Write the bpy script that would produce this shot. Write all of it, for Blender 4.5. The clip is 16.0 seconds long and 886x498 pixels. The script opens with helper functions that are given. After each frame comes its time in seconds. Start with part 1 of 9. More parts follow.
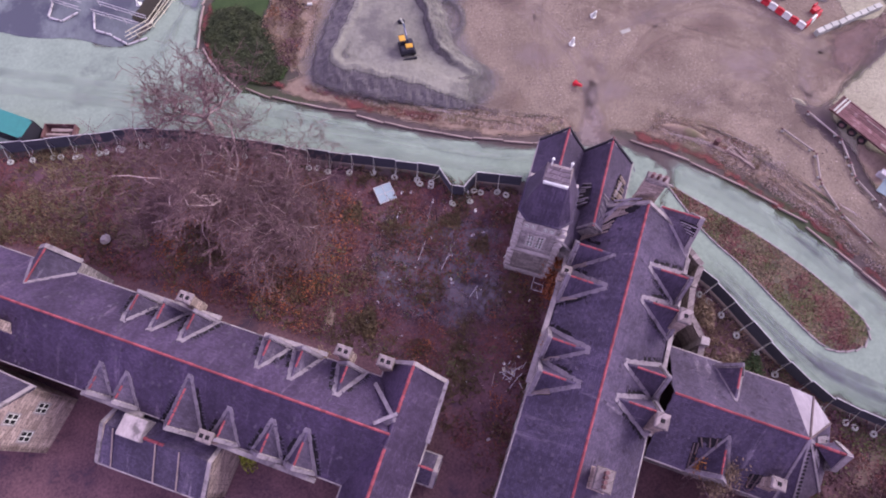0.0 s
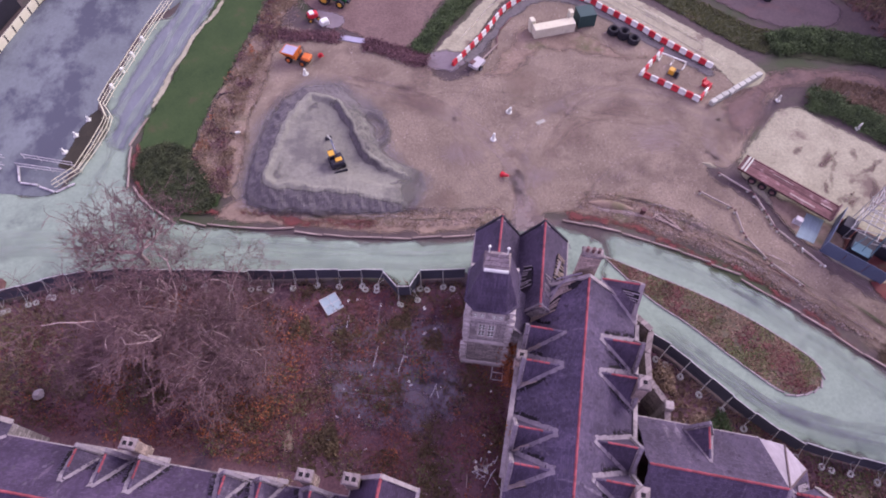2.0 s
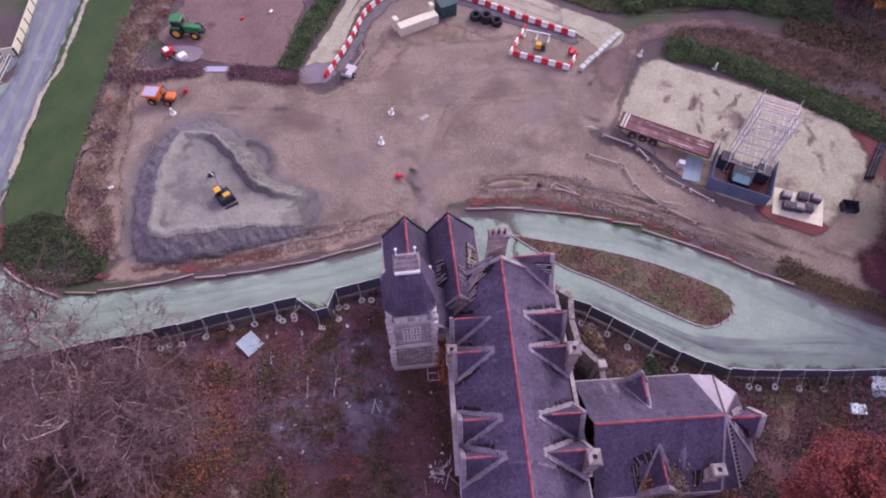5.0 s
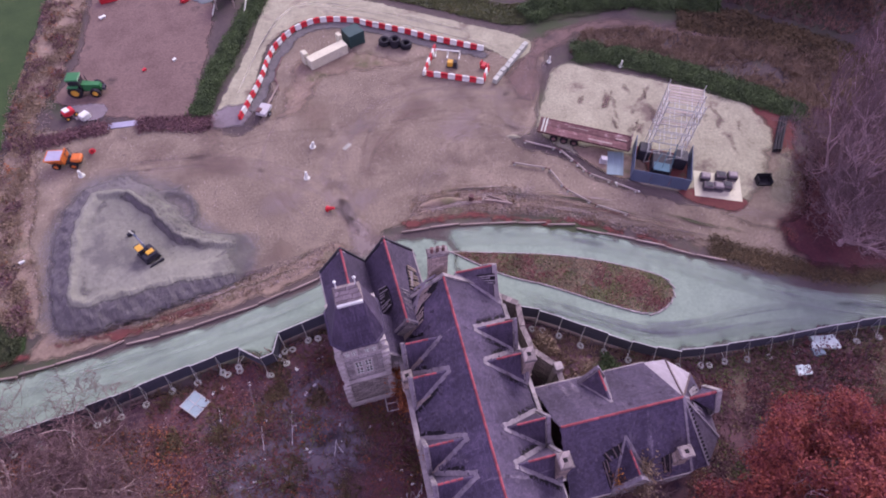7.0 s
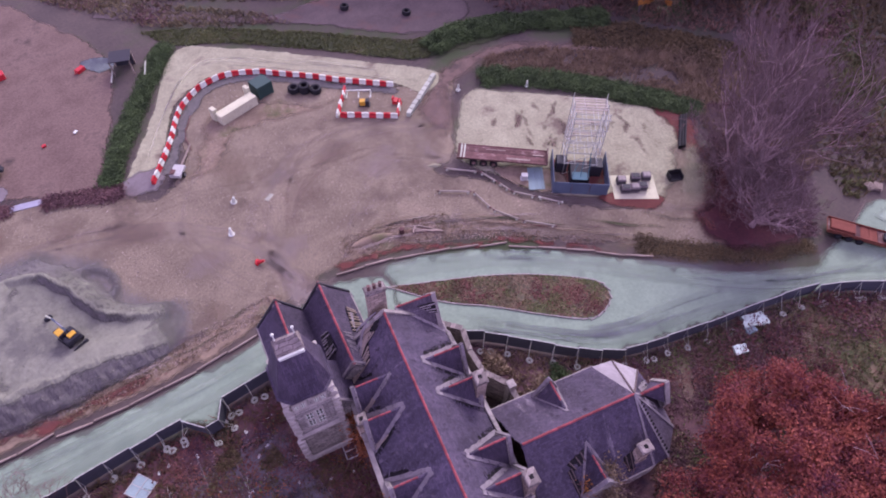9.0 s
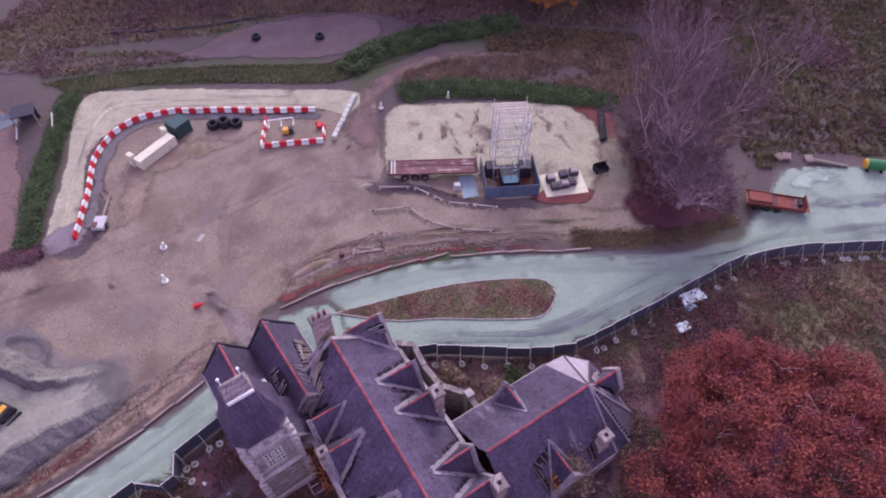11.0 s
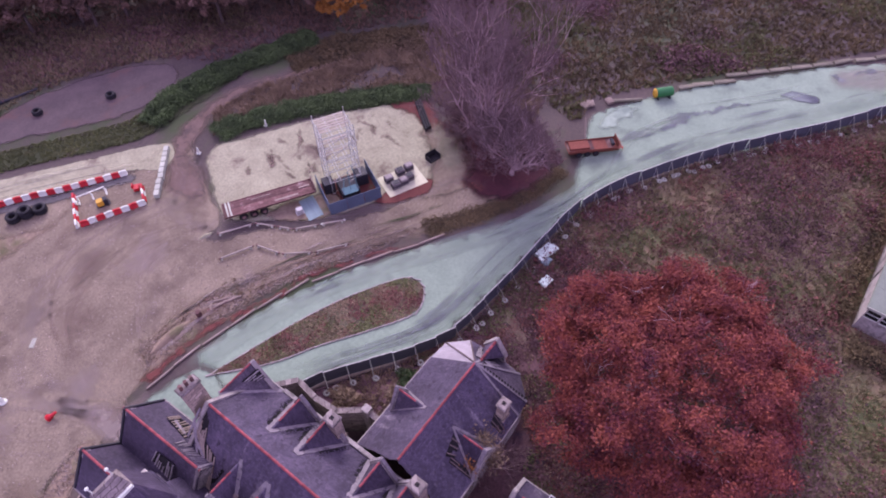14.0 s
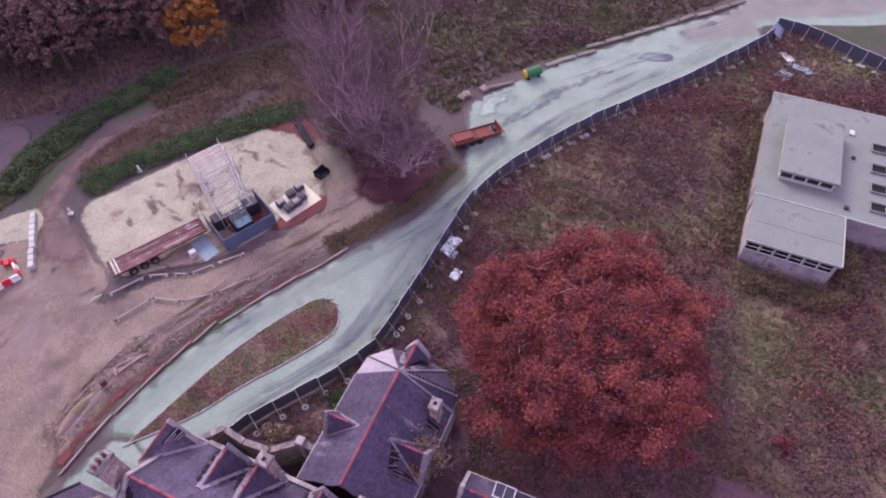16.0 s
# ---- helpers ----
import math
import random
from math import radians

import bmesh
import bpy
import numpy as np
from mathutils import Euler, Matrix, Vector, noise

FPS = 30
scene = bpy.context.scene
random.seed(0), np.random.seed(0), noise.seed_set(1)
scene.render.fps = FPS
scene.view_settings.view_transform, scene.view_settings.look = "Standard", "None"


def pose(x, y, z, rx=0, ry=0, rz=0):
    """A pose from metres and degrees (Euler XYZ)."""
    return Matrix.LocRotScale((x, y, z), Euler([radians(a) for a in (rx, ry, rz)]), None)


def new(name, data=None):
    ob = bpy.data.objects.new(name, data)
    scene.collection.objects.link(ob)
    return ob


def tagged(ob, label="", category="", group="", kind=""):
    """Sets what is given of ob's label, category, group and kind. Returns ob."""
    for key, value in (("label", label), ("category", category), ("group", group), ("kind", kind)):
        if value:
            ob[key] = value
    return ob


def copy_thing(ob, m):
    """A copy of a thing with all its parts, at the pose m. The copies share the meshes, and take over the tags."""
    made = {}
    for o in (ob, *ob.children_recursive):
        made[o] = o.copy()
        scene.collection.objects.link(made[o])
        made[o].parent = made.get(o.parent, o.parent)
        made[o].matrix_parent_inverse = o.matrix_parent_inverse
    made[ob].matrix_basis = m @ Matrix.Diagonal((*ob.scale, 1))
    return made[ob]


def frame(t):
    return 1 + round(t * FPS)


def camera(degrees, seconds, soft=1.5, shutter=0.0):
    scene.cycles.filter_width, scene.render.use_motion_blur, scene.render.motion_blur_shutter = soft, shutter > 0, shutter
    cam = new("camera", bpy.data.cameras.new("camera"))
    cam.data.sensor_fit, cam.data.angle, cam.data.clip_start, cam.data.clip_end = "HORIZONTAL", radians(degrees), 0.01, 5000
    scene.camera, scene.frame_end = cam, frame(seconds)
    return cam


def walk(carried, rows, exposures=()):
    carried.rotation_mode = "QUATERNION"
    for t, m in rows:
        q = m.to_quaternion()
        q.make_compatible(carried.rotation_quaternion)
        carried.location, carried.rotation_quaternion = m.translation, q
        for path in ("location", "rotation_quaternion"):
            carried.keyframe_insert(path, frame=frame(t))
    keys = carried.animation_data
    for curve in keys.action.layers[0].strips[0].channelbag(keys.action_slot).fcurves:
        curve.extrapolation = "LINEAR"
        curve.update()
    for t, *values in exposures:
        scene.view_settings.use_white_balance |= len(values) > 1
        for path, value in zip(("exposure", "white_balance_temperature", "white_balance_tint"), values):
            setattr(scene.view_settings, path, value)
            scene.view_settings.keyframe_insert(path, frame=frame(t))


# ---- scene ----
# ---- camera: seconds, place, heading, tilt from straight down, roll ----
cam = camera(71.84, 16.0, soft=1.9)
PATH = [
    (0, -0.00, 0.00, 60.00, -0.00, 20.40, -1.50),
    (0.5, 0.16, -0.09, 59.96, -2.95, 23.85, -0.86),
    (1, 0.33, -0.21, 59.94, -5.58, 28.32, -0.53),
    (1.5, 0.49, -0.33, 59.93, -8.03, 29.91, -0.20),
    (2, 0.67, -0.40, 59.88, -10.40, 29.89, -0.11),
    (2.5, 0.88, -0.43, 59.80, -12.78, 29.88, -0.02),
    (3, 1.10, -0.45, 59.73, -15.19, 29.86, 0.09),
    (3.5, 1.31, -0.46, 59.66, -17.46, 29.85, 0.00),
    (4, 1.50, -0.46, 59.54, -19.91, 29.92, 0.13),
    (4.2, 1.56, -0.46, 59.47, -21.03, 29.95, 0.20),
    (6.3, 1.99, -0.32, 58.42, -31.90, 31.76, 0.86),
    (6.5, 2.01, -0.33, 58.35, -32.95, 32.04, 0.88),
    (7, 2.05, -0.38, 58.25, -35.60, 32.77, 1.06),
    (7.5, 2.08, -0.46, 58.19, -38.16, 33.59, 1.14),
    (8, 2.12, -0.56, 58.14, -40.61, 34.37, 1.12),
    (8.5, 2.17, -0.65, 58.11, -43.13, 35.20, 1.13),
    (9, 2.25, -0.74, 58.09, -45.63, 36.05, 1.02),
    (9.2, 2.29, -0.77, 58.09, -46.66, 36.37, 0.95),
    (10.2, 2.51, -0.93, 58.14, -51.45, 36.95, 0.70),
    (11.3, 2.78, -1.13, 58.21, -54.37, 37.46, 0.38),
    (11.5, 2.83, -1.20, 58.21, -54.34, 37.47, 0.32),
    (12, 2.97, -1.43, 58.19, -57.57, 37.62, 0.10),
    (12.5, 3.10, -1.72, 58.15, -62.28, 37.75, 0.02),
    (13, 3.20, -2.01, 58.12, -66.73, 37.90, -0.17),
    (13.5, 3.29, -2.30, 58.12, -70.34, 37.97, -0.48),
    (14, 3.38, -2.57, 58.17, -73.48, 38.07, -0.69),
    (14.5, 3.47, -2.85, 58.24, -76.67, 38.11, -0.98),
    (15, 3.57, -3.14, 58.32, -79.88, 38.12, -1.26),
    (15.5, 3.72, -3.46, 58.38, -83.01, 38.08, -1.62),
    (16, 3.89, -3.79, 58.44, -86.19, 38.02, -1.89),
]
walk(cam, [(t, pose(x, y, z, tilt, 0, yaw) @ pose(0, 0, 0, 0, 0, roll)) for t, x, y, z, yaw, tilt, roll in PATH],
     exposures=[(0.0, 0.74, 5950, 42.5), (2.5, 0.68, 5950, 42.5), (9.0, 0.65, 5850, 42.5), (12.5, 0.67, 5820, 43), (16.0, 0.82, 5950, 43)])
# ---- light: an overcast sky and a weak, wide sun ----
world = bpy.data.worlds.new("world")
scene.world = world
world.use_nodes = True
SUN_HEIGHT, SUN_TURN = 34, 62
sky = world.node_tree.nodes.new("ShaderNodeTexSky")
sky.sky_type, sky.sun_disc = "NISHITA", False
sky.sun_elevation, sky.sun_rotation = radians(SUN_HEIGHT), radians(SUN_TURN)
sky.air_density, sky.dust_density, sky.ozone_density = 1.0, 3.0, 1.0
soft_sky = world.node_tree.nodes.new("ShaderNodeMix")
soft_sky.data_type = "RGBA"
soft_sky.inputs[0].default_value = 0.55
soft_sky.inputs[7].default_value = (8.75, 7.0, 10.5, 1)
world.node_tree.links.new(sky.outputs[0], soft_sky.inputs[6])
world.node_tree.links.new(soft_sky.outputs[2], world.node_tree.nodes["Background"].inputs[0])
world.node_tree.nodes["Background"].inputs[1].default_value = 0.118
sun = new("sun", bpy.data.lights.new("sun", "SUN"))
sun.data.energy, sun.data.angle, sun.data.color = 1.85, radians(32), (1.0, 0.99, 0.84)
sun.matrix_world = pose(0, 0, 120, 90 - SUN_HEIGHT, 0, 180 - SUN_TURN)
# ---- materials ----
def mat(name, dark, light, grain=3.0, patch=0.25, rough=0.9, bump=0.3, stain=None, stain_scale=0.08, stain_at=0.55, metal=0.0,
        stretch=(1, 1, 1), per_piece=0.0, patch_mix=0.5, bump_scale=None, spread=0.5):
    """Two colours mixed by fine grain and large patches, with an optional third colour in stains."""
    m = bpy.data.materials.new(name)
    m.use_nodes = True
    n, l = m.node_tree.nodes, m.node_tree.links
    b = n["Principled BSDF"]
    b.inputs["Roughness"].default_value, b.inputs["Metallic"].default_value = rough, metal
    b.inputs["Specular IOR Level"].default_value = 0.25
    co = n.new("ShaderNodeTexCoord")
    mp = n.new("ShaderNodeMapping")
    mp.inputs["Scale"].default_value = stretch
    l.new(co.outputs["Object"], mp.inputs[0])

    def tex(scale, detail=5.0, roughness=0.6):
        t = n.new("ShaderNodeTexNoise")
        t.inputs["Scale"].default_value, t.inputs["Detail"].default_value, t.inputs["Roughness"].default_value = scale, detail, roughness
        l.new(mp.outputs[0], t.inputs["Vector"])
        return t

    def ramp(src, lo, hi):
        r = n.new("ShaderNodeMapRange")
        r.inputs["From Min"].default_value, r.inputs["From Max"].default_value = lo, hi
        l.new(src, r.inputs["Value"])
        return r.outputs[0]

    fine, broad = tex(grain, 6, 0.7), tex(patch, 5, 0.6)
    mixer = n.new("ShaderNodeMix")
    mixer.inputs[0].default_value = patch_mix
    l.new(ramp(fine.outputs[0], 0.5 - spread / 2, 0.5 + spread / 2), mixer.inputs[2])
    l.new(ramp(broad.outputs[0], 0.3, 0.7), mixer.inputs[3])
    col = n.new("ShaderNodeMix")
    col.data_type = "RGBA"
    col.inputs[6].default_value, col.inputs[7].default_value = (*dark, 1), (*light, 1)
    l.new(mixer.outputs[0], col.inputs[0])
    out = col.outputs[2]
    if stain:
        st = tex(stain_scale, 6, 0.65)
        c2 = n.new("ShaderNodeMix")
        c2.data_type = "RGBA"
        c2.inputs[7].default_value = (*stain, 1)
        l.new(ramp(st.outputs[0], stain_at, stain_at + 0.12), c2.inputs[0])
        l.new(out, c2.inputs[6])
        out = c2.outputs[2]
    if per_piece:
        info = n.new("ShaderNodeObjectInfo")
        hsv = n.new("ShaderNodeHueSaturation")
        l.new(ramp(info.outputs["Random"], 0.0, 1.0), hsv.inputs["Value"])
        hsv.inputs["Value"].links[0].from_node.inputs["To Min"].default_value = 1 - per_piece
        hsv.inputs["Value"].links[0].from_node.inputs["To Max"].default_value = 1 + per_piece
        l.new(out, hsv.inputs["Color"])
        out = hsv.outputs[0]
    l.new(out, b.inputs["Base Color"])
    if bump:
        bt = tex(bump_scale, 4, 0.6) if bump_scale else fine
        bp = n.new("ShaderNodeBump")
        bp.inputs["Strength"].default_value, bp.inputs["Distance"].default_value = bump, 0.08
        l.new(bt.outputs[0], bp.inputs["Height"])
        l.new(bp.outputs[0], b.inputs["Normal"])
    return m


def plain(name, colour, rough=0.6, metal=0.0, per_piece=0.08, wear=0.15):
    """Painted, plastic or bare surfaces of small things: slight wear and a dirt tone."""
    d = tuple(c * (1 - wear * 2) for c in colour)
    return mat(name, d, colour, grain=6, patch=1.2, rough=rough, metal=metal, bump=0.1, per_piece=per_piece)


def masonry(name, dark, light, stain):
    """Coursed rubble stone: uneven stones with recessed joints, weathered in patches."""
    m = mat(name, dark, light, 3.4, 0.6, bump=0.0, stain=stain, stain_scale=0.6, stain_at=0.57, per_piece=0.1, spread=0.4)
    n, l = m.node_tree.nodes, m.node_tree.links
    b = n["Principled BSDF"]
    co, sp, ad, cb, wob, jit = (n.new("ShaderNode" + k) for k in ("TexCoord", "SeparateXYZ", "Math", "CombineXYZ", "TexNoise", "VectorMath"))
    br, mx, bp = n.new("ShaderNodeTexBrick"), n.new("ShaderNodeMix"), n.new("ShaderNodeBump")
    l.new(co.outputs["Object"], sp.inputs[0])
    l.new(sp.outputs[0], ad.inputs[0])
    l.new(sp.outputs[1], ad.inputs[1])
    l.new(ad.outputs[0], cb.inputs[0])
    l.new(sp.outputs[2], cb.inputs[1])
    wob.inputs["Scale"].default_value = 1.4
    l.new(co.outputs["Object"], wob.inputs["Vector"])
    jit.operation = "MULTIPLY_ADD"
    jit.inputs[1].default_value = (0.22, 0.22, 0)
    l.new(wob.outputs["Color"], jit.inputs[0])
    l.new(cb.outputs[0], jit.inputs[2])
    l.new(jit.outputs[0], br.inputs["Vector"])
    br.inputs["Scale"].default_value, br.inputs["Brick Width"].default_value, br.inputs["Row Height"].default_value = 1.0, 0.75, 0.36
    br.inputs["Mortar Size"].default_value, br.inputs["Mortar Smooth"].default_value = 0.035, 0.4
    br.inputs["Color1"].default_value, br.inputs["Color2"].default_value, br.inputs["Mortar"].default_value = (0.62, 0.6, 0.58, 1), (1.25, 1.23, 1.2, 1), (0.38, 0.36, 0.35, 1)
    mx.data_type, mx.blend_type = "RGBA", "MULTIPLY"
    mx.inputs[0].default_value = 0.85
    l.new(b.inputs["Base Color"].links[0].from_socket, mx.inputs[6])
    l.new(br.outputs["Color"], mx.inputs[7])
    l.new(mx.outputs[2], b.inputs["Base Color"])
    bp.inputs["Strength"].default_value, bp.inputs["Distance"].default_value = 0.7, 0.05
    l.new(br.outputs["Color"], bp.inputs["Height"])
    l.new(bp.outputs[0], b.inputs["Normal"])
    return m


M = {}
M["ground"] = mat("ground", (0.039, 0.032, 0.034), (0.122, 0.097, 0.076), 2.2, 0.12, stain=(0.047, 0.064, 0.028), stain_scale=0.06, stain_at=0.5, spread=0.4)
M["garden"] = mat("garden", (0.042, 0.024, 0.034), (0.19, 0.105, 0.098), 3.8, 0.3, stain=(0.05, 0.036, 0.05), stain_scale=0.22, stain_at=0.55, spread=0.3)
M["paving"] = mat("paving", (0.06, 0.052, 0.059), (0.166, 0.15, 0.152), 1.6, 0.5, stain=(0.03, 0.022, 0.024), stain_scale=0.3, stain_at=0.5, spread=0.3, rough=0.55)
M["road"] = mat("road", (0.157, 0.223, 0.156), (0.255, 0.347, 0.241), 2.6, 0.2, stain=(0.14, 0.19, 0.139), stain_scale=0.16, stain_at=0.55, bump=0.3, spread=0.32)
M["road_track"] = mat("road_track", (0.221, 0.304, 0.222), (0.357, 0.461, 0.335), 1.4, 0.35, stain=(0.178, 0.247, 0.187), stain_scale=0.3, stain_at=0.5, bump=0.1, spread=0.4)
M["yard_mark"] = mat("yard_mark", (0.231, 0.189, 0.159), (0.328, 0.285, 0.243), 1.5, 0.3, stain=(0.195, 0.152, 0.124), stain_scale=0.35, stain_at=0.5, bump=0.2)
M["asphalt"] = mat("asphalt", (0.083, 0.1, 0.097), (0.184, 0.224, 0.208), 2.5, 0.16, stain=(0.068, 0.078, 0.09), stain_scale=0.17, stain_at=0.46, bump=0.15, spread=0.7, stretch=(1, 0.7, 1))
M["yard"] = mat("yard", (0.095, 0.076, 0.052), (0.287, 0.242, 0.165), 3.6, 0.16, stain=(0.12, 0.095, 0.068), stain_scale=0.14, stain_at=0.54, bump=0.7, spread=0.32)
M["verge"] = mat("verge", (0.103, 0.075, 0.052), (0.31, 0.245, 0.166), 2.6, 0.45, stain=(0.113, 0.115, 0.052), stain_scale=0.2, stain_at=0.56, spread=0.4)
M["red_soil"] = mat("red_soil", (0.07, 0.02, 0.019), (0.16, 0.056, 0.043), 2.5, 0.5, stain=(0.11, 0.085, 0.05), stain_scale=0.5, stain_at=0.57)
M["pale_gravel"] = mat("pale_gravel", (0.186, 0.18, 0.112), (0.406, 0.413, 0.262), 3.4, 0.4, stain=(0.147, 0.12, 0.086), stain_scale=0.2, stain_at=0.54, bump=0.7, spread=0.32)
M["grey_gravel"] = mat("grey_gravel", (0.115, 0.10, 0.10), (0.215, 0.19, 0.185), 2.5, 0.3, bump=0.3)
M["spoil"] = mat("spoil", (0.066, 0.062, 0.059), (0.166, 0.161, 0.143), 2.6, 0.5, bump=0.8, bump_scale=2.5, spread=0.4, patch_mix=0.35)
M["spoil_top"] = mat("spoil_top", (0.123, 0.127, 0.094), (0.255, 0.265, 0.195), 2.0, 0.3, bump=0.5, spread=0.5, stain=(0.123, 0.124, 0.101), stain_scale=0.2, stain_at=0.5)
M["lawn"] = mat("lawn", (0.016, 0.041, 0.01), (0.046, 0.083, 0.022), 4, 0.25, bump=0.4, stain=(0.06, 0.06, 0.025), stain_scale=0.25, stain_at=0.6)
M["island"] = mat("island", (0.046, 0.047, 0.03), (0.165, 0.145, 0.085), 3, 0.4, stain=(0.155, 0.062, 0.046), stain_scale=0.22, stain_at=0.52, spread=0.34)
M["meadow"] = mat("meadow", (0.073, 0.056, 0.038), (0.246, 0.189, 0.106), 2.0, 0.15, stain=(0.089, 0.106, 0.042), stain_scale=0.1, stain_at=0.5, spread=0.4)
M["ridge"] = mat("ridge", (0.17, 0.042, 0.045), (0.36, 0.095, 0.098), 4, 1, per_piece=0.25, bump=0.1)
M["stone"] = masonry("stone", (0.2, 0.185, 0.17), (0.47, 0.45, 0.41), (0.14, 0.125, 0.11))
M["dressed"] = mat("dressed", (0.17, 0.155, 0.14), (0.40, 0.37, 0.325), 3, 0.7, bump=0.4, stain=(0.13, 0.12, 0.105), stain_scale=0.8, stain_at=0.55, per_piece=0.12, spread=0.4)
M["lead"] = mat("lead", (0.306, 0.304, 0.282), (0.522, 0.539, 0.475), 4, 0.8, rough=0.6, stain=(0.225, 0.225, 0.202), stain_scale=1.2, stain_at=0.55)
# near-black for panes, and for shade painted into roof holes, gaps and flues
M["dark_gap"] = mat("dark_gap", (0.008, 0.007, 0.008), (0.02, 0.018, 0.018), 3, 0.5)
M["timber"] = mat("timber", (0.17, 0.135, 0.1), (0.37, 0.31, 0.25), 5, 0.8, stretch=(1, 1, 1), per_piece=0.15)
M["white"] = mat("white", (0.551, 0.6, 0.478), (0.722, 0.78, 0.635), 5, 1.2, rough=0.5, bump=0.05, per_piece=0.06)
M["fence"] = plain("fence", (0.075, 0.083, 0.098), 0.7)
M["concrete"] = mat("concrete", (0.313, 0.34, 0.257), (0.497, 0.54, 0.414), 4, 0.7, bump=0.15, per_piece=0.12, stain=(0.23, 0.235, 0.18), stain_scale=0.9, stain_at=0.6)
M["steel"] = plain("steel", (0.45, 0.47, 0.50), 0.45, 0.6)
M["rust"] = mat("rust", (0.065, 0.032, 0.03), (0.205, 0.115, 0.10), 3, 0.8, stain=(0.30, 0.225, 0.2), stain_scale=0.8, stain_at=0.56, bump=0.2, per_piece=0.3)
M["red"] = plain("red", (0.55, 0.035, 0.04), 0.45)
M["orange"] = plain("orange", (0.62, 0.17, 0.03), 0.5)
M["rust_orange"] = mat("rust_orange", (0.128, 0.039, 0.026), (0.237, 0.082, 0.053), 3, 0.8, bump=0.2)
M["yellow"] = plain("yellow", (0.65, 0.38, 0.04), 0.45)
M["green"] = plain("green", (0.03, 0.19, 0.055), 0.45)
M["dark_green"] = plain("dark_green", (0.035, 0.08, 0.065), 0.55)
M["teal"] = plain("teal", (0.03, 0.22, 0.17), 0.5)
M["black"] = plain("black", (0.018, 0.018, 0.02), 0.7)
M["dark"] = plain("dark", (0.035, 0.036, 0.042), 0.6)
M["blue"] = plain("blue", (0.11, 0.15, 0.2), 0.6)
M["sheeting"] = plain("sheeting", (0.72, 0.92, 0.74), 0.5)
M["rig_sheet"] = plain("rig_sheet", (0.12, 0.24, 0.25), 0.85)
M["sheet_blue"] = plain("sheet_blue", (0.23, 0.33, 0.32), 0.8)
M["scaffold"] = plain("scaffold", (0.5, 0.53, 0.45), 0.6, 0.2)
M["worn_asphalt"] = mat("worn_asphalt", (0.088, 0.105, 0.115), (0.19, 0.215, 0.215), 2.6, 0.18, stain=(0.22, 0.245, 0.23), stain_scale=0.25, stain_at=0.58, bump=0.25, spread=0.4, stretch=(1, 0.5, 1))
M["teal_glass"] = plain("teal_glass", (0.30, 0.42, 0.40), 0.3)
M["twig"] = mat("twig", (0.1, 0.062, 0.065), (0.234, 0.172, 0.162), 5, 0.3, bump=0)
M["brown_twig"] = mat("brown_twig", (0.081, 0.049, 0.05), (0.204, 0.133, 0.119), 5, 0.3, bump=0)
M["garden_bark"] = mat("garden_bark", (0.224, 0.168, 0.146), (0.515, 0.414, 0.358), 5, 0.5, bump=0.3)
M["glass"] = plain("glass", (0.02, 0.022, 0.025), 0.08, 0.0, 0, 0.1)
M["glass"].node_tree.nodes["Principled BSDF"].inputs["Specular IOR Level"].default_value = 0.6
M["flat_roof"] = mat("flat_roof", (0.133, 0.164, 0.124), (0.211, 0.25, 0.189), 3, 0.3, stain=(0.096, 0.111, 0.09), stain_scale=0.3, stain_at=0.57, bump=0.05)


def slated(name, dark, light, streak):
    """Roofing slate: fine courses that hardly differ in tone, dark damp patches and long pale streaks down the slope."""
    m = mat(name, dark, light, 5.0, 0.35, rough=0.62, bump=0.0, stretch=(2.4, 0.28, 0.28), stain=streak, stain_scale=0.5, stain_at=0.60, spread=0.45)
    n, l = m.node_tree.nodes, m.node_tree.links
    b = n["Principled BSDF"]
    co, br, mx, bp = n.new("ShaderNodeTexCoord"), n.new("ShaderNodeTexBrick"), n.new("ShaderNodeMix"), n.new("ShaderNodeBump")
    br.inputs["Scale"].default_value, br.inputs["Brick Width"].default_value, br.inputs["Row Height"].default_value = 1.0, 0.24, 0.15
    br.inputs["Mortar Size"].default_value, br.inputs["Bias"].default_value = 0.012, 0.0
    br.inputs["Color1"].default_value, br.inputs["Color2"].default_value, br.inputs["Mortar"].default_value = (0.66, 0.64, 0.67, 1), (1.2, 1.17, 1.2, 1), (0.5, 0.48, 0.5, 1)
    l.new(co.outputs["Object"], br.inputs["Vector"])
    mx.data_type, mx.blend_type = "RGBA", "MULTIPLY"
    mx.inputs[0].default_value = 0.85
    l.new(b.inputs["Base Color"].links[0].from_socket, mx.inputs[6])
    l.new(br.outputs["Color"], mx.inputs[7])
    damp, dr, md = n.new("ShaderNodeTexNoise"), n.new("ShaderNodeMapRange"), n.new("ShaderNodeMix")
    damp.inputs["Scale"].default_value, damp.inputs["Detail"].default_value, damp.inputs["Roughness"].default_value = 0.22, 7, 0.65
    l.new(co.outputs["Object"], damp.inputs["Vector"])
    dr.inputs["From Min"].default_value, dr.inputs["From Max"].default_value = 0.36, 0.62
    dr.inputs["To Min"].default_value, dr.inputs["To Max"].default_value = 0.62, 1.12
    l.new(damp.outputs[0], dr.inputs["Value"])
    md.data_type, md.blend_type = "RGBA", "MULTIPLY"
    md.inputs[0].default_value = 1.0
    l.new(mx.outputs[2], md.inputs[6])
    l.new(dr.outputs[0], md.inputs[7])
    l.new(md.outputs[2], b.inputs["Base Color"])
    bp.inputs["Strength"].default_value, bp.inputs["Distance"].default_value = 0.5, 0.025
    l.new(br.outputs["Color"], bp.inputs["Height"])
    l.new(bp.outputs[0], b.inputs["Normal"])
    return m


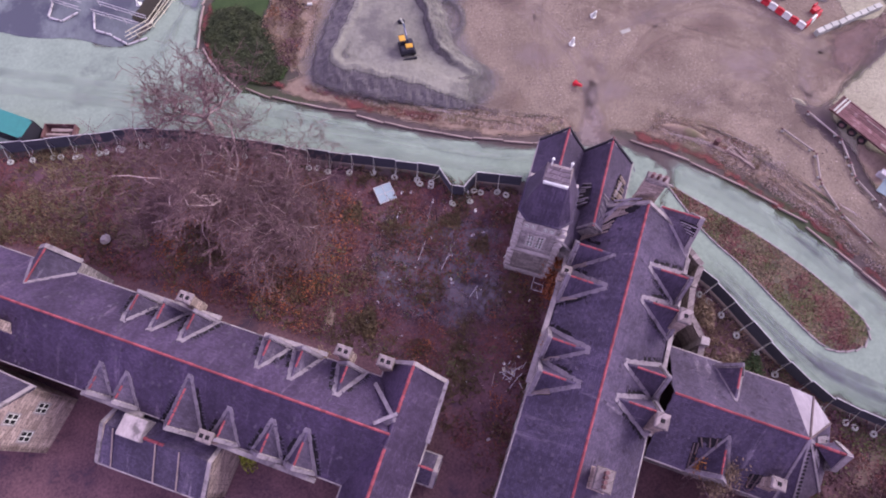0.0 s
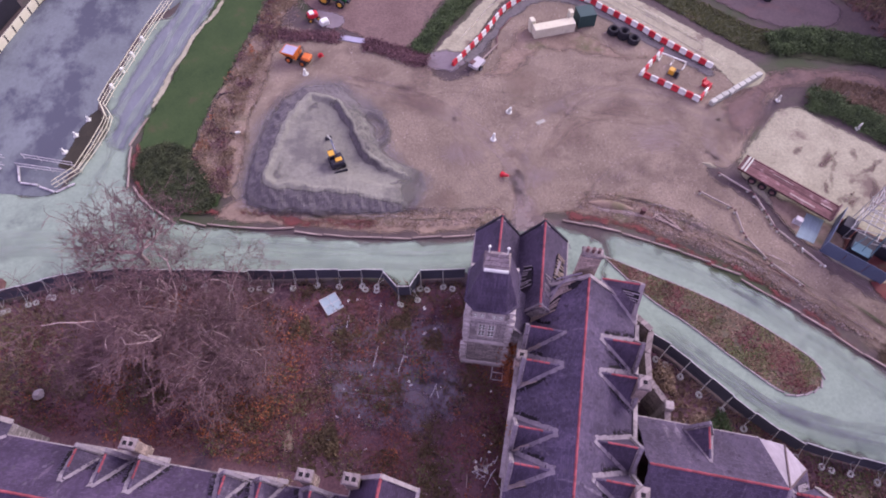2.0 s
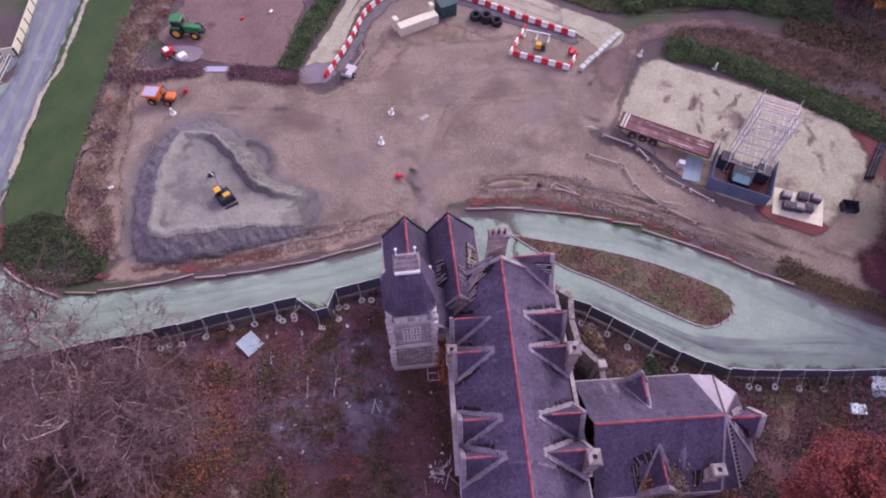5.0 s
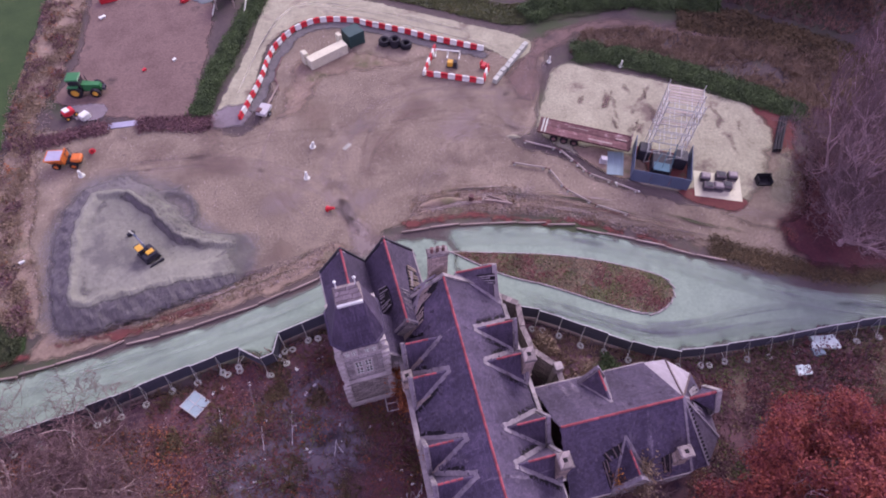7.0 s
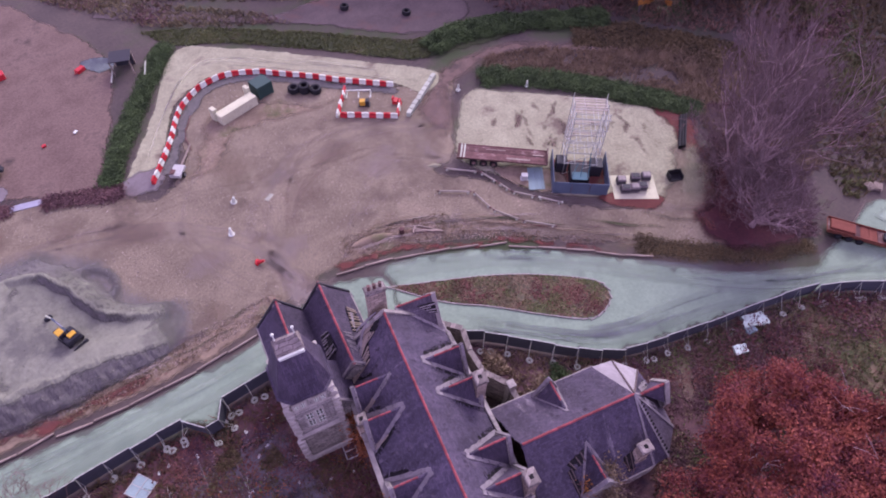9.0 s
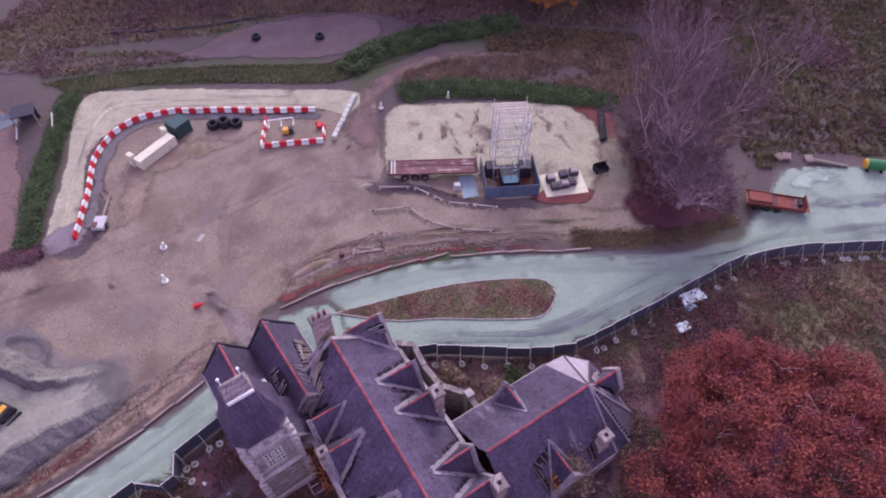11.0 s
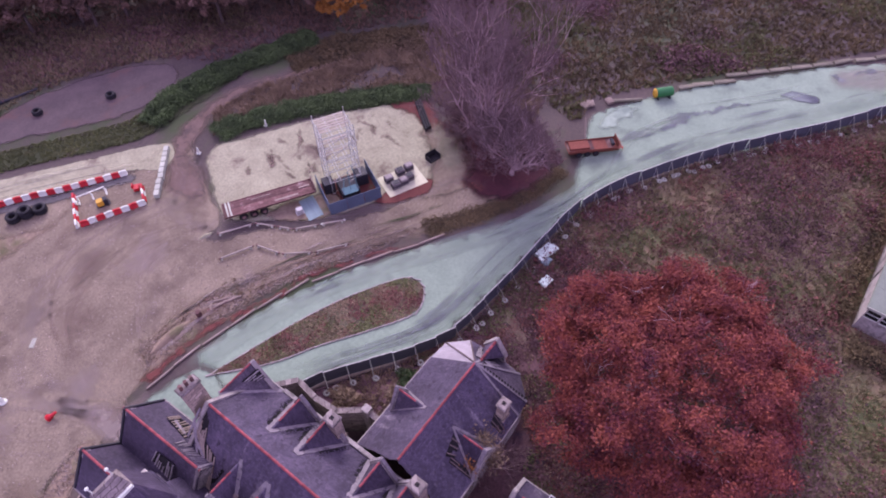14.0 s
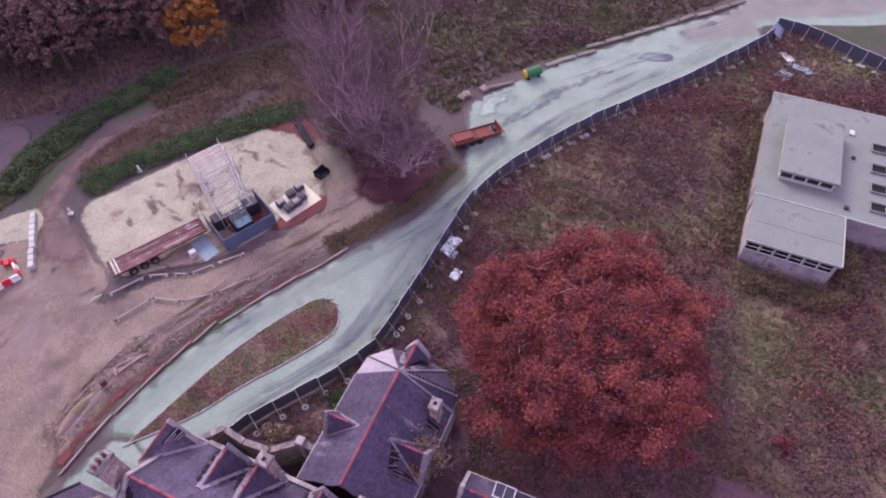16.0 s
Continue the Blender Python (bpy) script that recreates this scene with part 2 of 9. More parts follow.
M["grey_slate"] = slated("grey_slate", (0.085, 0.07, 0.09), (0.19, 0.165, 0.19), (0.28, 0.24, 0.27))
M["slate"] = slated("slate", (0.047, 0.038, 0.062), (0.119, 0.1, 0.133), (0.215, 0.194, 0.213))


def leafy(name, dark, light, scale=0.6):
    """Leaves: colour changes from clump to clump."""
    m = bpy.data.materials.new(name)
    m.use_nodes = True
    n, l = m.node_tree.nodes, m.node_tree.links
    b = n["Principled BSDF"]
    b.inputs["Roughness"].default_value, b.inputs["Specular IOR Level"].default_value = 0.75, 0.15
    geo, mx = n.new("ShaderNodeNewGeometry"), n.new("ShaderNodeMix")
    mx.data_type = "RGBA"
    mx.inputs[6].default_value, mx.inputs[7].default_value = (*dark, 1), (*light, 1)
    t, co, ad = n.new("ShaderNodeTexNoise"), n.new("ShaderNodeTexCoord"), n.new("ShaderNodeMath")
    t.inputs["Scale"].default_value = scale
    l.new(co.outputs["Object"], t.inputs["Vector"])
    ad.operation = "MULTIPLY_ADD"
    ad.inputs[1].default_value, ad.inputs[2].default_value = 1.3, -0.4
    l.new(t.outputs[0], ad.inputs[0])
    a2 = n.new("ShaderNodeMath")
    a2.operation, a2.use_clamp = "MULTIPLY_ADD", True
    a2.inputs[1].default_value = 0.6
    l.new(geo.outputs["Random Per Island"], a2.inputs[0])
    l.new(ad.outputs[0], a2.inputs[2])
    l.new(a2.outputs[0], mx.inputs[0])
    l.new(mx.outputs[2], b.inputs["Base Color"])
    return m


# dark leaves carry the purple of the crown's shade in their colour
M["copper"] = leafy("copper", (0.052, 0.014, 0.034), (0.28, 0.078, 0.042), 0.5)
M["gold"] = leafy("gold", (0.172, 0.068, 0.018), (0.429, 0.204, 0.045))
M["hedge"] = leafy("hedge", (0.024, 0.041, 0.018), (0.089, 0.14, 0.049), 0.5)
M["scrub"] = leafy("scrub", (0.09, 0.068, 0.045), (0.28, 0.21, 0.125), 0.4)
M["grass"] = leafy("grass", (0.05, 0.044, 0.027), (0.27, 0.226, 0.116), 0.1)
M["litter"] = leafy("litter", (0.05, 0.022, 0.026), (0.215, 0.09, 0.07), 0.25)
M["wood_leaf"] = leafy("wood_leaf", (0.058, 0.039, 0.042), (0.246, 0.153, 0.107), 0.15)
M["lime"] = leafy("lime", (0.12, 0.15, 0.02), (0.32, 0.36, 0.05))
M["board"] = mat("board", (0.122, 0.108, 0.11), (0.302, 0.277, 0.277), 4.5, 1.4, bump=0.3, spread=0.4, stain=(0.094, 0.079, 0.081), stain_scale=1.6, stain_at=0.56)
M["dull_grass"] = leafy("dull_grass", (0.035, 0.03, 0.018), (0.17, 0.13, 0.062), 0.2)
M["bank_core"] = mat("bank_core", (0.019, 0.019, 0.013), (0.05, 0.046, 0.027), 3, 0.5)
M["cream"] = mat("cream", (0.437, 0.44, 0.279), (0.627, 0.64, 0.432), 4, 0.6, bump=0.15, stain=(0.323, 0.3, 0.189), stain_scale=0.8, stain_at=0.6)
# dark floor colour with the yard walls' shade put into it
M["shaded_floor"] = mat("shaded_floor", (0.018, 0.013, 0.015), (0.075, 0.05, 0.045), 2.5, 0.6)
M["pole"] = mat("pole", (0.255, 0.227, 0.175), (0.427, 0.389, 0.315), 5, 0.9, per_piece=0.15)
# long range slate, a bit darker itself, with vignetting also put into its colour
M["vignetted_slate"] = slated("vignetted_slate", (0.042, 0.029, 0.055), (0.1, 0.076, 0.114), (0.201, 0.166, 0.199))
M["pale_stone"] = masonry("pale_stone", (0.2, 0.185, 0.155), (0.47, 0.44, 0.375), (0.13, 0.115, 0.095))
M["pale_dressed"] = mat("pale_dressed", (0.27, 0.25, 0.21), (0.53, 0.5, 0.43), 3, 0.7, bump=0.3, stain=(0.2, 0.18, 0.155), stain_scale=0.8, stain_at=0.58, per_piece=0.1)
M["pale_teal"] = plain("pale_teal", (0.07, 0.42, 0.34), 0.5)
M["red_gravel"] = mat("red_gravel", (0.082, 0.054, 0.044), (0.206, 0.149, 0.115), 3.4, 0.2, stain=(0.073, 0.054, 0.045), stain_scale=0.2, stain_at=0.57, bump=0.6, spread=0.34)
M["dark_gravel"] = mat("dark_gravel", (0.058, 0.044, 0.045), (0.123, 0.097, 0.09), 2.6, 0.3, bump=0.5, spread=0.4, stain=(0.111, 0.069, 0.059), stain_scale=0.12, stain_at=0.53)
M["chip"] = leafy("chip", (0.03, 0.024, 0.036), (0.105, 0.088, 0.112), 1.5)
M["rusty"] = leafy("rusty", (0.12, 0.04, 0.02), (0.42, 0.16, 0.06), 0.8)
M["warm_stone"] = masonry("warm_stone", (0.24, 0.195, 0.155), (0.52, 0.44, 0.35), (0.17, 0.135, 0.11))
M["rough_lawn"] = mat("rough_lawn", (0.02, 0.031, 0.013), (0.064, 0.072, 0.032), 4, 0.4, bump=0.4, stain=(0.068, 0.051, 0.032), stain_scale=0.3, stain_at=0.56)
M["dark_bark"] = mat("dark_bark", (0.06, 0.045, 0.043), (0.15, 0.115, 0.105), 5, 1, bump=0.3)
M["dark_bramble"] = leafy("dark_bramble", (0.047, 0.027, 0.034), (0.189, 0.106, 0.099), 0.3)
M["rubble"] = leafy("rubble", (0.16, 0.125, 0.10), (0.52, 0.45, 0.38), 0.6)
M["grey_bark"] = mat("grey_bark", (0.24, 0.163, 0.163), (0.506, 0.374, 0.362), 5, 1, bump=0.3)
M["log"] = mat("log", (0.13, 0.119, 0.078), (0.293, 0.284, 0.191), 4, 0.9, bump=0.3, per_piece=0.2)
M["dust"] = mat("dust", (0.111, 0.108, 0.106), (0.23, 0.23, 0.212), 2.2, 0.4, bump=0.4, spread=0.45)
M["old_stone"] = masonry("old_stone", (0.117, 0.104, 0.099), (0.351, 0.312, 0.273), (0.091, 0.078, 0.072))
M["green_grass"] = leafy("green_grass", (0.035, 0.05, 0.018), (0.17, 0.19, 0.07), 0.15)
M["ivy"] = leafy("ivy", (0.02, 0.032, 0.015), (0.075, 0.095, 0.04), 0.5)
M["red_leaf"] = mat("red_leaf", (0.029, 0.009, 0.014), (0.086, 0.026, 0.03), 3.2, 0.4, bump=0.5, spread=0.35, stain=(0.071, 0.038, 0.039), stain_scale=0.3, stain_at=0.55)
# ---- building helpers ----
from mathutils import geometry


def part(name, bm, material, parent=None, label="", smooth=False):
    """Links a bmesh as one mesh object, under a thing or a part where one is given."""
    me = bpy.data.meshes.new(name)
    bm.to_mesh(me)
    bm.free()
    me.materials.append(material)
    if smooth:
        me.polygons.foreach_set("use_smooth", [True] * len(me.polygons))
    ob = new(name, me)
    ob.parent = parent
    if label:
        ob["label"] = label
    return ob


def raw(name, verts, faces, material, parent=None):
    me = bpy.data.meshes.new(name)
    me.from_pydata(verts, [], faces)
    me.materials.append(material)
    ob = new(name, me)
    ob.parent = parent
    return ob


def share(name, mesh, parent, m):
    """One more piece on a mesh that others use."""
    ob = new(name, mesh)
    ob.parent = parent
    ob.matrix_basis = m
    return ob


def thing(name, m, label, category, group="", kind=""):
    e = new(name)
    e.empty_display_size = 0.1
    e.matrix_basis = m
    return tagged(e, label, category, group, kind)


def box(bm, x0, y0, z0, x1, y1, z1, bevel=0.0, m=None):
    """Adds a box between two corners."""
    c = Matrix.LocRotScale(((x0 + x1) / 2, (y0 + y1) / 2, (z0 + z1) / 2), None, (abs(x1 - x0), abs(y1 - y0), abs(z1 - z0)))
    r = bmesh.ops.create_cube(bm, size=1, matrix=(m @ c) if m else c)
    if bevel:
        es = {e for v in r["verts"] for e in v.link_edges}
        bmesh.ops.bevel(bm, geom=list(es), offset=bevel, segments=1, affect="EDGES")
    return bm


def boxes(*specs, bevel=0.0):
    bm = bmesh.new()
    for s in specs:
        box(bm, *s, bevel=bevel)
    return bm


def solid(bm, low, high):
    """A closed block between two rings of as many points."""
    a, b = [bm.verts.new(p) for p in low], [bm.verts.new(p) for p in high]
    n = len(a)
    bm.faces.new(a[::-1]), bm.faces.new(b)
    for i in range(n):
        bm.faces.new((a[i], a[(i + 1) % n], b[(i + 1) % n], b[i]))
    return bm


def slab(bm, quad, thick):
    """A plate of that thickness under a flat outline."""
    q = [Vector(p) for p in quad]
    n = (q[1] - q[0]).cross(q[2] - q[0]).normalized()
    if n.z < 0:
        n, q = -n, q[::-1]
    return solid(bm, [p - n * thick for p in q], q)


def tube(bm, a, b, r0, r1=None, sides=6):
    a, b = Vector(a), Vector(b)
    r1 = r0 if r1 is None else r1
    d = b - a
    if d.length < 1e-4:
        return bm
    q = d.to_track_quat("Z", "Y").to_matrix()
    ring = [(math.cos(2 * math.pi * k / sides), math.sin(2 * math.pi * k / sides)) for k in range(sides)]
    solid(bm, [a + q @ Vector((x * r0, y * r0, 0)) for x, y in ring], [b + q @ Vector((x * r1, y * r1, 0)) for x, y in ring])
    return bm


def wheel(bm, c, r, w, sides=14, axis="y"):
    d = Vector((0, w / 2, 0)) if axis == "y" else Vector((w / 2, 0, 0))
    return tube(bm, Vector(c) - d, Vector(c) + d, r, r, sides)


def curve_points(pts, step=1.2, closed=False, rough=0.0, seed=0):
    """A smooth line through the points, cut into short steps, with a slightly uneven run."""
    rng, n, out = random.Random(seed), len(pts), []
    for i in range(n if closed else n - 1):
        if closed:
            p = [Vector((*pts[(i + k) % n], 0)) for k in (-1, 0, 1, 2)]
        else:
            p = [Vector((*pts[min(max(i + k, 0), n - 1)], 0)) for k in (-1, 0, 1, 2)]
        cuts = max(1, int((p[2] - p[1]).length / step))
        for c in range(cuts):
            t = c / cuts
            q = 0.5 * ((2 * p[1]) + (p[2] - p[0]) * t + (2 * p[0] - 5 * p[1] + 4 * p[2] - p[3]) * t * t + (3 * p[1] - p[0] - 3 * p[2] + p[3]) * t ** 3)
            out.append((q.x + rng.gauss(0, rough), q.y + rng.gauss(0, rough)))
    if not closed:
        out.append(tuple(pts[-1]))
    return out


def inside_all(p, rim):
    """Which of many places lie inside an outline."""
    hit = np.zeros(len(p), bool)
    for (x0, y0), (x1, y1) in zip(rim, np.roll(rim, -1, 0)):
        if y0 != y1:
            hit ^= ((y0 > p[:, 1]) != (y1 > p[:, 1])) & (p[:, 0] < (x1 - x0) * (p[:, 1] - y0) / (y1 - y0) + x0)
    return hit


def nearest(p, rim):
    """The distance of many places from the points of an outline."""
    d = np.full(len(p), 1e9)
    for r in rim:
        d = np.minimum(d, ((p - r) ** 2).sum(1))
    return np.sqrt(d)


LAYER = 0.0
BLENDS = {}


def blending(material, strength=1.0, scale=1.1):
    """The same surface thinning out raggedly towards its edge, where it mixes with the ground below."""
    key = (material.name, strength)
    if key not in BLENDS:
        m = material.copy()
        n, l = m.node_tree.nodes, m.node_tree.links
        at, t, co = n.new("ShaderNodeAttribute"), n.new("ShaderNodeTexNoise"), n.new("ShaderNodeTexCoord")
        at.attribute_name = "fade"
        t.inputs["Scale"].default_value, t.inputs["Detail"].default_value, t.inputs["Roughness"].default_value = scale, 6, 0.7
        l.new(co.outputs["Object"], t.inputs["Vector"])
        add, rng_, clear, mix = n.new("ShaderNodeMath"), n.new("ShaderNodeMapRange"), n.new("ShaderNodeBsdfTransparent"), n.new("ShaderNodeMixShader")
        add.operation = "MULTIPLY_ADD"
        add.inputs[1].default_value = 1.6
        l.new(at.outputs["Fac"], add.inputs[0])
        l.new(t.outputs[0], add.inputs[2])
        rng_.inputs["From Min"].default_value, rng_.inputs["From Max"].default_value = 0.75, 1.6
        rng_.inputs["To Max"].default_value = strength
        l.new(add.outputs[0], rng_.inputs["Value"])
        out = n["Material Output"]
        l.new(rng_.outputs[0], mix.inputs[0])
        l.new(clear.outputs[0], mix.inputs[1])
        l.new(n["Principled BSDF"].outputs[0], mix.inputs[2])
        l.new(mix.outputs[0], out.inputs[0])
        BLENDS[key] = m
    return BLENDS[key]



def sheet(name, outline, z, material, label, category="ground", rough=0.12, step=1.0, fade=0.0, strength=1.0):
    """A patch of ground with an uneven edge, laid on the ground."""
    global LAYER
    LAYER += 0.0013
    z += LAYER
    seed = len(name) * 3.7 + abs(outline[0][0])
    pts = []
    for x, y in curve_points(outline, min(step, 0.5), True):
        p = Vector((x, y, seed))
        pts.append((x + rough * (2.2 * noise.noise(p * 0.45) + 1.4 * noise.noise(p * 1.5)), y + rough * (2.2 * noise.noise(p * 0.45 + Vector((9, 4, 2))) + 1.4 * noise.noise(p * 1.5 + Vector((5, 8, 1))))))
    n = len(pts)
    rim = np.array(pts)
    verts = [Vector(p) for p in pts]
    if fade:
        lo, hi = rim.min(0), rim.max(0)
        gap = max(fade * 0.45, math.sqrt((hi - lo).prod()) / 70)
        grid = np.stack(np.meshgrid(np.arange(lo[0], hi[0], gap), np.arange(lo[1], hi[1], gap)), -1).reshape(-1, 2)
        grid = grid[inside_all(grid, rim)]
        grid = grid[nearest(grid, rim) > gap * 0.4]
        verts += [Vector(p) for p in grid]
    got = geometry.delaunay_2d_cdt(verts, [(i, (i + 1) % n) for i in range(n)], [list(range(n))], 1, 1e-4)
    faces = []
    for f in got[2]:
        a, b, c = (got[0][i] for i in f[:3])
        faces.append(f if (b - a).cross(c - a) > 0 else f[::-1])
    ob = raw(name, [(v.x, v.y, z) for v in got[0]], faces, blending(material, strength) if fade else material)
    if fade:
        near = np.minimum(1.0, nearest(np.array([(v.x, v.y) for v in got[0]]), rim) / fade)
        ob.data.attributes.new("fade", "FLOAT", "POINT").data.foreach_set("value", near)
    return tagged(ob, label, category, kind="structure")


def ring_tube(bm, rx, ry, z, r, around=12, sides=6):
    """A closed ring of round section lying flat."""
    rows = []
    for i in range(around):
        a = 2 * math.pi * i / around
        rows.append([bm.verts.new(((rx + r * math.cos(t)) * math.cos(a), (ry + r * math.cos(t)) * math.sin(a), z + r * math.sin(t))) for t in (2 * math.pi * k / sides for k in range(sides))])
    for i in range(around):
        for k in range(sides):
            bm.faces.new((rows[i][k], rows[(i + 1) % around][k], rows[(i + 1) % around][(k + 1) % sides], rows[i][(k + 1) % sides]))
    return bm


def spaced(pts, gap):
    """Places and headings at even gaps along a line."""
    out, left = [], 0.0
    for (x0, y0), (x1, y1) in zip(pts, pts[1:]):
        d = math.hypot(x1 - x0, y1 - y0)
        s = left
        while s < d:
            out.append((x0 + (x1 - x0) * s / d, y0 + (y1 - y0) * s / d, math.degrees(math.atan2(y1 - y0, x1 - x0))))
            s += gap
        left = s - d
    return out


def inside(x, y, poly):
    hit = False
    for (x0, y0), (x1, y1) in zip(poly, poly[1:] + poly[:1]):
        if (y0 > y) != (y1 > y) and x < (x1 - x0) * (y - y0) / (y1 - y0) + x0:
            hit = not hit
    return hit


def triangles(name, pts, material, parent=None, kind=""):
    """A mesh of loose triangles, from an array of three corners each."""
    pts = np.asarray(pts, dtype=np.float32).reshape(-1, 3)
    n = len(pts) // 3
    me = bpy.data.meshes.new(name)
    me.vertices.add(3 * n)
    me.vertices.foreach_set("co", pts.ravel())
    me.loops.add(3 * n)
    me.loops.foreach_set("vertex_index", np.arange(3 * n, dtype=np.int32))
    me.polygons.add(n)
    me.polygons.foreach_set("loop_start", np.arange(0, 3 * n, 3, dtype=np.int32))
    me.update(calc_edges=True)
    me.materials.append(material)
    ob = new(name, me)
    ob.parent = parent
    if kind:
        ob["kind"] = kind
    return ob


def leaves(rng, centres, size, flat=0.5):
    """A leaf-like triangle at every centre, turned at random; flat pulls them level."""
    n = len(centres)
    a = rng.normal(size=(n, 3))
    b = rng.normal(size=(n, 3))
    a[:, 2] *= flat
    b[:, 2] *= flat
    a /= np.linalg.norm(a, axis=1, keepdims=True)
    b -= a * (a * b).sum(1, keepdims=True)
    b /= np.linalg.norm(b, axis=1, keepdims=True) + 1e-9
    s = size * rng.uniform(0.6, 1.4, (n, 1))
    return np.stack([centres - a * s, centres + a * s * 0.8 + b * s * 0.6, centres + a * s * 0.3 - b * s * 0.7], 1)


def blades(rng, x, y, z, height, width, lean=0.5, count=5):
    """Tufts of upright blades."""
    n = len(x)
    x, y, z = (np.repeat(v, count) for v in (x, y, np.broadcast_to(z, (n,))))
    h = np.repeat(np.broadcast_to(height, (n,)) * rng.uniform(0.5, 1.3, n), count) * rng.uniform(0.6, 1.2, n * count)
    t = rng.uniform(0, 2 * np.pi, n * count)
    d = np.repeat(np.broadcast_to(height, (n,)), count) * 0.35
    bx, by = x + rng.normal(0, 1, n * count) * d, y + rng.normal(0, 1, n * count) * d
    w = width * rng.uniform(0.6, 1.4, n * count)
    a = np.stack([bx - np.sin(t) * w, by + np.cos(t) * w, z], 1)
    b = np.stack([bx + np.sin(t) * w, by - np.cos(t) * w, z], 1)
    c = np.stack([bx + np.cos(t) * h * lean * rng.uniform(0, 1.6, n * count), by + np.sin(t) * h * lean * rng.uniform(0, 1.6, n * count), z + h], 1)
    return np.stack([a, b, c], 1)


def points_in(rng, poly, n):
    """Random places inside an outline."""
    p = np.array(poly, float)
    out = np.zeros((0, 2))
    while len(out) < n:
        q = rng.uniform(p.min(0), p.max(0), (n, 2))
        out = np.concatenate([out, q[inside_all(q, p)]])
    return out[:n]


def patchy(xy, scale, level, seed=0.0):
    """Keeps the places where a slow noise lies over a level."""
    blur = np.random.default_rng(int(seed * 7) + len(xy)).normal(0, 0.16, len(xy))
    keep = [noise.noise(Vector((x * scale, y * scale, seed))) + 0.4 * noise.noise(Vector((x * scale * 4, y * scale * 4, seed))) + b > level for (x, y), b in zip(xy, blur)]
    return xy[np.array(keep)]
# ---- ground, roads and surfaces ----
bm = bmesh.new()
bmesh.ops.create_grid(bm, x_segments=40, y_segments=40, size=450)
tagged(part("ground", bm, M["ground"]), "dark autumn ground with rough grass and leaf litter", "ground", kind="structure")

GARDEN = [(-90, 33), (-60, 34), (-45.5, 35.3), (-32, 36.3), (-14.4, 33.3), (-4.4, 31.7), (0.1, 30.6), (1, 28.7), (2.6, 28.6), (3.8, 30), (8.5, 29.3),
          (14, 27.5), (20, 26), (24, 22), (26.7, 17.6), (31.3, 10.8), (34.2, 7.2), (36.4, 5.5), (40, 2), (42, -14), (30, -60), (-90, -60)]
sheet("garden", GARDEN, 0.02, M["garden"], "overgrown garden ground with fallen leaves and weeds", fade=1, rough=0.2)
sheet("paving", [(-7, 28), (0.5, 28), (6.5, 25), (7.5, 20), (6, 13), (1.5, 12.5), (-6, 14.5), (-10, 17), (-9, 22), (-8, 26)], 0.04, M["paving"],
      "broken wet paving sinking into weeds", fade=3.5, rough=0.6, step=0.6)
MEADOW = [(42.6, 2.2), (50, -1), (56, -3.9), (60, -6.8), (63.5, -10.3), (71.4, -20), (81, -35.2), (88.2, -45.4), (93, -51.6), (97, -54), (94, -58.4),
          (85, -67), (70, -95), (40, -110), (10, -70), (22, -30), (36, -8)]
sheet("meadow", MEADOW, 0.022, M["meadow"], "rough unmown meadow with brown and green grass", fade=2, rough=0.3)
sheet("road_west", [(-90, 36), (-60, 35), (-45.5, 35.6), (-32, 36.6), (-14.4, 33.6), (-4.4, 31.9), (0.1, 30.8), (1, 28.9), (2.6, 28.8), (3.8, 30.2), (8.5, 29.5), (14, 27.7), (22, 25),
                    (25, 30.2), (21.3, 33.8), (15.9, 34.6), (10.6, 34.2), (7.9, 34.5), (2.9, 35.4), (-3.3, 36.7), (-9.2, 38.5), (-19, 41.4), (-23.3, 43), (-25.6, 44.9), (-28.2, 49),
                    (-28.7, 53), (-26.7, 59.6), (-17.7, 81.2), (-10, 100), (-18, 103), (-24.2, 80.5), (-27.9, 77.5), (-33, 64), (-32.1, 59), (-35.4, 51.9), (-38, 49.8), (-45, 51.6), (-60, 57), (-90, 66)],
      0.05, M["road"], "pale grey gravel site road, worn by wheels", "road", fade=0.6, rough=0.08)
sheet("road_east", [(24.8, 30.3), (21.3, 34.1), (28.3, 31), (33.8, 27.4), (38.8, 22.9), (43.2, 18), (47.2, 12.8), (51.7, 6.4), (57.2, 0.5), (60.8, -2.6), (64.2, -2.4), (70.4, -3.0), (76.8, -3.6), (82.9, -10.7), (88, -18.4),
                    (93.5, -28.5), (99, -38.8), (105, -50), (128, -60), (118, -95), (99.1, -76), (97.5, -54), (93.2, -51.1), (88.4, -44.9), (81.2, -34.7), (74.6, -25.3), (71.6, -19.5),
                    (63.6, -9.7), (60, -6.4), (56, -3.4), (50, -0.5), (42.6, 2.7), (36.5, 5.8), (34.3, 7.5), (31.5, 11), (26.9, 17.9), (24.2, 22.3), (21.9, 25.2)],
      0.054, M["road"], "pale grey gravel road curving past the derelict building", "road", fade=0.7, rough=0.08)
sheet("road_north_west", [(-28.9, 53.6), (-28.6, 56), (-26.9, 59.8), (-17.9, 81.2), (-10.4, 100), (-17.8, 103), (-23.8, 81.6), (-27.3, 75), (-32.0, 62), (-31.2, 59.6), (-32.4, 56)], 0.056, M["worn_asphalt"], "dark worn asphalt road beside the lawn", "road", fade=1.6, rough=0.1)
ISLAND = [(24.3, 29.3), (27.6, 26.9), (32.6, 23.2), (36.5, 19.8), (40, 15.9), (41.7, 13.4), (41.6, 11.7), (40.6, 10.8), (38.7, 10.5), (36.9, 11.3), (34, 14.9), (30.8, 19.4), (27.4, 23.6)]
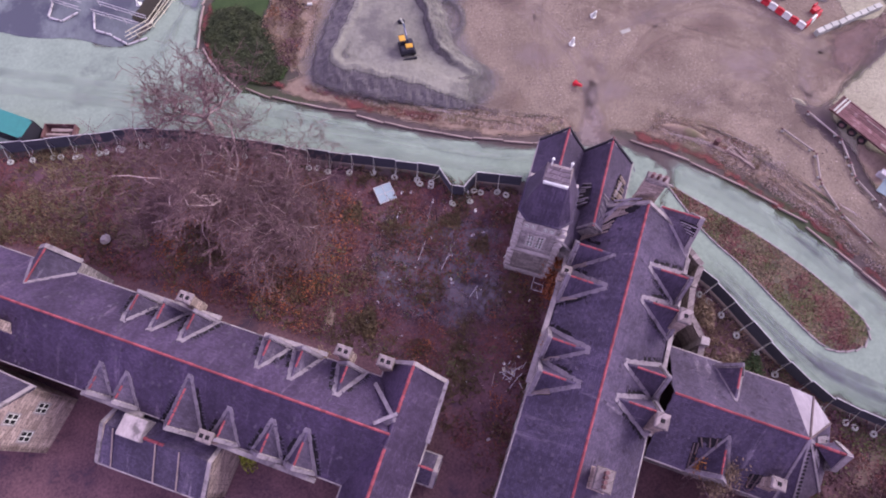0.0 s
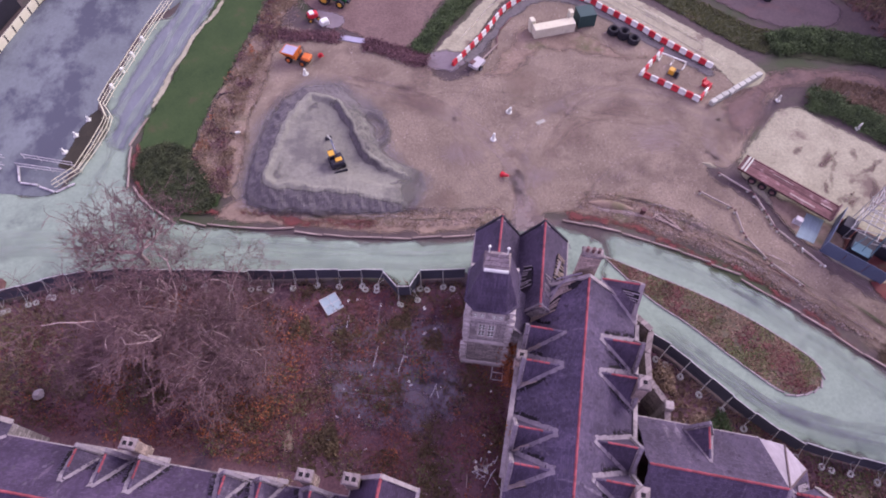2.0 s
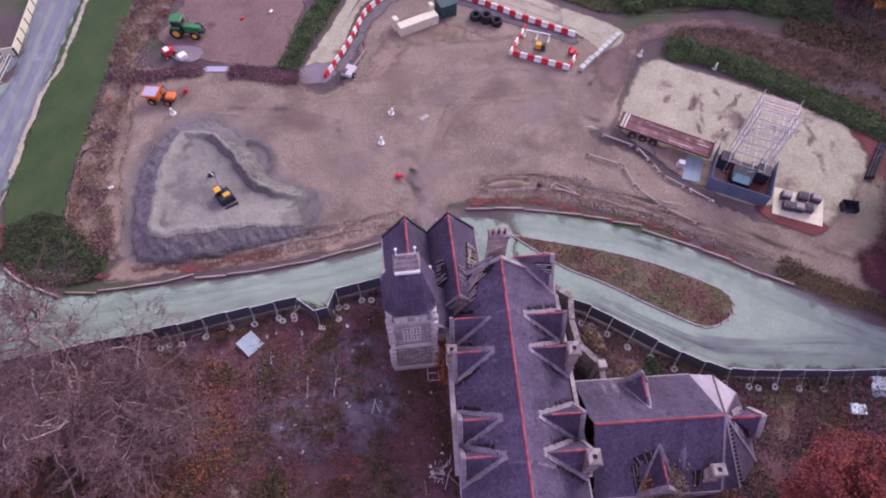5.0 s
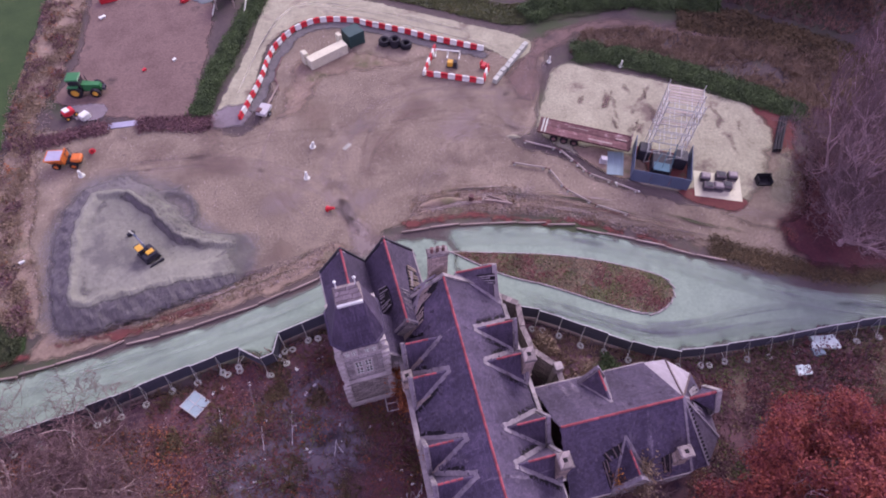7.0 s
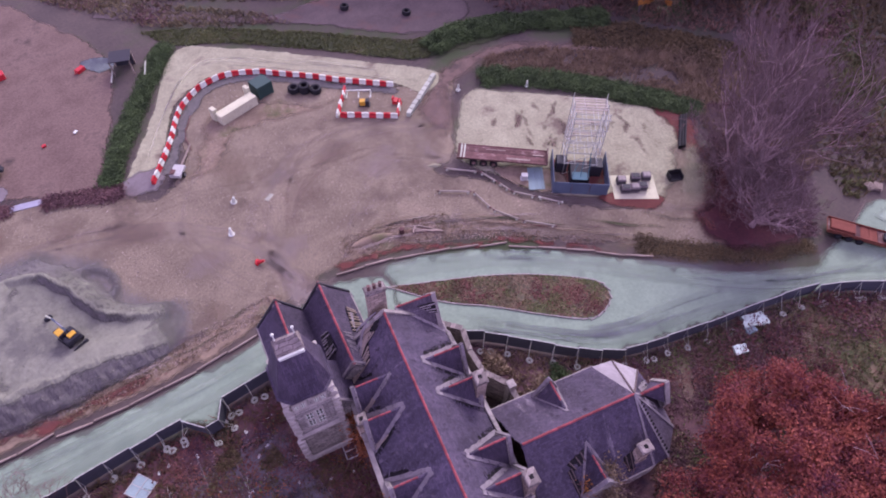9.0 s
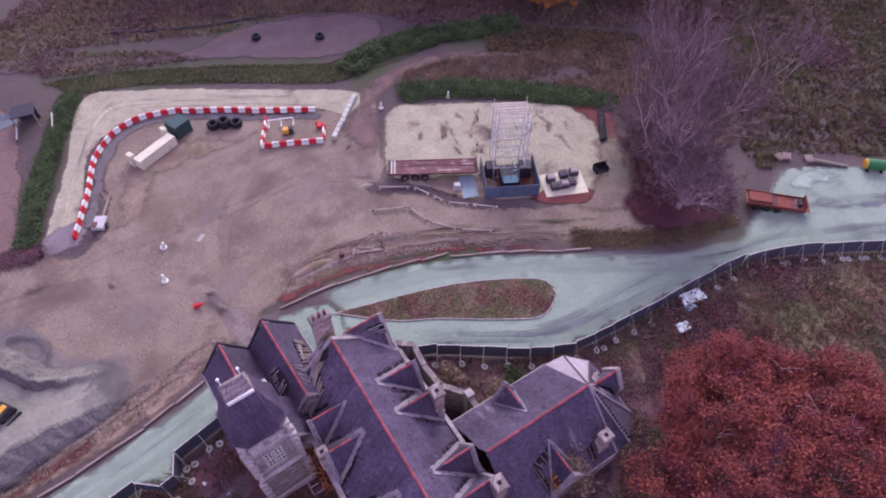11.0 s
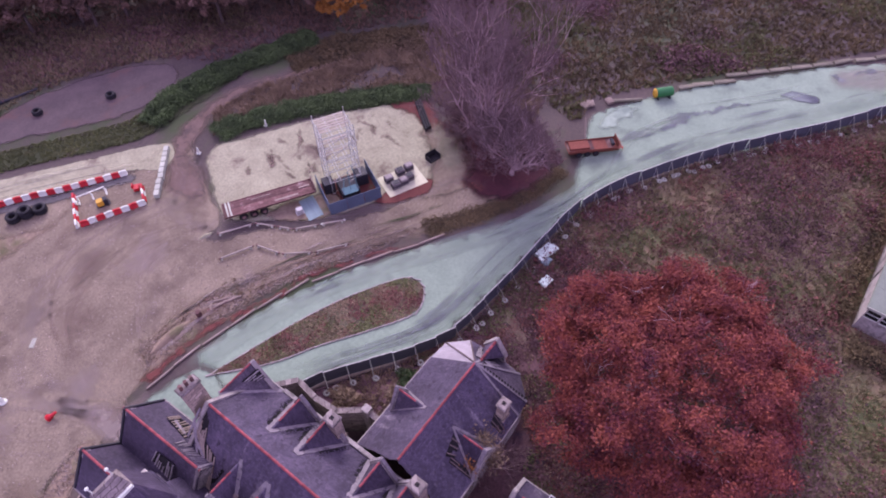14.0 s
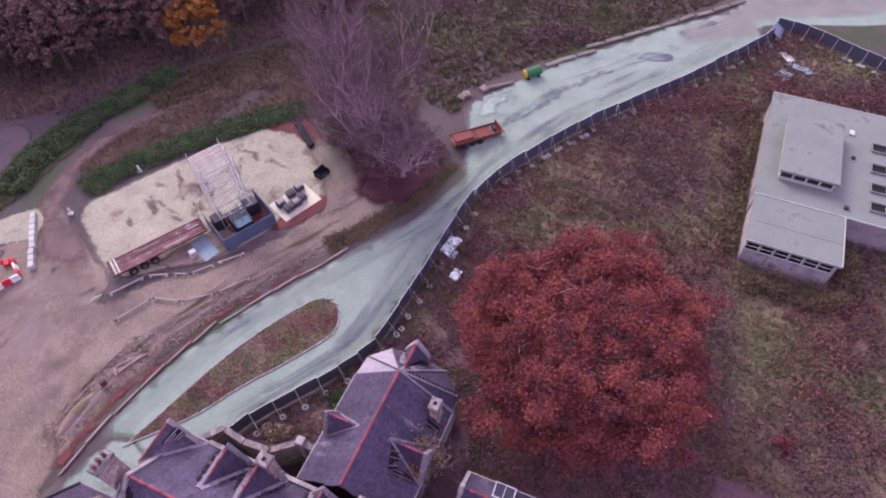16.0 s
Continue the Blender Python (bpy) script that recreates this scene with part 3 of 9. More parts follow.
sheet("island", ISLAND, 0.12, M["island"], "grassy island of dry turf between the two arms of the road", fade=0.4, rough=0.08)
YARD = [(-11, 75), (-4.6, 72.2), (1.3, 69.2), (8, 64.6), (12.9, 59.4), (18, 63), (23, 72), (30, 74.8), (35, 72.5), (42, 63), (48, 55), (54, 53.5), (56, 50), (50, 44),
        (44, 38), (41, 38), (45, 32), (45.5, 28), (48, 24), (54, 17), (60, 13), (66, 9), (64, 4), (60, 3), (56, 6), (50, 12), (43, 20.5), (36, 28), (29, 33), (22, 35.2), (15, 35.2), (5, 36.5), (-9, 40.5), (-17, 44.7), (-16, 54), (-12, 67)]
sheet("yard", YARD, 0.03, M["yard"], "reddish brown gravel yard marked by wheels", fade=1, rough=0.25)
sheet("entrance", [(12.6, 34.0), (14.8, 36.0), (15.9, 39), (17, 43), (18.3, 42.5), (18.8, 39), (19.3, 36.5), (21.4, 33.8), (17, 33.4)], 0.06, M["yard_mark"], "pale gravel spilling from the yard entrance", fade=1.6, rough=0.2, step=0.5, strength=0.6)
sheet("verge_east", [(21.2, 34.9), (28.5, 31.4), (34, 27.8), (39, 23.3), (43.5, 18.4), (47.6, 13.1), (52.2, 6.7), (57, 1.2), (60, 3), (56, 7.5), (51, 13), (46, 18.5), (43.5, 20.6), (41, 25.5), (39, 29), (35.5, 34), (30, 37.5), (25, 38.8)],
      0.07, M["verge"], "stony verge with dry weeds beside the road", fade=3.2, rough=0.25)
sheet("verge_west", [(-19, 42), (-9, 39.2), (-3, 37.3), (3, 36), (8, 35.2), (13, 35.3), (15.2, 36.5), (14, 38.2), (8, 38.6), (3, 39.6), (-3, 40.8), (-10, 42.8), (-15, 45)], 0.07, M["verge"],
      "stony verge with dry weeds beside the road", fade=1.2, rough=0.25)
sheet("red_bank_west", [(-16, 43.4), (-12, 41.8), (-5, 39.6), (0, 38), (4, 37.3), (4, 36.6), (-3, 37.9), (-9.2, 39.6), (-15, 41.9)], 0.09, M["red_soil"], "strip of red clay soil along the kerb", fade=0.8, rough=0.45, step=0.4)
sheet("red_bank_east", [(22, 36), (28.5, 33), (34.5, 28.8), (39.5, 24.2), (44, 18.8), (47.5, 14.2), (47.2, 13.6), (43.3, 18.4), (38.9, 23.4), (33.9, 27.9), (28.3, 31.6), (22, 34.9)], 0.09, M["red_soil"],
      "strip of red clay soil along the kerb", fade=0.8, rough=0.45, step=0.5)
sheet("gravel_pad", [(55.1, 46.6), (60.3, 41.6), (67.7, 31.8), (72.2, 23.5), (69, 18), (65.5, 14), (62, 12.5), (58, 14), (53, 19), (48, 25.5), (46.5, 30), (44, 37.6), (49.5, 43.2)], 0.06, M["pale_gravel"],
      "pad of pale crushed stone beside the trailer", fade=1, rough=0.2)
sheet("pad_apron", [(62, 17), (66, 20), (69.5, 18), (66, 12), (60.5, 8.5), (56, 11), (53, 16), (57, 16)], 0.08, M["yard"], "worn brown gravel at the end of the pad", fade=2, rough=0.25)
sheet("red_pad_end", [(71, 26), (75, 22), (72, 18.3), (68, 16.5), (66.5, 18), (69.5, 22)], 0.085, M["red_soil"], "bare red soil under stacked pipes", fade=1.2, rough=0.25, step=0.5)
sheet("ramp", [(9.8, 62.7), (11.4, 65), (19.6, 73.3), (29.4, 83.9), (36.6, 78.1), (47.2, 64.1), (54.8, 52.8), (50, 50), (48.4, 54.4), (44.2, 60.3), (38.8, 66.9), (34.7, 72.4), (29.3, 74.6), (23.3, 72.6), (17.6, 65.9), (13.3, 60.6)],
      0.08, M["pale_gravel"], "pale gravel haul road behind the barriers", "road", fade=0.5, rough=0.12)
sheet("ramp_foot", [(9.4, 62.3), (11.8, 65.2), (16, 63.5), (13.4, 60)], 0.1, M["grey_gravel"], "grey stone at the foot of the haul road", fade=1, rough=0.2, step=0.5)
ROW = curve_points([(14.6, 62.6), (18.5, 66.3), (22.3, 70.6), (25.1, 72.5), (28.1, 73.6), (31.7, 73.2), (35.3, 70.8), (37.2, 68.5), (40.7, 64.1), (42.7, 61.2), (45.1, 58.1), (48.4, 54.0)], 2.0)
band = []
for i, (x, y) in enumerate(ROW):
    (x0, y0), (x1, y1) = ROW[max(i - 1, 0)], ROW[min(i + 1, len(ROW) - 1)]
    d = math.hypot(x1 - x0, y1 - y0)
    band.append((x + (y1 - y0) / d * 2.0, y - (x1 - x0) / d * 2.0))
sheet("barrier_bed", ROW + band[::-1], 0.095, M["spoil"], "bed of dark grey stone along the barriers", fade=0.9, rough=0.2, step=0.6)
sheet("grass_in_yard", [(15, 59), (19, 61), (22, 66), (26, 68.5), (32, 66.5), (38, 60), (41, 57), (37, 57.5), (31, 60), (25, 61), (20, 57.5)], 0.05, M["verge"], "thin grass growing in the gravel", fade=2, rough=0.5)
sheet("far_yard", [(-5.6, 78.6), (0.8, 69.8), (8.5, 65.8), (19, 82.5), (21.5, 90), (20, 100), (14, 118), (9, 108), (5, 97.2), (0.7, 87.9), (-2.3, 82.8)], 0.035, M["red_gravel"], "reddish brown gravel field", fade=1, rough=0.25)
sheet("grass_strip", [(4.5, 110), (-0.2, 100.7), (-4.5, 92.1), (-7.8, 85.2), (-10.6, 79.3), (-13.6, 72.5), (-14.8, 69.2), (-21, 53), (-17.4, 46), (-19.6, 43), (-23.2, 44), (-27.2, 48), (-28.4, 52.4), (-26.6, 60.4), (-19.8, 77.4), (-10.4, 100), (-6, 110)], 0.07, M["lawn"],
      "strip of mown green grass beside the road", "grass", fade=0.35, rough=0.1)
sheet("scrub_verge", [(4.5, 110), (-0.2, 100.7), (-4.5, 92.1), (-7.8, 85.2), (-10.6, 79.3), (-13.6, 72.5), (-15, 69.4), (-21.6, 52.8), (-18.2, 45.4), (-16.4, 44.9), (-14.8, 50), (-13.6, 58), (-9.8, 68), (-8, 76), (-2.3, 82.8), (0.7, 87.9), (5, 97.2), (9, 108)], 0.072, M["verge"], "brown scrubby verge with loose stones", fade=1.2, rough=0.3)
sheet("car_park", [(-24.5, 80.6), (-28.2, 77.5), (-33.3, 63.8), (-32.4, 59), (-35.4, 53), (-36.6, 50.2), (-38.6, 49.2), (-44, 50.6), (-49.5, 51), (-60, 54), (-56, 56), (-52, 66), (-42, 87), (-34, 86.4), (-24, 83.2)], 0.06, M["asphalt"],
      "dark asphalt car park, patched and worn", "car park", rough=0.05)
sheet("track", [(46.2, 48.6), (55.4, 53.2), (63.1, 52.4), (69.3, 49.5), (77.5, 41.4), (84, 34), (82, 32), (74.9, 38.6), (69.3, 45.2), (62.3, 48.2), (57, 48.5), (53, 47), (50, 43), (46, 42)], 0.06, M["red_gravel"],
      "reddish earth track curving behind the pad", "track", fade=2.6, rough=0.35)
sheet("circle_pad", [(44, 83), (52, 80.5), (58.5, 78), (65, 73), (69.5, 68), (71.4, 62), (67.5, 59), (62.5, 59.4), (57.2, 63), (52, 69.5), (48.7, 74.2), (40, 83), (27, 97), (24, 101), (30, 101)], 0.06, M["dark_gravel"],
      "grey gravel turning circle with a track", fade=1.2, rough=0.2)
sheet("bank_green", [(30, 91), (37, 85), (47.5, 73), (56.8, 61), (63, 57.5), (72, 51.5), (70, 50.3), (56, 55.5), (53, 58), (45, 69), (36.5, 79.5), (29.5, 85)], 0.065, M["rough_lawn"], "rough green grass bank beside the track", "grass", fade=1.2, rough=0.3)

prng = random.Random(61)
for k in range(26):
    u, v = prng.uniform(0.08, 0.92), prng.uniform(-3.6, 4.4)
    x, y = 50.5 + 17.5 * u + v * 0.75, 41 - 20 * u + v * 0.66
    l, w, a = prng.uniform(0.9, 2.4), prng.uniform(0.25, 0.6), math.radians(prng.uniform(15, 75))
    ring = [(l * math.cos(i * 0.785) * (1 + 0.25 * math.sin(i * 2.1 + k)), w * math.sin(i * 0.785) * (1 + 0.3 * math.cos(i * 1.7 + k))) for i in range(8)]
    sheet("mud_streak", [(x + p * math.cos(a) - q * math.sin(a), y + p * math.sin(a) + q * math.cos(a)) for p, q in ring], 0.088 + 0.002 * (k % 4), M["red_gravel"], "brown mud streak trodden into the pale gravel", "mud", fade=w * 1.3, rough=0.2, step=0.3, strength=0.55)

for x, y, r, key in ((37.5, 14.5, 3.0, "rough_lawn"), (33.5, 19.2, 2.6, "rough_lawn"), (39.6, 12.2, 1.6, "red_soil"), (35.4, 17.2, 1.4, "red_soil"), (29.5, 23.6, 2.0, "rough_lawn"), (31, 21, 1.2, "red_soil")):
    sheet("turf_patch", [(x + r * math.cos(i * 1.05) * (1 + 0.3 * math.sin(i * 2.2 + x)), y + r * 0.7 * math.sin(i * 1.05) * (1 + 0.3 * math.cos(i * 1.7 + y))) for i in range(6)], 0.128, M[key], "patch of different turf on the island", fade=r * 0.9, rough=0.35, step=0.4, strength=0.45)

# ---- the derelict stone buildings ----
TILE = None


def ridge_tiles(parent, x0, x1, y, z, along="x", gap=0.45, size=0.9):
    """Half-round red ridge tiles in a row, some of them slipped."""
    global TILE
    if TILE is None:
        bm = bmesh.new()
        ring = [(-0.15, -0.08), (-0.09, 0.04), (0, 0.08), (0.09, 0.04), (0.15, -0.08)]
        a = [bm.verts.new((-0.22, p, q)) for p, q in ring]
        b = [bm.verts.new((0.22, p, q)) for p, q in ring]
        for i in range(4):
            bm.faces.new((a[i], b[i], b[i + 1], a[i + 1]))
        bm.faces.new(a), bm.faces.new(b[::-1])
        first = part("ridge_tile", bm, M["ridge"], parent)
        TILE = first.data
        bpy.data.objects.remove(first)
    rng = random.Random(int(abs(x0 * 10 + y * 7 + z)))
    n = max(1, int(abs(x1 - x0) / gap))
    for i in range(n):
        p = x0 + (x1 - x0) * (i + 0.5) / n
        place = (p, y, z) if along == "x" else (y, p, z)
        share("ridge_tile", TILE, parent, pose(*place, rng.gauss(0, 2), rng.gauss(0, 1), (0 if along == "x" else 90) + rng.gauss(0, 2)) @ Matrix.Diagonal((1, size, size, 1)))


def coping(bm, a, b, w=0.3, h=0.2):
    """A stone bar from a to b."""
    a, b = Vector(a), Vector(b)
    d = (b - a).normalized()
    s = d.cross(Vector((0, 0, 1))).normalized() * w / 2
    u = s.cross(d).normalized() * h / 2
    return solid(bm, [a - s - u, a + s - u, a + s + u, a - s + u], [b - s - u, b + s - u, b + s + u, b - s + u])


def gable_wall(bm, x, yl, yr, z0, ze, zr, t=0.45):
    """An end wall with a pointed top, across the ridge."""
    ring = lambda q: [(q, -yr, z0), (q, yl, z0), (q, yl, ze), (q, 0, zr), (q, -yr, ze)]
    return solid(bm, ring(x), ring(x + t))


def sash(parent, m, w=0.9, h=1.5, name="window", stone="dressed"):
    """A window with stone surround, white bars and dark panes, flush in a wall that faces local -y."""
    e = part(name, boxes((-w / 2 - 0.14, -0.06, -0.14, w / 2 + 0.14, 0.05, 0), (-w / 2 - 0.14, -0.06, h, w / 2 + 0.14, 0.05, h + 0.16),
                         (-w / 2 - 0.14, -0.06, 0, -w / 2, 0.05, h), (w / 2, -0.06, 0, w / 2 + 0.14, 0.05, h)), M[stone], parent)
    e.matrix_basis = m
    part("pane", boxes((-w / 2, -0.015, 0, w / 2, 0.04, h)), M["dark_gap"], e)
    bm = bmesh.new()
    for k in (-0.5, 0, 0.5):
        box(bm, k * w - 0.045, -0.045, 0, k * w + 0.045, -0.016, h)
    for k in (0, 0.5, 1):
        box(bm, -w / 2, -0.05, k * h - 0.045, w / 2, -0.017, k * h + 0.045)
    part("glazing_bar", bm, M["white"], e)
    return e


def chimney(parent, m, w=1.0, d=0.7, h=3.0, pots=2, name="chimney", clay=False):
    """A stone stack with a stepped cap and clay pots, or dark blocks painting in the shade of open flues."""
    e = part(name, boxes((-w / 2, -d / 2, 0, w / 2, d / 2, h), (-w / 2 - 0.08, -d / 2 - 0.08, h * 0.25, w / 2 + 0.08, d / 2 + 0.08, h * 0.25 + 0.15), bevel=0.03), M["warm_stone"], parent)
    e.matrix_basis = m
    part("chimney_cap", boxes((-w / 2 - 0.1, -d / 2 - 0.1, h, w / 2 + 0.1, d / 2 + 0.1, h + 0.16), (-w / 2 - 0.03, -d / 2 - 0.03, h + 0.16, w / 2 + 0.03, d / 2 + 0.03, h + 0.24), bevel=0.03), M["old_stone"], e)
    for k in range(pots):
        x = (k - (pots - 1) / 2) * w * 0.9 / max(pots, 1)
        if not clay:
            # near-black block on the solid cap stands in for the shade in a flue
            part("flue_opening", boxes((x - 0.17, -0.17, h + 0.1, x + 0.17, 0.17, h + 0.246)), M["dark_gap"], e, "near-black block for the shade in an open flue")
            continue
        bm = bmesh.new()
        tube(bm, (x, 0, h + 0.24), (x, 0, h + 0.8), 0.15, 0.12, 8)
        tube(bm, (x, 0, h + 0.74), (x, 0, h + 0.84), 0.155, 0.155, 8)
        part("chimney_pot", bm, M["rust"], e)
    return e


BATTEN = []


def dormer(parent, house, s, side, w=1.5, zd=None, front=0.0, board=0.42, ragged=True):
    """A gabled wall dormer: stone front at the eaves, two slate slopes, red ridge, pale valley boards and bare battens."""
    zr, ze, yl, yr = house
    half = yl if side > 0 else yr
    k = (zr - ze) / half
    zd = zd if zd is not None else ze + 3.2
    yf, ya = half + front, (zr - zd) / k
    zf = zr - k * yf
    P = lambda x, y, z: (s + x, side * y, z)
    bm = bmesh.new()
    ring = lambda y: [P(-w, y, zf - 1.6), P(w, y, zf - 1.6), P(w, y, zf + 0.25), P(0, y, zd + 0.15), P(-w, y, zf + 0.25)]
    solid(bm, ring(yf), ring(yf - 0.4))
    bmesh.ops.recalc_face_normals(bm, faces=bm.faces)
    d = part("dormer", bm, M["stone"], parent)
    bm = bmesh.new()
    coping(bm, P(-w - 0.05, yf - 0.15, zf + 0.25), P(0, yf - 0.15, zd + 0.25), 0.3, 0.14)
    coping(bm, P(w + 0.05, yf - 0.15, zf + 0.25), P(0, yf - 0.15, zd + 0.25), 0.3, 0.14)
    part("gable_coping", bm, M["board"], d)
    for q in (-1, 1):
        tri = [P(0, ya, zd), P(0, yf - 0.4, zd), P(q * w, yf - 0.4, zf + 0.12)]
        if (Vector(tri[1]) - Vector(tri[0])).cross(Vector(tri[2]) - Vector(tri[0])).z < 0:
            tri.reverse()
        bm = bmesh.new()
        slab(bm, tri, 0.12)
        part("dormer_slope", bm, M["slate"], d)
        # valley board, lying on the main slope along the junction
        a, b = Vector(P(0, ya, zd)), Vector(P(q * w, yf, zf))
        n = Vector((0, side * k, 1)).normalized()
        run = (b - a).normalized()
        out = n.cross(run).normalized()
        if out.x * q < 0:
            out = -out
        lift = n * 0.06
        bm = bmesh.new()
        chips = random.Random(int(s * 31) + q * 3 + side * 5)
        span, u, edge = (b - a).length, -0.3, []
        while u < span:
            edge.append(a + run * u + out * board * chips.uniform(0.72, 1.05) + lift)
            u += chips.uniform(0.12, 0.4)
        quad = [a - run * 0.3 + lift, b + lift, b + out * board * 0.7 + lift] + edge[::-1]
        turn = sum(((p - a).cross(r - a) for p, r in zip(quad, quad[1:] + quad[:1])), Vector()).dot(n)
        if turn < 0:
            quad.reverse()
        solid(bm, [p - n * 0.05 for p in quad], quad)
        part("valley_board", bm, M["board"], d)
        rng = random.Random(int(s * 10) + q + side)
        if ragged and rng.random() < (0.95 if q > 0 else 0.7):
            # near-black strip beside the board: shade under missing slates, laid on the slope
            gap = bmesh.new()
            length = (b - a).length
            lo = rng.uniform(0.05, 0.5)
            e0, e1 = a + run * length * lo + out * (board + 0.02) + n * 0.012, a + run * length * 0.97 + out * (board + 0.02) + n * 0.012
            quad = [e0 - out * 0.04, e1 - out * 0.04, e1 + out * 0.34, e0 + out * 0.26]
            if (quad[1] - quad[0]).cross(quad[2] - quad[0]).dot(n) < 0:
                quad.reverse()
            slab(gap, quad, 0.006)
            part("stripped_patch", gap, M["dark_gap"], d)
            m = int(length * (0.97 - lo) / 0.3)
            for i in range(m):
                if rng.random() < 0.2:
                    continue
                c = e0 + (e1 - e0) * (i + 0.3) / m
                size = rng.uniform(0.14, 0.42)
                m4 = Matrix((out, run, n)).transposed().to_4x4() @ Matrix.Diagonal((size, 0.15, 0.05, 1))
                m4.translation = c + out * (0.42 - size / 2) + n * 0.03
                if not BATTEN:
                    BATTEN.append(part("batten", boxes((-0.5, -0.5, -0.5, 0.5, 0.5, 0.5)), M["slate"], d).data)
                    d.children[-1].matrix_basis = m4
                else:
                    share("batten", BATTEN[0], d, m4)
    ridge_tiles(d, (ya + 0.9) * side, (yf - 0.4) * side, s, zd + 0.03, along="y", gap=0.45, size=0.62)
    return d


def house(name, m, x0, x1, zr, ze, yl, yr, label, gables=(True, True), tiles=True, low=0.0, cope=0.34, slate="slate", stone="stone"):
    """Walls, two slopes and a tiled ridge along local x."""
    e = thing(name, m, label, "building")
    t = 0.5
    part("wall", boxes((x0, yl - t - 0.25, low, x1, yl - 0.25, ze), (x0, -yr + 0.25, low, x1, -yr + t + 0.25, ze)), M[stone], e)
    for flag, x in zip(gables, (x0, x1 - 0.45)):
        if flag:
            bm = bmesh.new()
            gable_wall(bm, x, yl - 0.25, yr - 0.25, low, ze, zr + 0.1)
            bmesh.ops.recalc_face_normals(bm, faces=bm.faces)
            part("gable", bm, M[stone], e)
            bm = bmesh.new()
            coping(bm, (x + 0.22, yl, ze + 0.05), (x + 0.22, 0, zr + 0.12), cope, 0.16)
            coping(bm, (x + 0.22, -yr, ze + 0.05), (x + 0.22, 0, zr + 0.12), cope, 0.16)
            part("gable_coping", bm, M["dressed"] if cope > 0.3 else M["board"] if x == x0 else M["dark"], e)
    for sgn, w in ((1, yl), (-1, yr)):
        quad = [(x0, 0, zr), (x0, sgn * w, ze), (x1, sgn * w, ze), (x1, 0, zr)]
        if sgn < 0:
            quad.reverse()
        bm = bmesh.new()
        slab(bm, quad, 0.18)
        part("roof_slope", bm, M[slate], e)
        bm = boxes((x0, sgn * (w + 0.02) - 0.1, ze - 0.16, x1, sgn * (w + 0.02) + 0.1, ze - 0.02), bevel=0.03)
        part("gutter", bm, M["dressed"], e)
    if tiles:
        ridge_tiles(e, x0, x1, 0, zr + 0.06, size=0.72)
    return e


# the long wing with the tower
WING = (11.8, 7.0, 4.9, 5.4)
wing = house("stone_wing", pose(9.2, -1.07, 0, 0, 0, 69.1), -10, 24.6, *WING, "long derelict stone wing with purple slate roof and broken dormers")
for s in (19.4, 16.3, 10.6, 7.7):
    dormer(wing, WING, s, 1, 1.45, 10.25)
    dormer(wing, WING, s, -1, 1.5, 10.25)
sl = M["slate"]
# the cross gable at the wing's north-east corner
def cross_gable(parent, house_dims, s, side, w, zd, out, label_tiles=True):
    """A gabled roof that runs from the main slope out over the side wall."""
    zr, ze, yl, yr = house_dims
    half = yl if side > 0 else yr
    k = (zr - ze) / half
    ya, yf = (zr - zd) / k, half + out
    zf = zd - (zd - ze) * 1.0
    P = lambda x, y, z: (s + x, side * y, z)
    bm = bmesh.new()
    ring = lambda y: [P(-w, y, 0), P(w, y, 0), P(w, y, zf), P(0, y, zd - 0.1), P(-w, y, zf)]
    solid(bm, ring(half - 0.6), ring(yf - 0.2))
    bmesh.ops.recalc_face_normals(bm, faces=bm.faces)
    g = part("cross_gable", bm, M["stone"], parent)
    for q in (-1, 1):
        quad = [P(0, ya, zd), P(0, yf, zd), P(q * (w + 0.1), yf, zf), P(q * (w + 0.1), half - 0.2, zf)]
        if (Vector(quad[1]) - Vector(quad[0])).cross(Vector(quad[2]) - Vector(quad[0])).z < 0:
            quad.reverse()
        bm = bmesh.new()
        slab(bm, quad, 0.14)
        part("gable_slope", bm, M["grey_slate"] if s == 25.0 else sl, g)
        bm = bmesh.new()
        coping(bm, P(q * (w + 0.1), yf - 0.15, zf + 0.08), P(0, yf - 0.15, zd + 0.12), 0.42, 0.16)
        part("gable_coping", bm, M["dressed"], g)
        if q > 0 and s == 25.0:
            continue
        bm = bmesh.new()
        coping(bm, P(0, ya - 0.1, zd + 0.1), P(q * (w + 0.2), half - 0.1, zf + 0.12), 0.38, 0.06)
        part("valley_board", bm, M["board"], g)
    ridge_tiles(g, ya * side, yf * side, s, zd + 0.06, along="y", size=0.65)
    return g


cross_gable(wing, WING, 25.0, -1, 2.1, 10.6, -0.3)
chimney(wing, pose(25.6, 0.2, 7.5, 0, 0, 90), 1.7, 0.8, 6.2, 3, clay=True)
for x, y, h in ((15.8, -5.25, 4.6), (7.0, -5.25, 4.6)):
    chimney(wing, pose(x, y, 6.2), 1.1, 0.9, h, 1)
chimney(wing, pose(16.9, 4.9, 6.4), 0.8, 0.8, 3.0, 1)
chimney(wing, pose(1.2, -1.6, 10.2), 1.5, 1.2, 2.6, 4, clay=True)
bm = bmesh.new()
coping(bm, (20.9, 5.0, 7.3), (7.0, 5.1, 7.2), 0.45, 0.3)
part("parapet", bm, M["dressed"], wing)
bm = bmesh.new()
coping(bm, (22.6, -5.45, 7.1), (6.2, -5.55, 7.2), 0.36, 0.28)
part("parapet", bm, M["dressed"], wing)
# windows on the garden side
for s in (4.0, 7.7, 10.6, 13.4, 16.3):
    for z in (1.2, 4.3):
        sash(wing, pose(s, 4.66, z, 0, 0, 180), 1.0, 1.7)

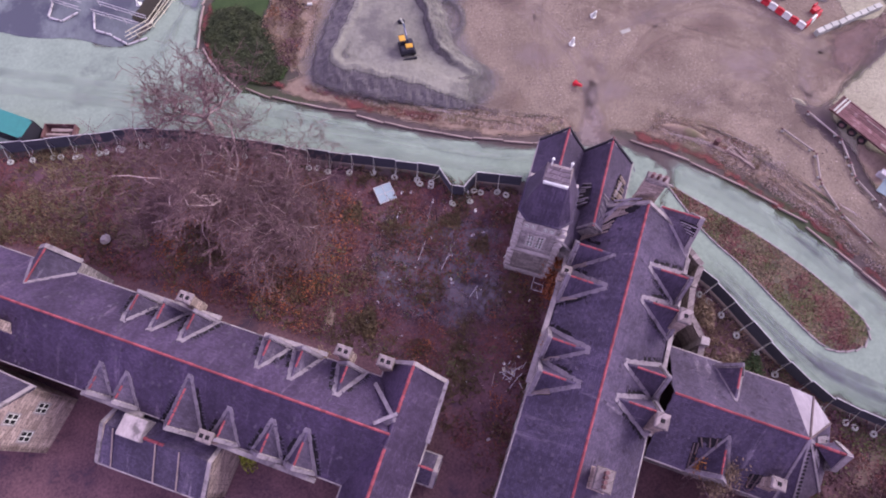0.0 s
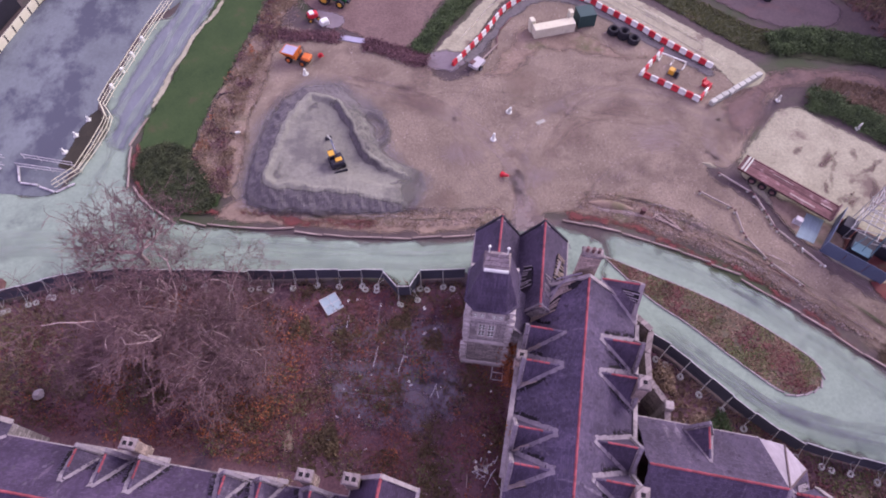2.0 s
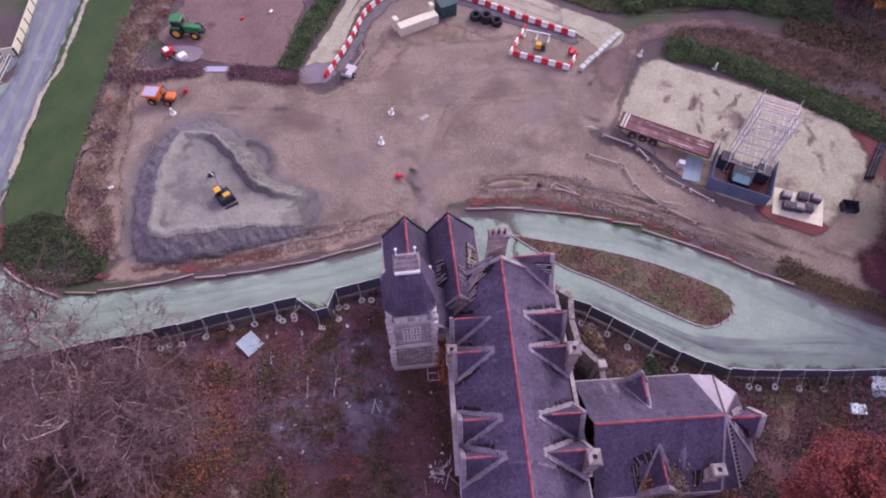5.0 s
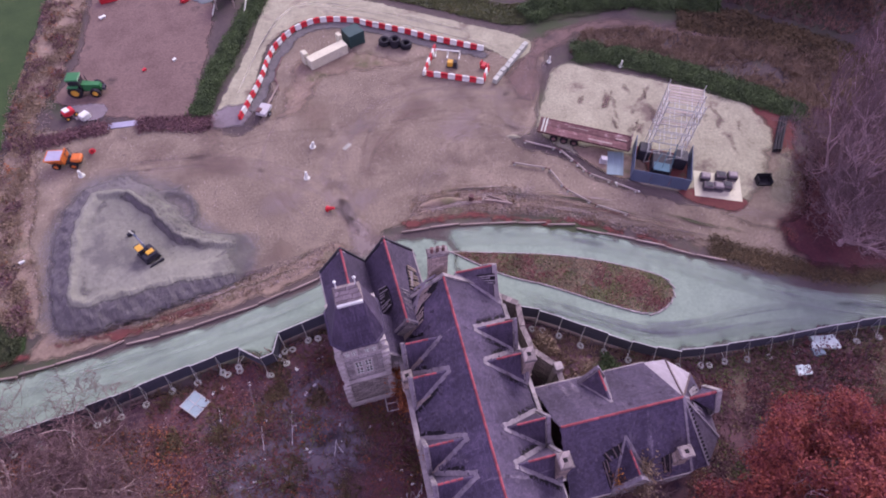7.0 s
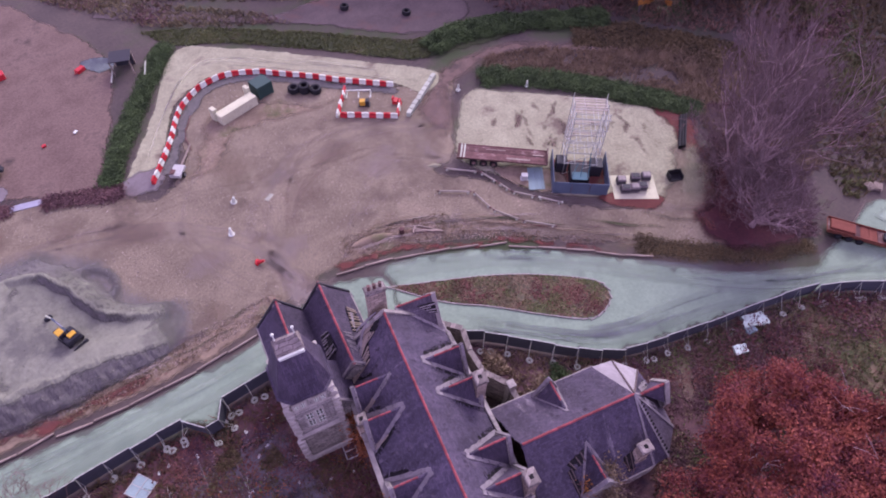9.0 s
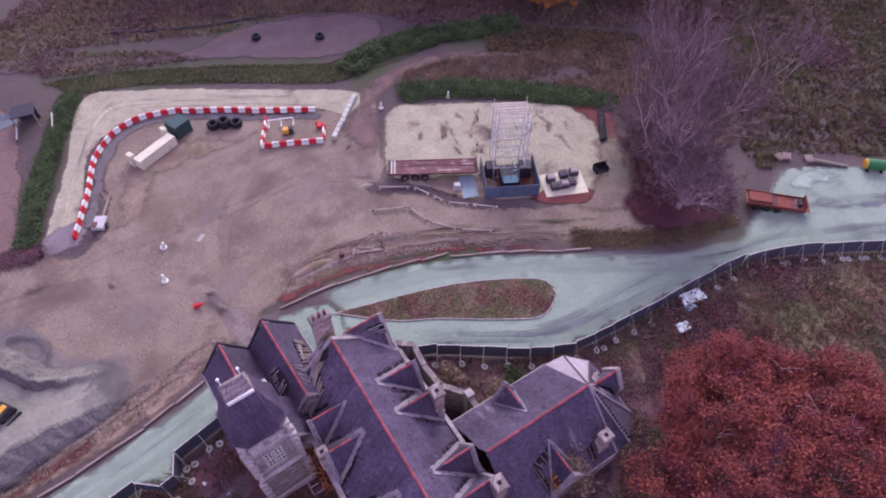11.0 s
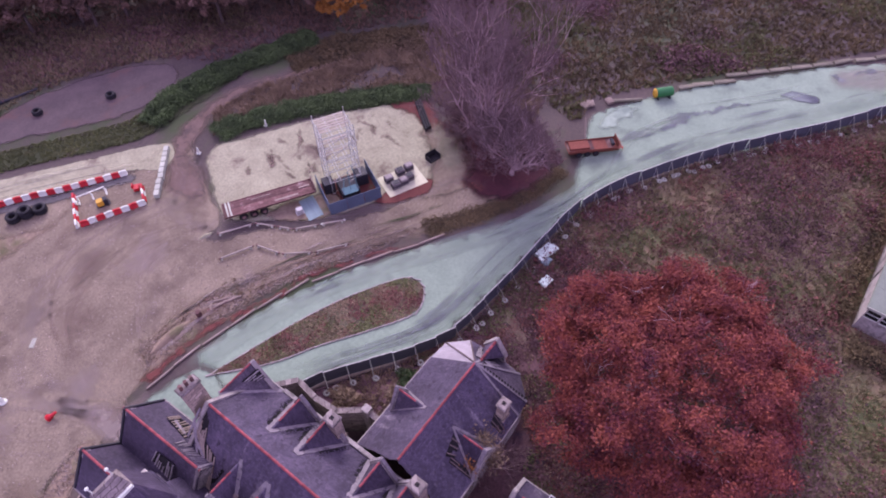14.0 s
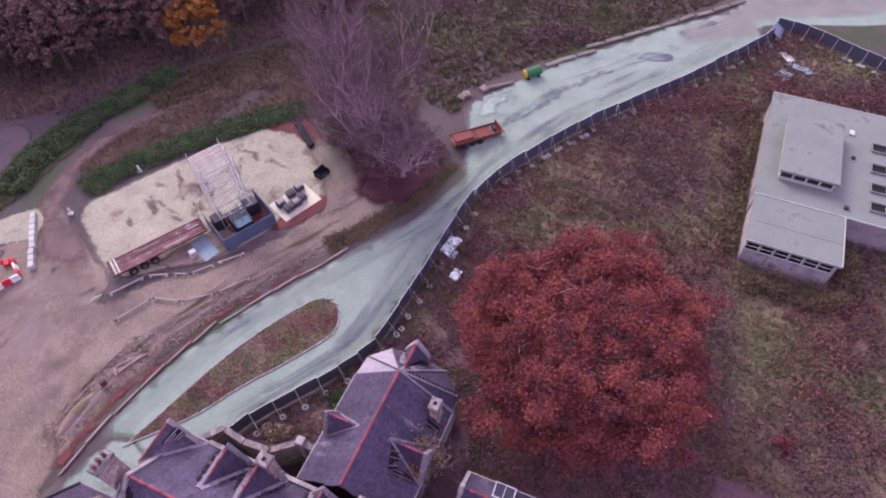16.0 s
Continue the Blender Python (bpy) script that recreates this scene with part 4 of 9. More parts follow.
# two parallel gabled roofs north of the tower, standing with the wing
for y, x0, wide_l, wide_r in ((8.2, 23.4, 2.4, 2.1), (4.05, 21.6, 2.1, 2.65)):
    g = house("gabled_porch_wing", pose(10.3, -1.5, 0, 0, 0, 71.7) @ pose(0, y, 0), x0, 30.9, 10.2, 7.0, wide_l, wide_r, "slate-roofed stone gable wing beside the tower", cope=0.2)


def stripped(parent, corners, n, wood="timber"):
    """A patch of roof with the slates gone: a near-black sheet painting in the void's shade and a row of bare rafters
    over it.
    """
    c = [Vector(p) for p in corners]
    nn = (c[1] - c[0]).cross(c[2] - c[0]).normalized()
    nn = nn if nn.z > 0 else -nn
    # near-black sheet on the whole slope, painting in the hole's shade
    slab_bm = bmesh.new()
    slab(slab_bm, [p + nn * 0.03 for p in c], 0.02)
    hole = part("roof_hole", slab_bm, M["dark_gap"], parent, "near-black sheet for the shade in a hole where slates are gone")
    rng = random.Random(int(c[0].x * 13 + c[0].y * 7))
    for i in range(n):
        f = (i + 0.5) / n + rng.gauss(0, 0.02)
        a, b = c[0].lerp(c[1], f), c[3].lerp(c[2], f)
        if rng.random() < 0.2:
            b = a.lerp(b, rng.uniform(0.4, 0.8))
        bm = bmesh.new()
        coping(bm, a + nn * 0.09, b + nn * 0.09, 0.1, 0.08)
        part("rafter", bm, M[wood], hole)


def on_w(x, y, lift=0.0):
    return (x, y, 11.8 - (11.8 - 7.0) / 4.9 * y + lift)


stripped(wing, [on_w(20.9, 4.3), on_w(21.6, 4.2), on_w(24.3, 1.7), on_w(21.6, 2.4)], 9)
stripped(wing, [(21.8, 3.1, 9.05), (25.0, 3.1, 9.05), (25.0, 3.75, 9.84), (22.4, 3.75, 9.84)], 11, "board")
stripped(wing, [on_w(23.0, 2.3), on_w(24.5, 2.1), on_w(24.4, 0.4), on_w(23.6, 0.7)], 6)
stripped(wing, [(25.2, 2.9, 8.85), (28.2, 2.6, 8.55), (28.0, 1.9, 7.7), (25.4, 1.8, 7.65)], 9)
stripped(wing, [(24.0, -4.3, 9.2), (24.6, -3.2, 10.1), (24.5, -4.9, 10.0), (23.8, -4.9, 9.1)], 4, "board")
stripped(wing, [(23.6, 5.7, 8.35), (26.2, 5.6, 8.4), (26.0, 4.9, 9.2), (23.8, 4.8, 9.35)], 8, "board")
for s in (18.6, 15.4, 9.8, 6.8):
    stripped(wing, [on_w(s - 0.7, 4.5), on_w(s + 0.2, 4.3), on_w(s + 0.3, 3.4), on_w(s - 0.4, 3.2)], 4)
for a, b in (((22.9, 3.4, 8.75), (24.9, 1.4, 10.65)), ((24.75, 2.6, 9.55), (24.75, 0.6, 11.4)), ((22.0, 6.1, 7.25), (25.6, 6.1, 7.3)), ((23.2, 3.3, 8.85), (22.4, 4.8, 7.4)), ((21.0, 4.9, 7.3), (22.6, 3.6, 8.5)),
             ((23.0, 4.2, 8.0), (24.6, 3.4, 8.9)), ((24.0, 2.4, 9.7), (22.6, 2.9, 9.1)), ((25.6, 2.6, 8.6), (27.4, 2.3, 8.4))):
    bm = bmesh.new()
    coping(bm, a, b, 0.2, 0.1)
    part("broken_flashing", bm, M["board"], wing)

# the square tower with its chamfered slate cap
tower = thing("stone_tower", pose(10.3, -1.5, 0, 0, 0, 71.7) @ pose(21.4, 8.45, 0), "square rubble-stone tower with a chamfered slate cap", "tower")
part("tower_base", boxes((-2.12, -2.02, 0, 2.12, 2.02, 6.0)), M["pale_stone"], tower, "pale grey rubble lower stage")
part("tower_wall", boxes((-2.0, -1.9, 6.0, 2.0, 1.9, 13.2)), M["stone"], tower, "grey-buff coursed stone upper stage")
for z, o, h in ((5.85, 0.26, 0.3), (6.9, 0.06, 0.14), (10.9, 0.09, 0.18), (12.9, 0.2, 0.3), (0.0, 0.27, 0.9)):
    part("string_course", boxes((-2.0 - o, -1.9 - o, z, 2.0 + o, 1.9 + o, z + h), bevel=0.04), M["pale_dressed"], tower)
quoin = None
for x in (-2.0, 2.0):
    for y in (-1.9, 1.9):
        for i in range(22):
            z = 0.95 + i * 0.55
            if 5.3 < z < 6.2 or 10.4 < z < 11.1 or z > 12.35:
                continue
            k = 1.0 if z > 6 else 1.06
            m = pose(x * k, y * k, z) @ Matrix.Diagonal((0.7 if i % 2 else 1.1, 1.1 if i % 2 else 0.7, 1, 1))
            if quoin is None:
                q = part("quoin", boxes((-0.3, -0.3, 0, 0.3, 0.3, 0.5), bevel=0.03), M["pale_dressed"], tower)
                q.matrix_basis, quoin = m, q.data
            else:
                share("quoin", quoin, tower, m)
for z, h in ((8.75, 1.05), (7.35, 1.05)):
    for y in (-0.42, 0.42):
        sash(tower, pose(-2.0, y + 0.1, z, 0, 0, -90), 0.56, h, stone="pale_dressed")
for y in (-1.0, -0.45, 0.65, 1.2):
    sash(tower, pose(-2.0, y, 11.4, 0, 0, -90), 0.34, 0.75, stone="pale_dressed")
for z in (7.6, 11.3):
    sash(tower, pose(0, 1.9, z, 0, 0, 180), 0.9, 1.3)
for y in (-2.0, 0.0, 2.0):
    part("corbel", boxes((-2.3, y * 0.9 - 0.16, 12.55, -2.0, y * 0.9 + 0.16, 12.9), bevel=0.04), M["pale_dressed"], tower)
bm = bmesh.new()
eave = [(-2.35, -1.4), (-1.5, -2.3), (1.5, -2.3), (2.35, -1.4), (2.35, 1.4), (1.5, 2.3), (-1.5, 2.3), (-2.35, 1.4)]
top = [(-0.75, -0.95), (-0.7, -1.0), (0.7, -1.0), (0.75, -0.95), (0.75, 0.95), (0.7, 1.0), (-0.7, 1.0), (-0.75, 0.95)]
mid = [(x * 0.93, y * 0.93) for x, y in eave]
solid(bm, [(x, y, 13.2) for x, y in eave], [(x, y, 13.32) for x, y in eave])
part("eaves_course", bm, sl, tower)
bm = bmesh.new()
belly = [(x * 0.8, y * 0.8) for x, y in eave]
solid(bm, [(x, y, 13.32) for x, y in mid], [(x, y, 14.6) for x, y in belly])
part("roof_skirt", bm, sl, tower)
bm = bmesh.new()
solid(bm, [(x, y, 14.6) for x, y in belly], [(x, y, 18.0) for x, y in top])
part("tower_roof", bm, sl, tower)
bm = bmesh.new()
solid(bm, [(-0.86, -1.06, 17.9), (0.86, -1.06, 17.9), (0.86, 1.06, 17.9), (-0.86, 1.06, 17.9)], [(-0.1, -0.8, 19.2), (0.1, -0.8, 19.2), (0.1, 0.8, 19.2), (-0.1, 0.8, 19.2)])
part("roof_cap", bm, M["old_stone"], tower, "weathered grey lead cap")
part("roof_flashing", boxes((-1.0, -0.98, 17.8, -0.8, 0.98, 18.12), bevel=0.04), M["white"], tower, "white flashing board")
for y in (-0.72, 0.72):
    bm = bmesh.new()
    tube(bm, (0.0, y, 19.0), (0.0, y, 20.0), 0.06, 0.05, 6)
    bmesh.ops.create_icosphere(bm, subdivisions=1, radius=0.14, matrix=Matrix.Translation((0, y, 20.05)))
    part("finial", bm, M["white"], tower)
part("annex_wall", boxes((-1.7, -3.7, 0, 1.9, -1.95, 7.0), bevel=0.03), M["stone"], tower)
bm = bmesh.new()
slab(bm, [(-1.95, -1.92, 10.0), (2.1, -1.92, 10.0), (2.1, -4.0, 7.5), (-1.95, -4.0, 7.5)], 0.15)
part("lean_to_roof", bm, sl, tower)
bm = bmesh.new()
coping(bm, (-1.95, -1.95, 10.05), (-1.95, -4.0, 7.55), 0.22, 0.12)
coping(bm, (-1.95, -4.0, 7.55), (0.2, -4.05, 7.6), 0.2, 0.12)
part("lean_to_edge", bm, M["board"], tower)

# the long building across the garden
LONG = (10.0, 6.0, 4.9, 4.4)
long_m = pose(-6.8, 4.0, 0, 0, 0, 160)
long_wing = house("long_stone_range", long_m, -2.4, 46, *LONG, "long derelict stone range with slate roof and red ridge", gables=(False, True), slate="vignetted_slate")
for s in (22.9, 20.3, 17.4, 10.2, 7.2, 3.1):
    dormer(long_wing, LONG, s, -1, 1.2, 8.45, front=0.1, board=0.42)
for s, zd, w in ((23.1, 8.0, 1.2), (20.6, 8.0, 1.2), (14.9, 9.2, 1.7), (11.1, 8.1, 1.2), (7.2, 8.3, 1.3), (4.2, 8.5, 1.3)):
    dormer(long_wing, LONG, s, 1, w, zd, front=0.1 if w < 1.5 else 0.5, board=0.34, ragged=s < 20)
cross_gable(long_wing, LONG, 33.1, -1, 2.2, 8.3, 1.3)
for x, y, h in ((18.6, -5.1, 3.4), (3.8, -5.1, 3.4), (0.1, -5.4, 3.4), (12.0, 4.9, 2.8), (32.6, 2.1, 3.0)):
    chimney(long_wing, pose(x, y, 5.4 if abs(y) > 4 else 7.2), 1.2, 0.8, h, 2)
for a, b in (((24.4, -4.6), (16.0, -4.7)), ((11.6, -4.6), (5.6, -4.7)), ((24.6, 5.1), (18.6, 5.2)), ((12.6, 5.2), (2.6, 5.3))):
    bm = bmesh.new()
    coping(bm, (*a, 6.2), (*b, 6.15), 0.4, 0.28)
    part("parapet", bm, M["dressed"], long_wing)
END = (10.0, 6.0, 2.75, 2.75)
end_wing = house("gabled_end_wing", pose(-2.5, 8.9, 0, 0, 0, -110), 0, 16, *END, "gabled stone end wing with purple slate roof", tiles=False, slate="vignetted_slate")
ridge_tiles(end_wing, 0, 4.3, 0, 10.06), ridge_tiles(end_wing, 7.2, 16, 0, 10.06)
for a, b, w in (((4.9, 0.0, 10.1), (2.4, -3.0, 6.7), 0.35), ((4.9, 0.0, 10.1), (7.4, -3.2, 6.6), 0.35), ((4.4, 0.05, 10.12), (5.7, -1.5, 10.1), 0.3), ((0.1, 2.75, 6.1), (5.6, 2.85, 6.1), 0.4)):
    bm = bmesh.new()
    coping(bm, a, b, w, 0.1)
    part("lead_valley", bm, M["board"], end_wing)
bay = house("stone_bay", pose(-2.5, 8.9, 0, 0, 0, -110) @ pose(7.5, 2.4, 0, 0, 0, 90), 0, 2.0, 6.0, 4.2, 1.3, 1.3, "small gabled stone bay with slate roof", gables=(False, True))

# the lower range with the many-sided end, east of the wing
EAST = (9.5, 5.0, 5.0, 5.0)
east_m = pose(18.9, 5.7, 0, 0, 0, -21)
east = house("east_stone_range", east_m, -0.5, 10.2, *EAST, "low stone range with slate roof and faceted end", gables=(False, False))
ring = [(10.2, 5.0), (12.3, 4.8), (14.0, 3.0), (14.2, 0.0), (13.8, -2.9), (11.8, -4.9), (10.2, -5.0)]
facet = [mat("pale_slate", (0.2, 0.185, 0.185), (0.4, 0.38, 0.375), 3.2, 0.5, rough=0.7, stretch=(1.8, 0.5, 0.5), stain=(0.13, 0.115, 0.12), stain_scale=0.7, stain_at=0.58), sl]
for i, (a, b) in enumerate(zip(ring, ring[1:])):
    bm = bmesh.new()
    slab(bm, [(10.2, 0, 9.5), (*b, 5.0), (*a, 5.0)], 0.15)
    bmesh.ops.recalc_face_normals(bm, faces=bm.faces)
    part("roof_facet", bm, facet[0] if i in (0, 1) else M["grey_slate"] if i in (3, 4) else sl, east, "bleached stripped slates" if i in (0, 1) else "")
    bm = bmesh.new()
    coping(bm, (10.2, 0, 9.58), (*b, 5.06), 0.13 if i < 2 else 0.2, 0.08)
    part("hip_board", bm, M["dark_bark"] if i < 2 else M["board"], east)
inner = [(x * 0.97 + 0.3, y * 0.95) for x, y in ring]
bm = bmesh.new()
solid(bm, [(x, y, 0) for x, y in inner], [(x, y, 4.95) for x, y in inner])
bmesh.ops.recalc_face_normals(bm, faces=bm.faces)
part("bay_wall", bm, M["stone"], east)
dormer(east, EAST, 4.7, 1, 1.2, 8.2, front=-0.4, board=0.2, ragged=False)
dormer(east, EAST, 4.8, -1, 1.7, 7.9, front=0.1, board=0.25, ragged=False)
bm = bmesh.new()
ring = lambda x: [(x, -1.1, 4), (x, 1.1, 4), (x, 1.1, 6.6), (x, 0, 8.6), (x, -1.1, 6.6)]
solid(bm, ring(13.6), ring(14.0))
bmesh.ops.recalc_face_normals(bm, faces=bm.faces)
g = part("end_gable", bm, M["stone"], east)
for q in (-1, 1):
    bm = bmesh.new()
    slab(bm, [(11.2, 0, 8.5), (13.7, 0, 8.5), (13.7, q * 1.15, 6.6)][::q], 0.1)
    bmesh.ops.recalc_face_normals(bm, faces=bm.faces)
    part("gable_slope", bm, sl, g)
    bm = bmesh.new()
    coping(bm, (13.8, q * 1.2, 6.6), (13.8, 0, 8.7), 0.45, 0.18)
    part("gable_coping", bm, M["dressed"], g)
ridge_tiles(g, 11.0, 13.6, 0, 8.55)
chimney(east, pose(9.1, -3.9, 4.8), 1.0, 0.8, 3.2, 1)

apex = Vector((10.2, 0, 9.52))
on_facet = lambda a, b, u, v: tuple(apex + (Vector((*a, 5.02)).lerp(Vector((*b, 5.02)), v) - apex) * u)
stripped(east, [on_facet((14.0, 3.0), (14.2, 0.0), u, v) for u, v in ((0.3, 0.25), (0.3, 0.8), (0.85, 0.62), (0.85, 0.3))], 5, "board")
stripped(east, [on_facet((14.2, 0.0), (13.8, -2.9), u, v) for u, v in ((0.28, 0.3), (0.28, 0.85), (0.6, 0.8), (0.6, 0.4))], 4, "board")
on_e = lambda x, y: (x, y, 9.53 + y * 0.9)
stripped(east, [on_e(2.6, -2.4), on_e(4.4, -1.9), on_e(4.5, -2.6), on_e(3.1, -3.0)], 3, "dark_bark")
stripped(east, [on_e(2.5, -2.9), on_e(3.0, -2.7), on_e(3.4, -4.6), on_e(2.9, -4.8)], 2, "dark_bark")
stripped(east, [on_e(7.6, -3.6), on_e(8.6, -3.4), on_e(8.4, -4.7), on_e(7.7, -4.6)], 2, "dark_bark")
a, b = Vector((10.2, 0, 9.6)), Vector((11.8, -4.9, 5.1))
for k in range(15):
    c = a.lerp(b, 0.16 + 0.056 * k)
    part("slate_tooth", boxes((-0.13, -0.09, -0.02, 0.13, 0.09, 0.03)), M["dark_gap"], east).matrix_basis = pose(c.x + 0.16, c.y + 0.03, c.z - 0.02, 38, 0, 12)
rng = random.Random(8)
for q in (-1, 1):
    for k in range(22):
        y = q * (0.2 + 0.21 * k + rng.uniform(-0.05, 0.05))
        l = rng.uniform(0.02, 0.12) + 0.35 * max(0, noise.noise(Vector((y * 0.9, q, 3.3))))
        part("torn_slate", boxes((-l, -0.12, -0.05, 0.05, 0.12, 0.03)), sl, east).matrix_basis = pose(-0.5, y, 9.5 - abs(y) * 0.9 - 0.03, -42 * q, rng.gauss(0, 3), 0)

# roofless yard walls between the wing and the east range
yard_walls = thing("ruined_yard_wall", pose(10.3, -1.5, 0, 0, 0, 71.7), "ruined roofless stone walls beside the wing", "wall")
for a, b, h in (((24.7, -5.5), (23.1, -7.3), 4.9), ((23.1, -7.3), (20.8, -6.9), 4.7), ((20.8, -6.9), (18.3, -7.0), 4.6), ((18.3, -7.0), (16.0, -8.7), 4.5), ((16.0, -8.7), (14.2, -8.6), 4.2), ((14.2, -5.2), (13.6, -8.6), 4.5)):
    a, b = Vector((*a, 0)), Vector((*b, 0))
    s = (b - a).normalized().cross(Vector((0, 0, 1))) * 0.22
    bm = bmesh.new()
    solid(bm, [a - s, b - s, b + s, a + s], [p + Vector((0, 0, h)) for p in (a - s, b - s, b + s, a + s)])
    part("wall_run", bm, M["old_stone"], yard_walls)
    bm = bmesh.new()
    coping(bm, a + Vector((0, 0, h + 0.06)), b + Vector((0, 0, h + 0.06)), 0.55, 0.14)
    part("wall_coping", bm, M["old_stone"], yard_walls)
part("pillar", boxes((15.6, -9.1, 0, 16.4, -8.3, 4.9), bevel=0.05), M["dressed"], yard_walls)
# floor sheet darkened for the shade between the high walls
sheet("yard_floor", [(23.2, 20.0), (24.3, 18.1), (23.2, 16.1), (22.5, 13.7), (23.4, 11.0), (22.8, 9.4), (19.6, 10.2), (18.6, 12.6), (20.8, 18.6)], 0.03, M["shaded_floor"], "rubble floor of the roofless yard, wall shade in its colour", "floor", rough=0.05)

# outbuildings at the south
out1 = house("stone_outbuilding", pose(-19.5, 1.5, 0, 0, 0, 160.5), 0, 10.5, 6.6, 4.6, 3.2, 2.9, "stone outbuilding with patched slate roof", tiles=False, stone="warm_stone")
ridge_tiles(out1, 4.5, 6.5, 0, 6.66)
part("stone_box", boxes((6.4, -1.4, 5.2, 8.6, 0.4, 7.2), bevel=0.05), M["dressed"], out1, "square pale stone roof turret")
bm = bmesh.new()
for x in (3.0, 5.2, 9.2):
    coping(bm, (x, 0.1, 6.7), (x - 0.3, 3.2, 4.7), 0.12, 0.05)
part("roof_batten", bm, M["timber"], out1)
out2 = house("stone_gabled_house", pose(-43.2, 8.2, 0, 0, 0, -23), -4, 7.2, 10.0, 6.8, 2.9, 2.9, "gabled stone house with small mullioned windows", stone="warm_stone")
for y, z, w in ((0, 6.6, 0.9), (-1.3, 3.6, 0.9), (1.3, 3.6, 0.9)):
    sash(out2, pose(7.2, y, z, 0, 0, 90), w, 1.4)
for x in (2.5, 5.0):
    sash(out2, pose(x, -2.65, 3.6), 0.9, 1.4)
chimney(out2, pose(3.0, 0, 8.5), 1.2, 0.9, 3.0, 2)
out3 = house("small_slate_roof", pose(19.6, -3.45, 0, 0, 0, -110), 0, 9, 6.4, 4.6, 1.95, 1.95, "small slate-roofed stone outhouse", tiles=False)
ridge_tiles(out3, 0.9, 2.6, 0, 6.46, size=0.72)
light = part("roof_light", boxes((2.7, 0.35, 5.0, 2.8, 1.65, 6.15), (4.4, 0.35, 5.0, 4.5, 1.65, 6.15), (2.8, 0.35, 5.0, 4.4, 0.45, 6.15), (2.8, 1.55, 5.0, 4.4, 1.65, 6.15)), M["lead"], out3, "white-framed roof light")
part("glazing", boxes((2.8, 0.45, 5.9, 4.4, 1.55, 6.05)), M["glass"], light)
part("glazing_bar", boxes((3.57, 0.46, 6.06, 3.63, 1.54, 6.12)), M["lead"], light)


def slipped(parent, dims, x0, x1, n, seed):
    """Slates that have slipped or tilted on both slopes, and chips of broken slate."""
    zr, ze, yl, yr = dims
    nr = np.random.default_rng(seed)
    tri = []
    for k in range(n):
        side = 1 if nr.random() < 0.5 else -1
        half = yl if side > 0 else yr
        u = nr.uniform(0.06, 0.95) ** 0.8
        run, n3 = Vector((0, side * half, ze - zr)).normalized(), Vector((0, side * (zr - ze), half)).normalized()
        c = Vector((nr.uniform(x0, x1), side * half * u, zr - (zr - ze) * u)) + n3 * nr.uniform(0.03, 0.06)
        t = nr.normal(0, 0.35)
        a = (Vector((1, 0, 0)) * math.cos(t) + run * math.sin(t)) * nr.uniform(0.08, 0.17)
        b = (run * math.cos(t) - Vector((1, 0, 0)) * math.sin(t)) * nr.uniform(0.08, 0.25) + n3 * nr.uniform(0, 0.05)
        p = [c - a - b, c + a - b, c + a + b, c - a + b]
        if (p[1] - p[0]).cross(p[2] - p[0]).dot(n3) < 0:
            p.reverse()
        tri += [p[0], p[1], p[2], p[0], p[2], p[3]]
    triangles("slipped_slate", [tuple(v) for v in tri], M["chip"], parent, "stuff")


slipped(wing, WING, -2, 24, 380, 3)
slipped(long_wing, LONG, -2, 40, 260, 4)
slipped(east, EAST, 0, 10, 160, 5)
# ---- fences, kerbs and barriers ----
def hoarding(line, label):
    """Site fence: dark panels on steel posts, each with a raking brace and a ring of ballast on the garden side."""
    f = thing("site_fence", pose(0, 0, 0), label, "fence")
    meshes = {}
    rng = random.Random(int(line[0][0] * 10))

    def put(name, make, material, m):
        if name not in meshes:
            o = part(name, make(), material, f)
            o.matrix_basis, meshes[name] = m, o.data
        else:
            share(name, meshes[name], f, m)

    def panel():
        bm = boxes((0.04, -0.02, 0.12, 2.36, 0.02, 2.05))
        for z in (0.15, 1.0, 2.02):
            box(bm, 0.0, -0.035, z - 0.03, 2.4, 0.035, z + 0.03)
        return bm

    def brace():
        bm = bmesh.new()
        tube(bm, (0, -0.03, 1.75), (0, -1.1, 0.1), 0.032, 0.032, 5)
        tube(bm, (0, -0.03, 0.15), (0, -1.1, 0.1), 0.03, 0.03, 5)
        return bm

    def ballast():
        return ring_tube(bmesh.new(), 0.23, 0.27, 0.14, 0.13, 10, 5)

    run = curve_points(line, 0.5)
    total = sum(math.dist(p, q) for p, q in zip(run, run[1:]))
    whole = total / max(1, round(total / 2.42))
    for x, y, a in spaced(run, whole + 1e-4):
        m = pose(x, y, 0.03, rng.gauss(0, 1.5), 0, a) @ Matrix.Diagonal((min(1.0, whole / 2.42), 1, 1, 1))
        put("panel", panel, M["fence"], m)
        put("post", lambda: tube(bmesh.new(), (0, 0, 0), (0, 0, 2.15), 0.04, 0.04, 6), M["steel"], m)
        put("brace", brace, M["concrete"], m)
        put("top_rail", lambda: boxes((0.0, -0.05, 2.055, 2.4, 0.05, 2.11)), M["lead"], m)
        put("ballast_ring", ballast, M["concrete"], m @ pose(rng.gauss(0, 0.15), -1.25 + rng.gauss(0, 0.15), 0, 0, 0, rng.uniform(0, 180)))
        if rng.random() < 0.6:
            put("ballast_ring", ballast, M["concrete"], m @ pose(0.7 + rng.gauss(0, 0.2), -1.3 + rng.gauss(0, 0.2), 0, 0, 0, rng.uniform(0, 180)))
    return f


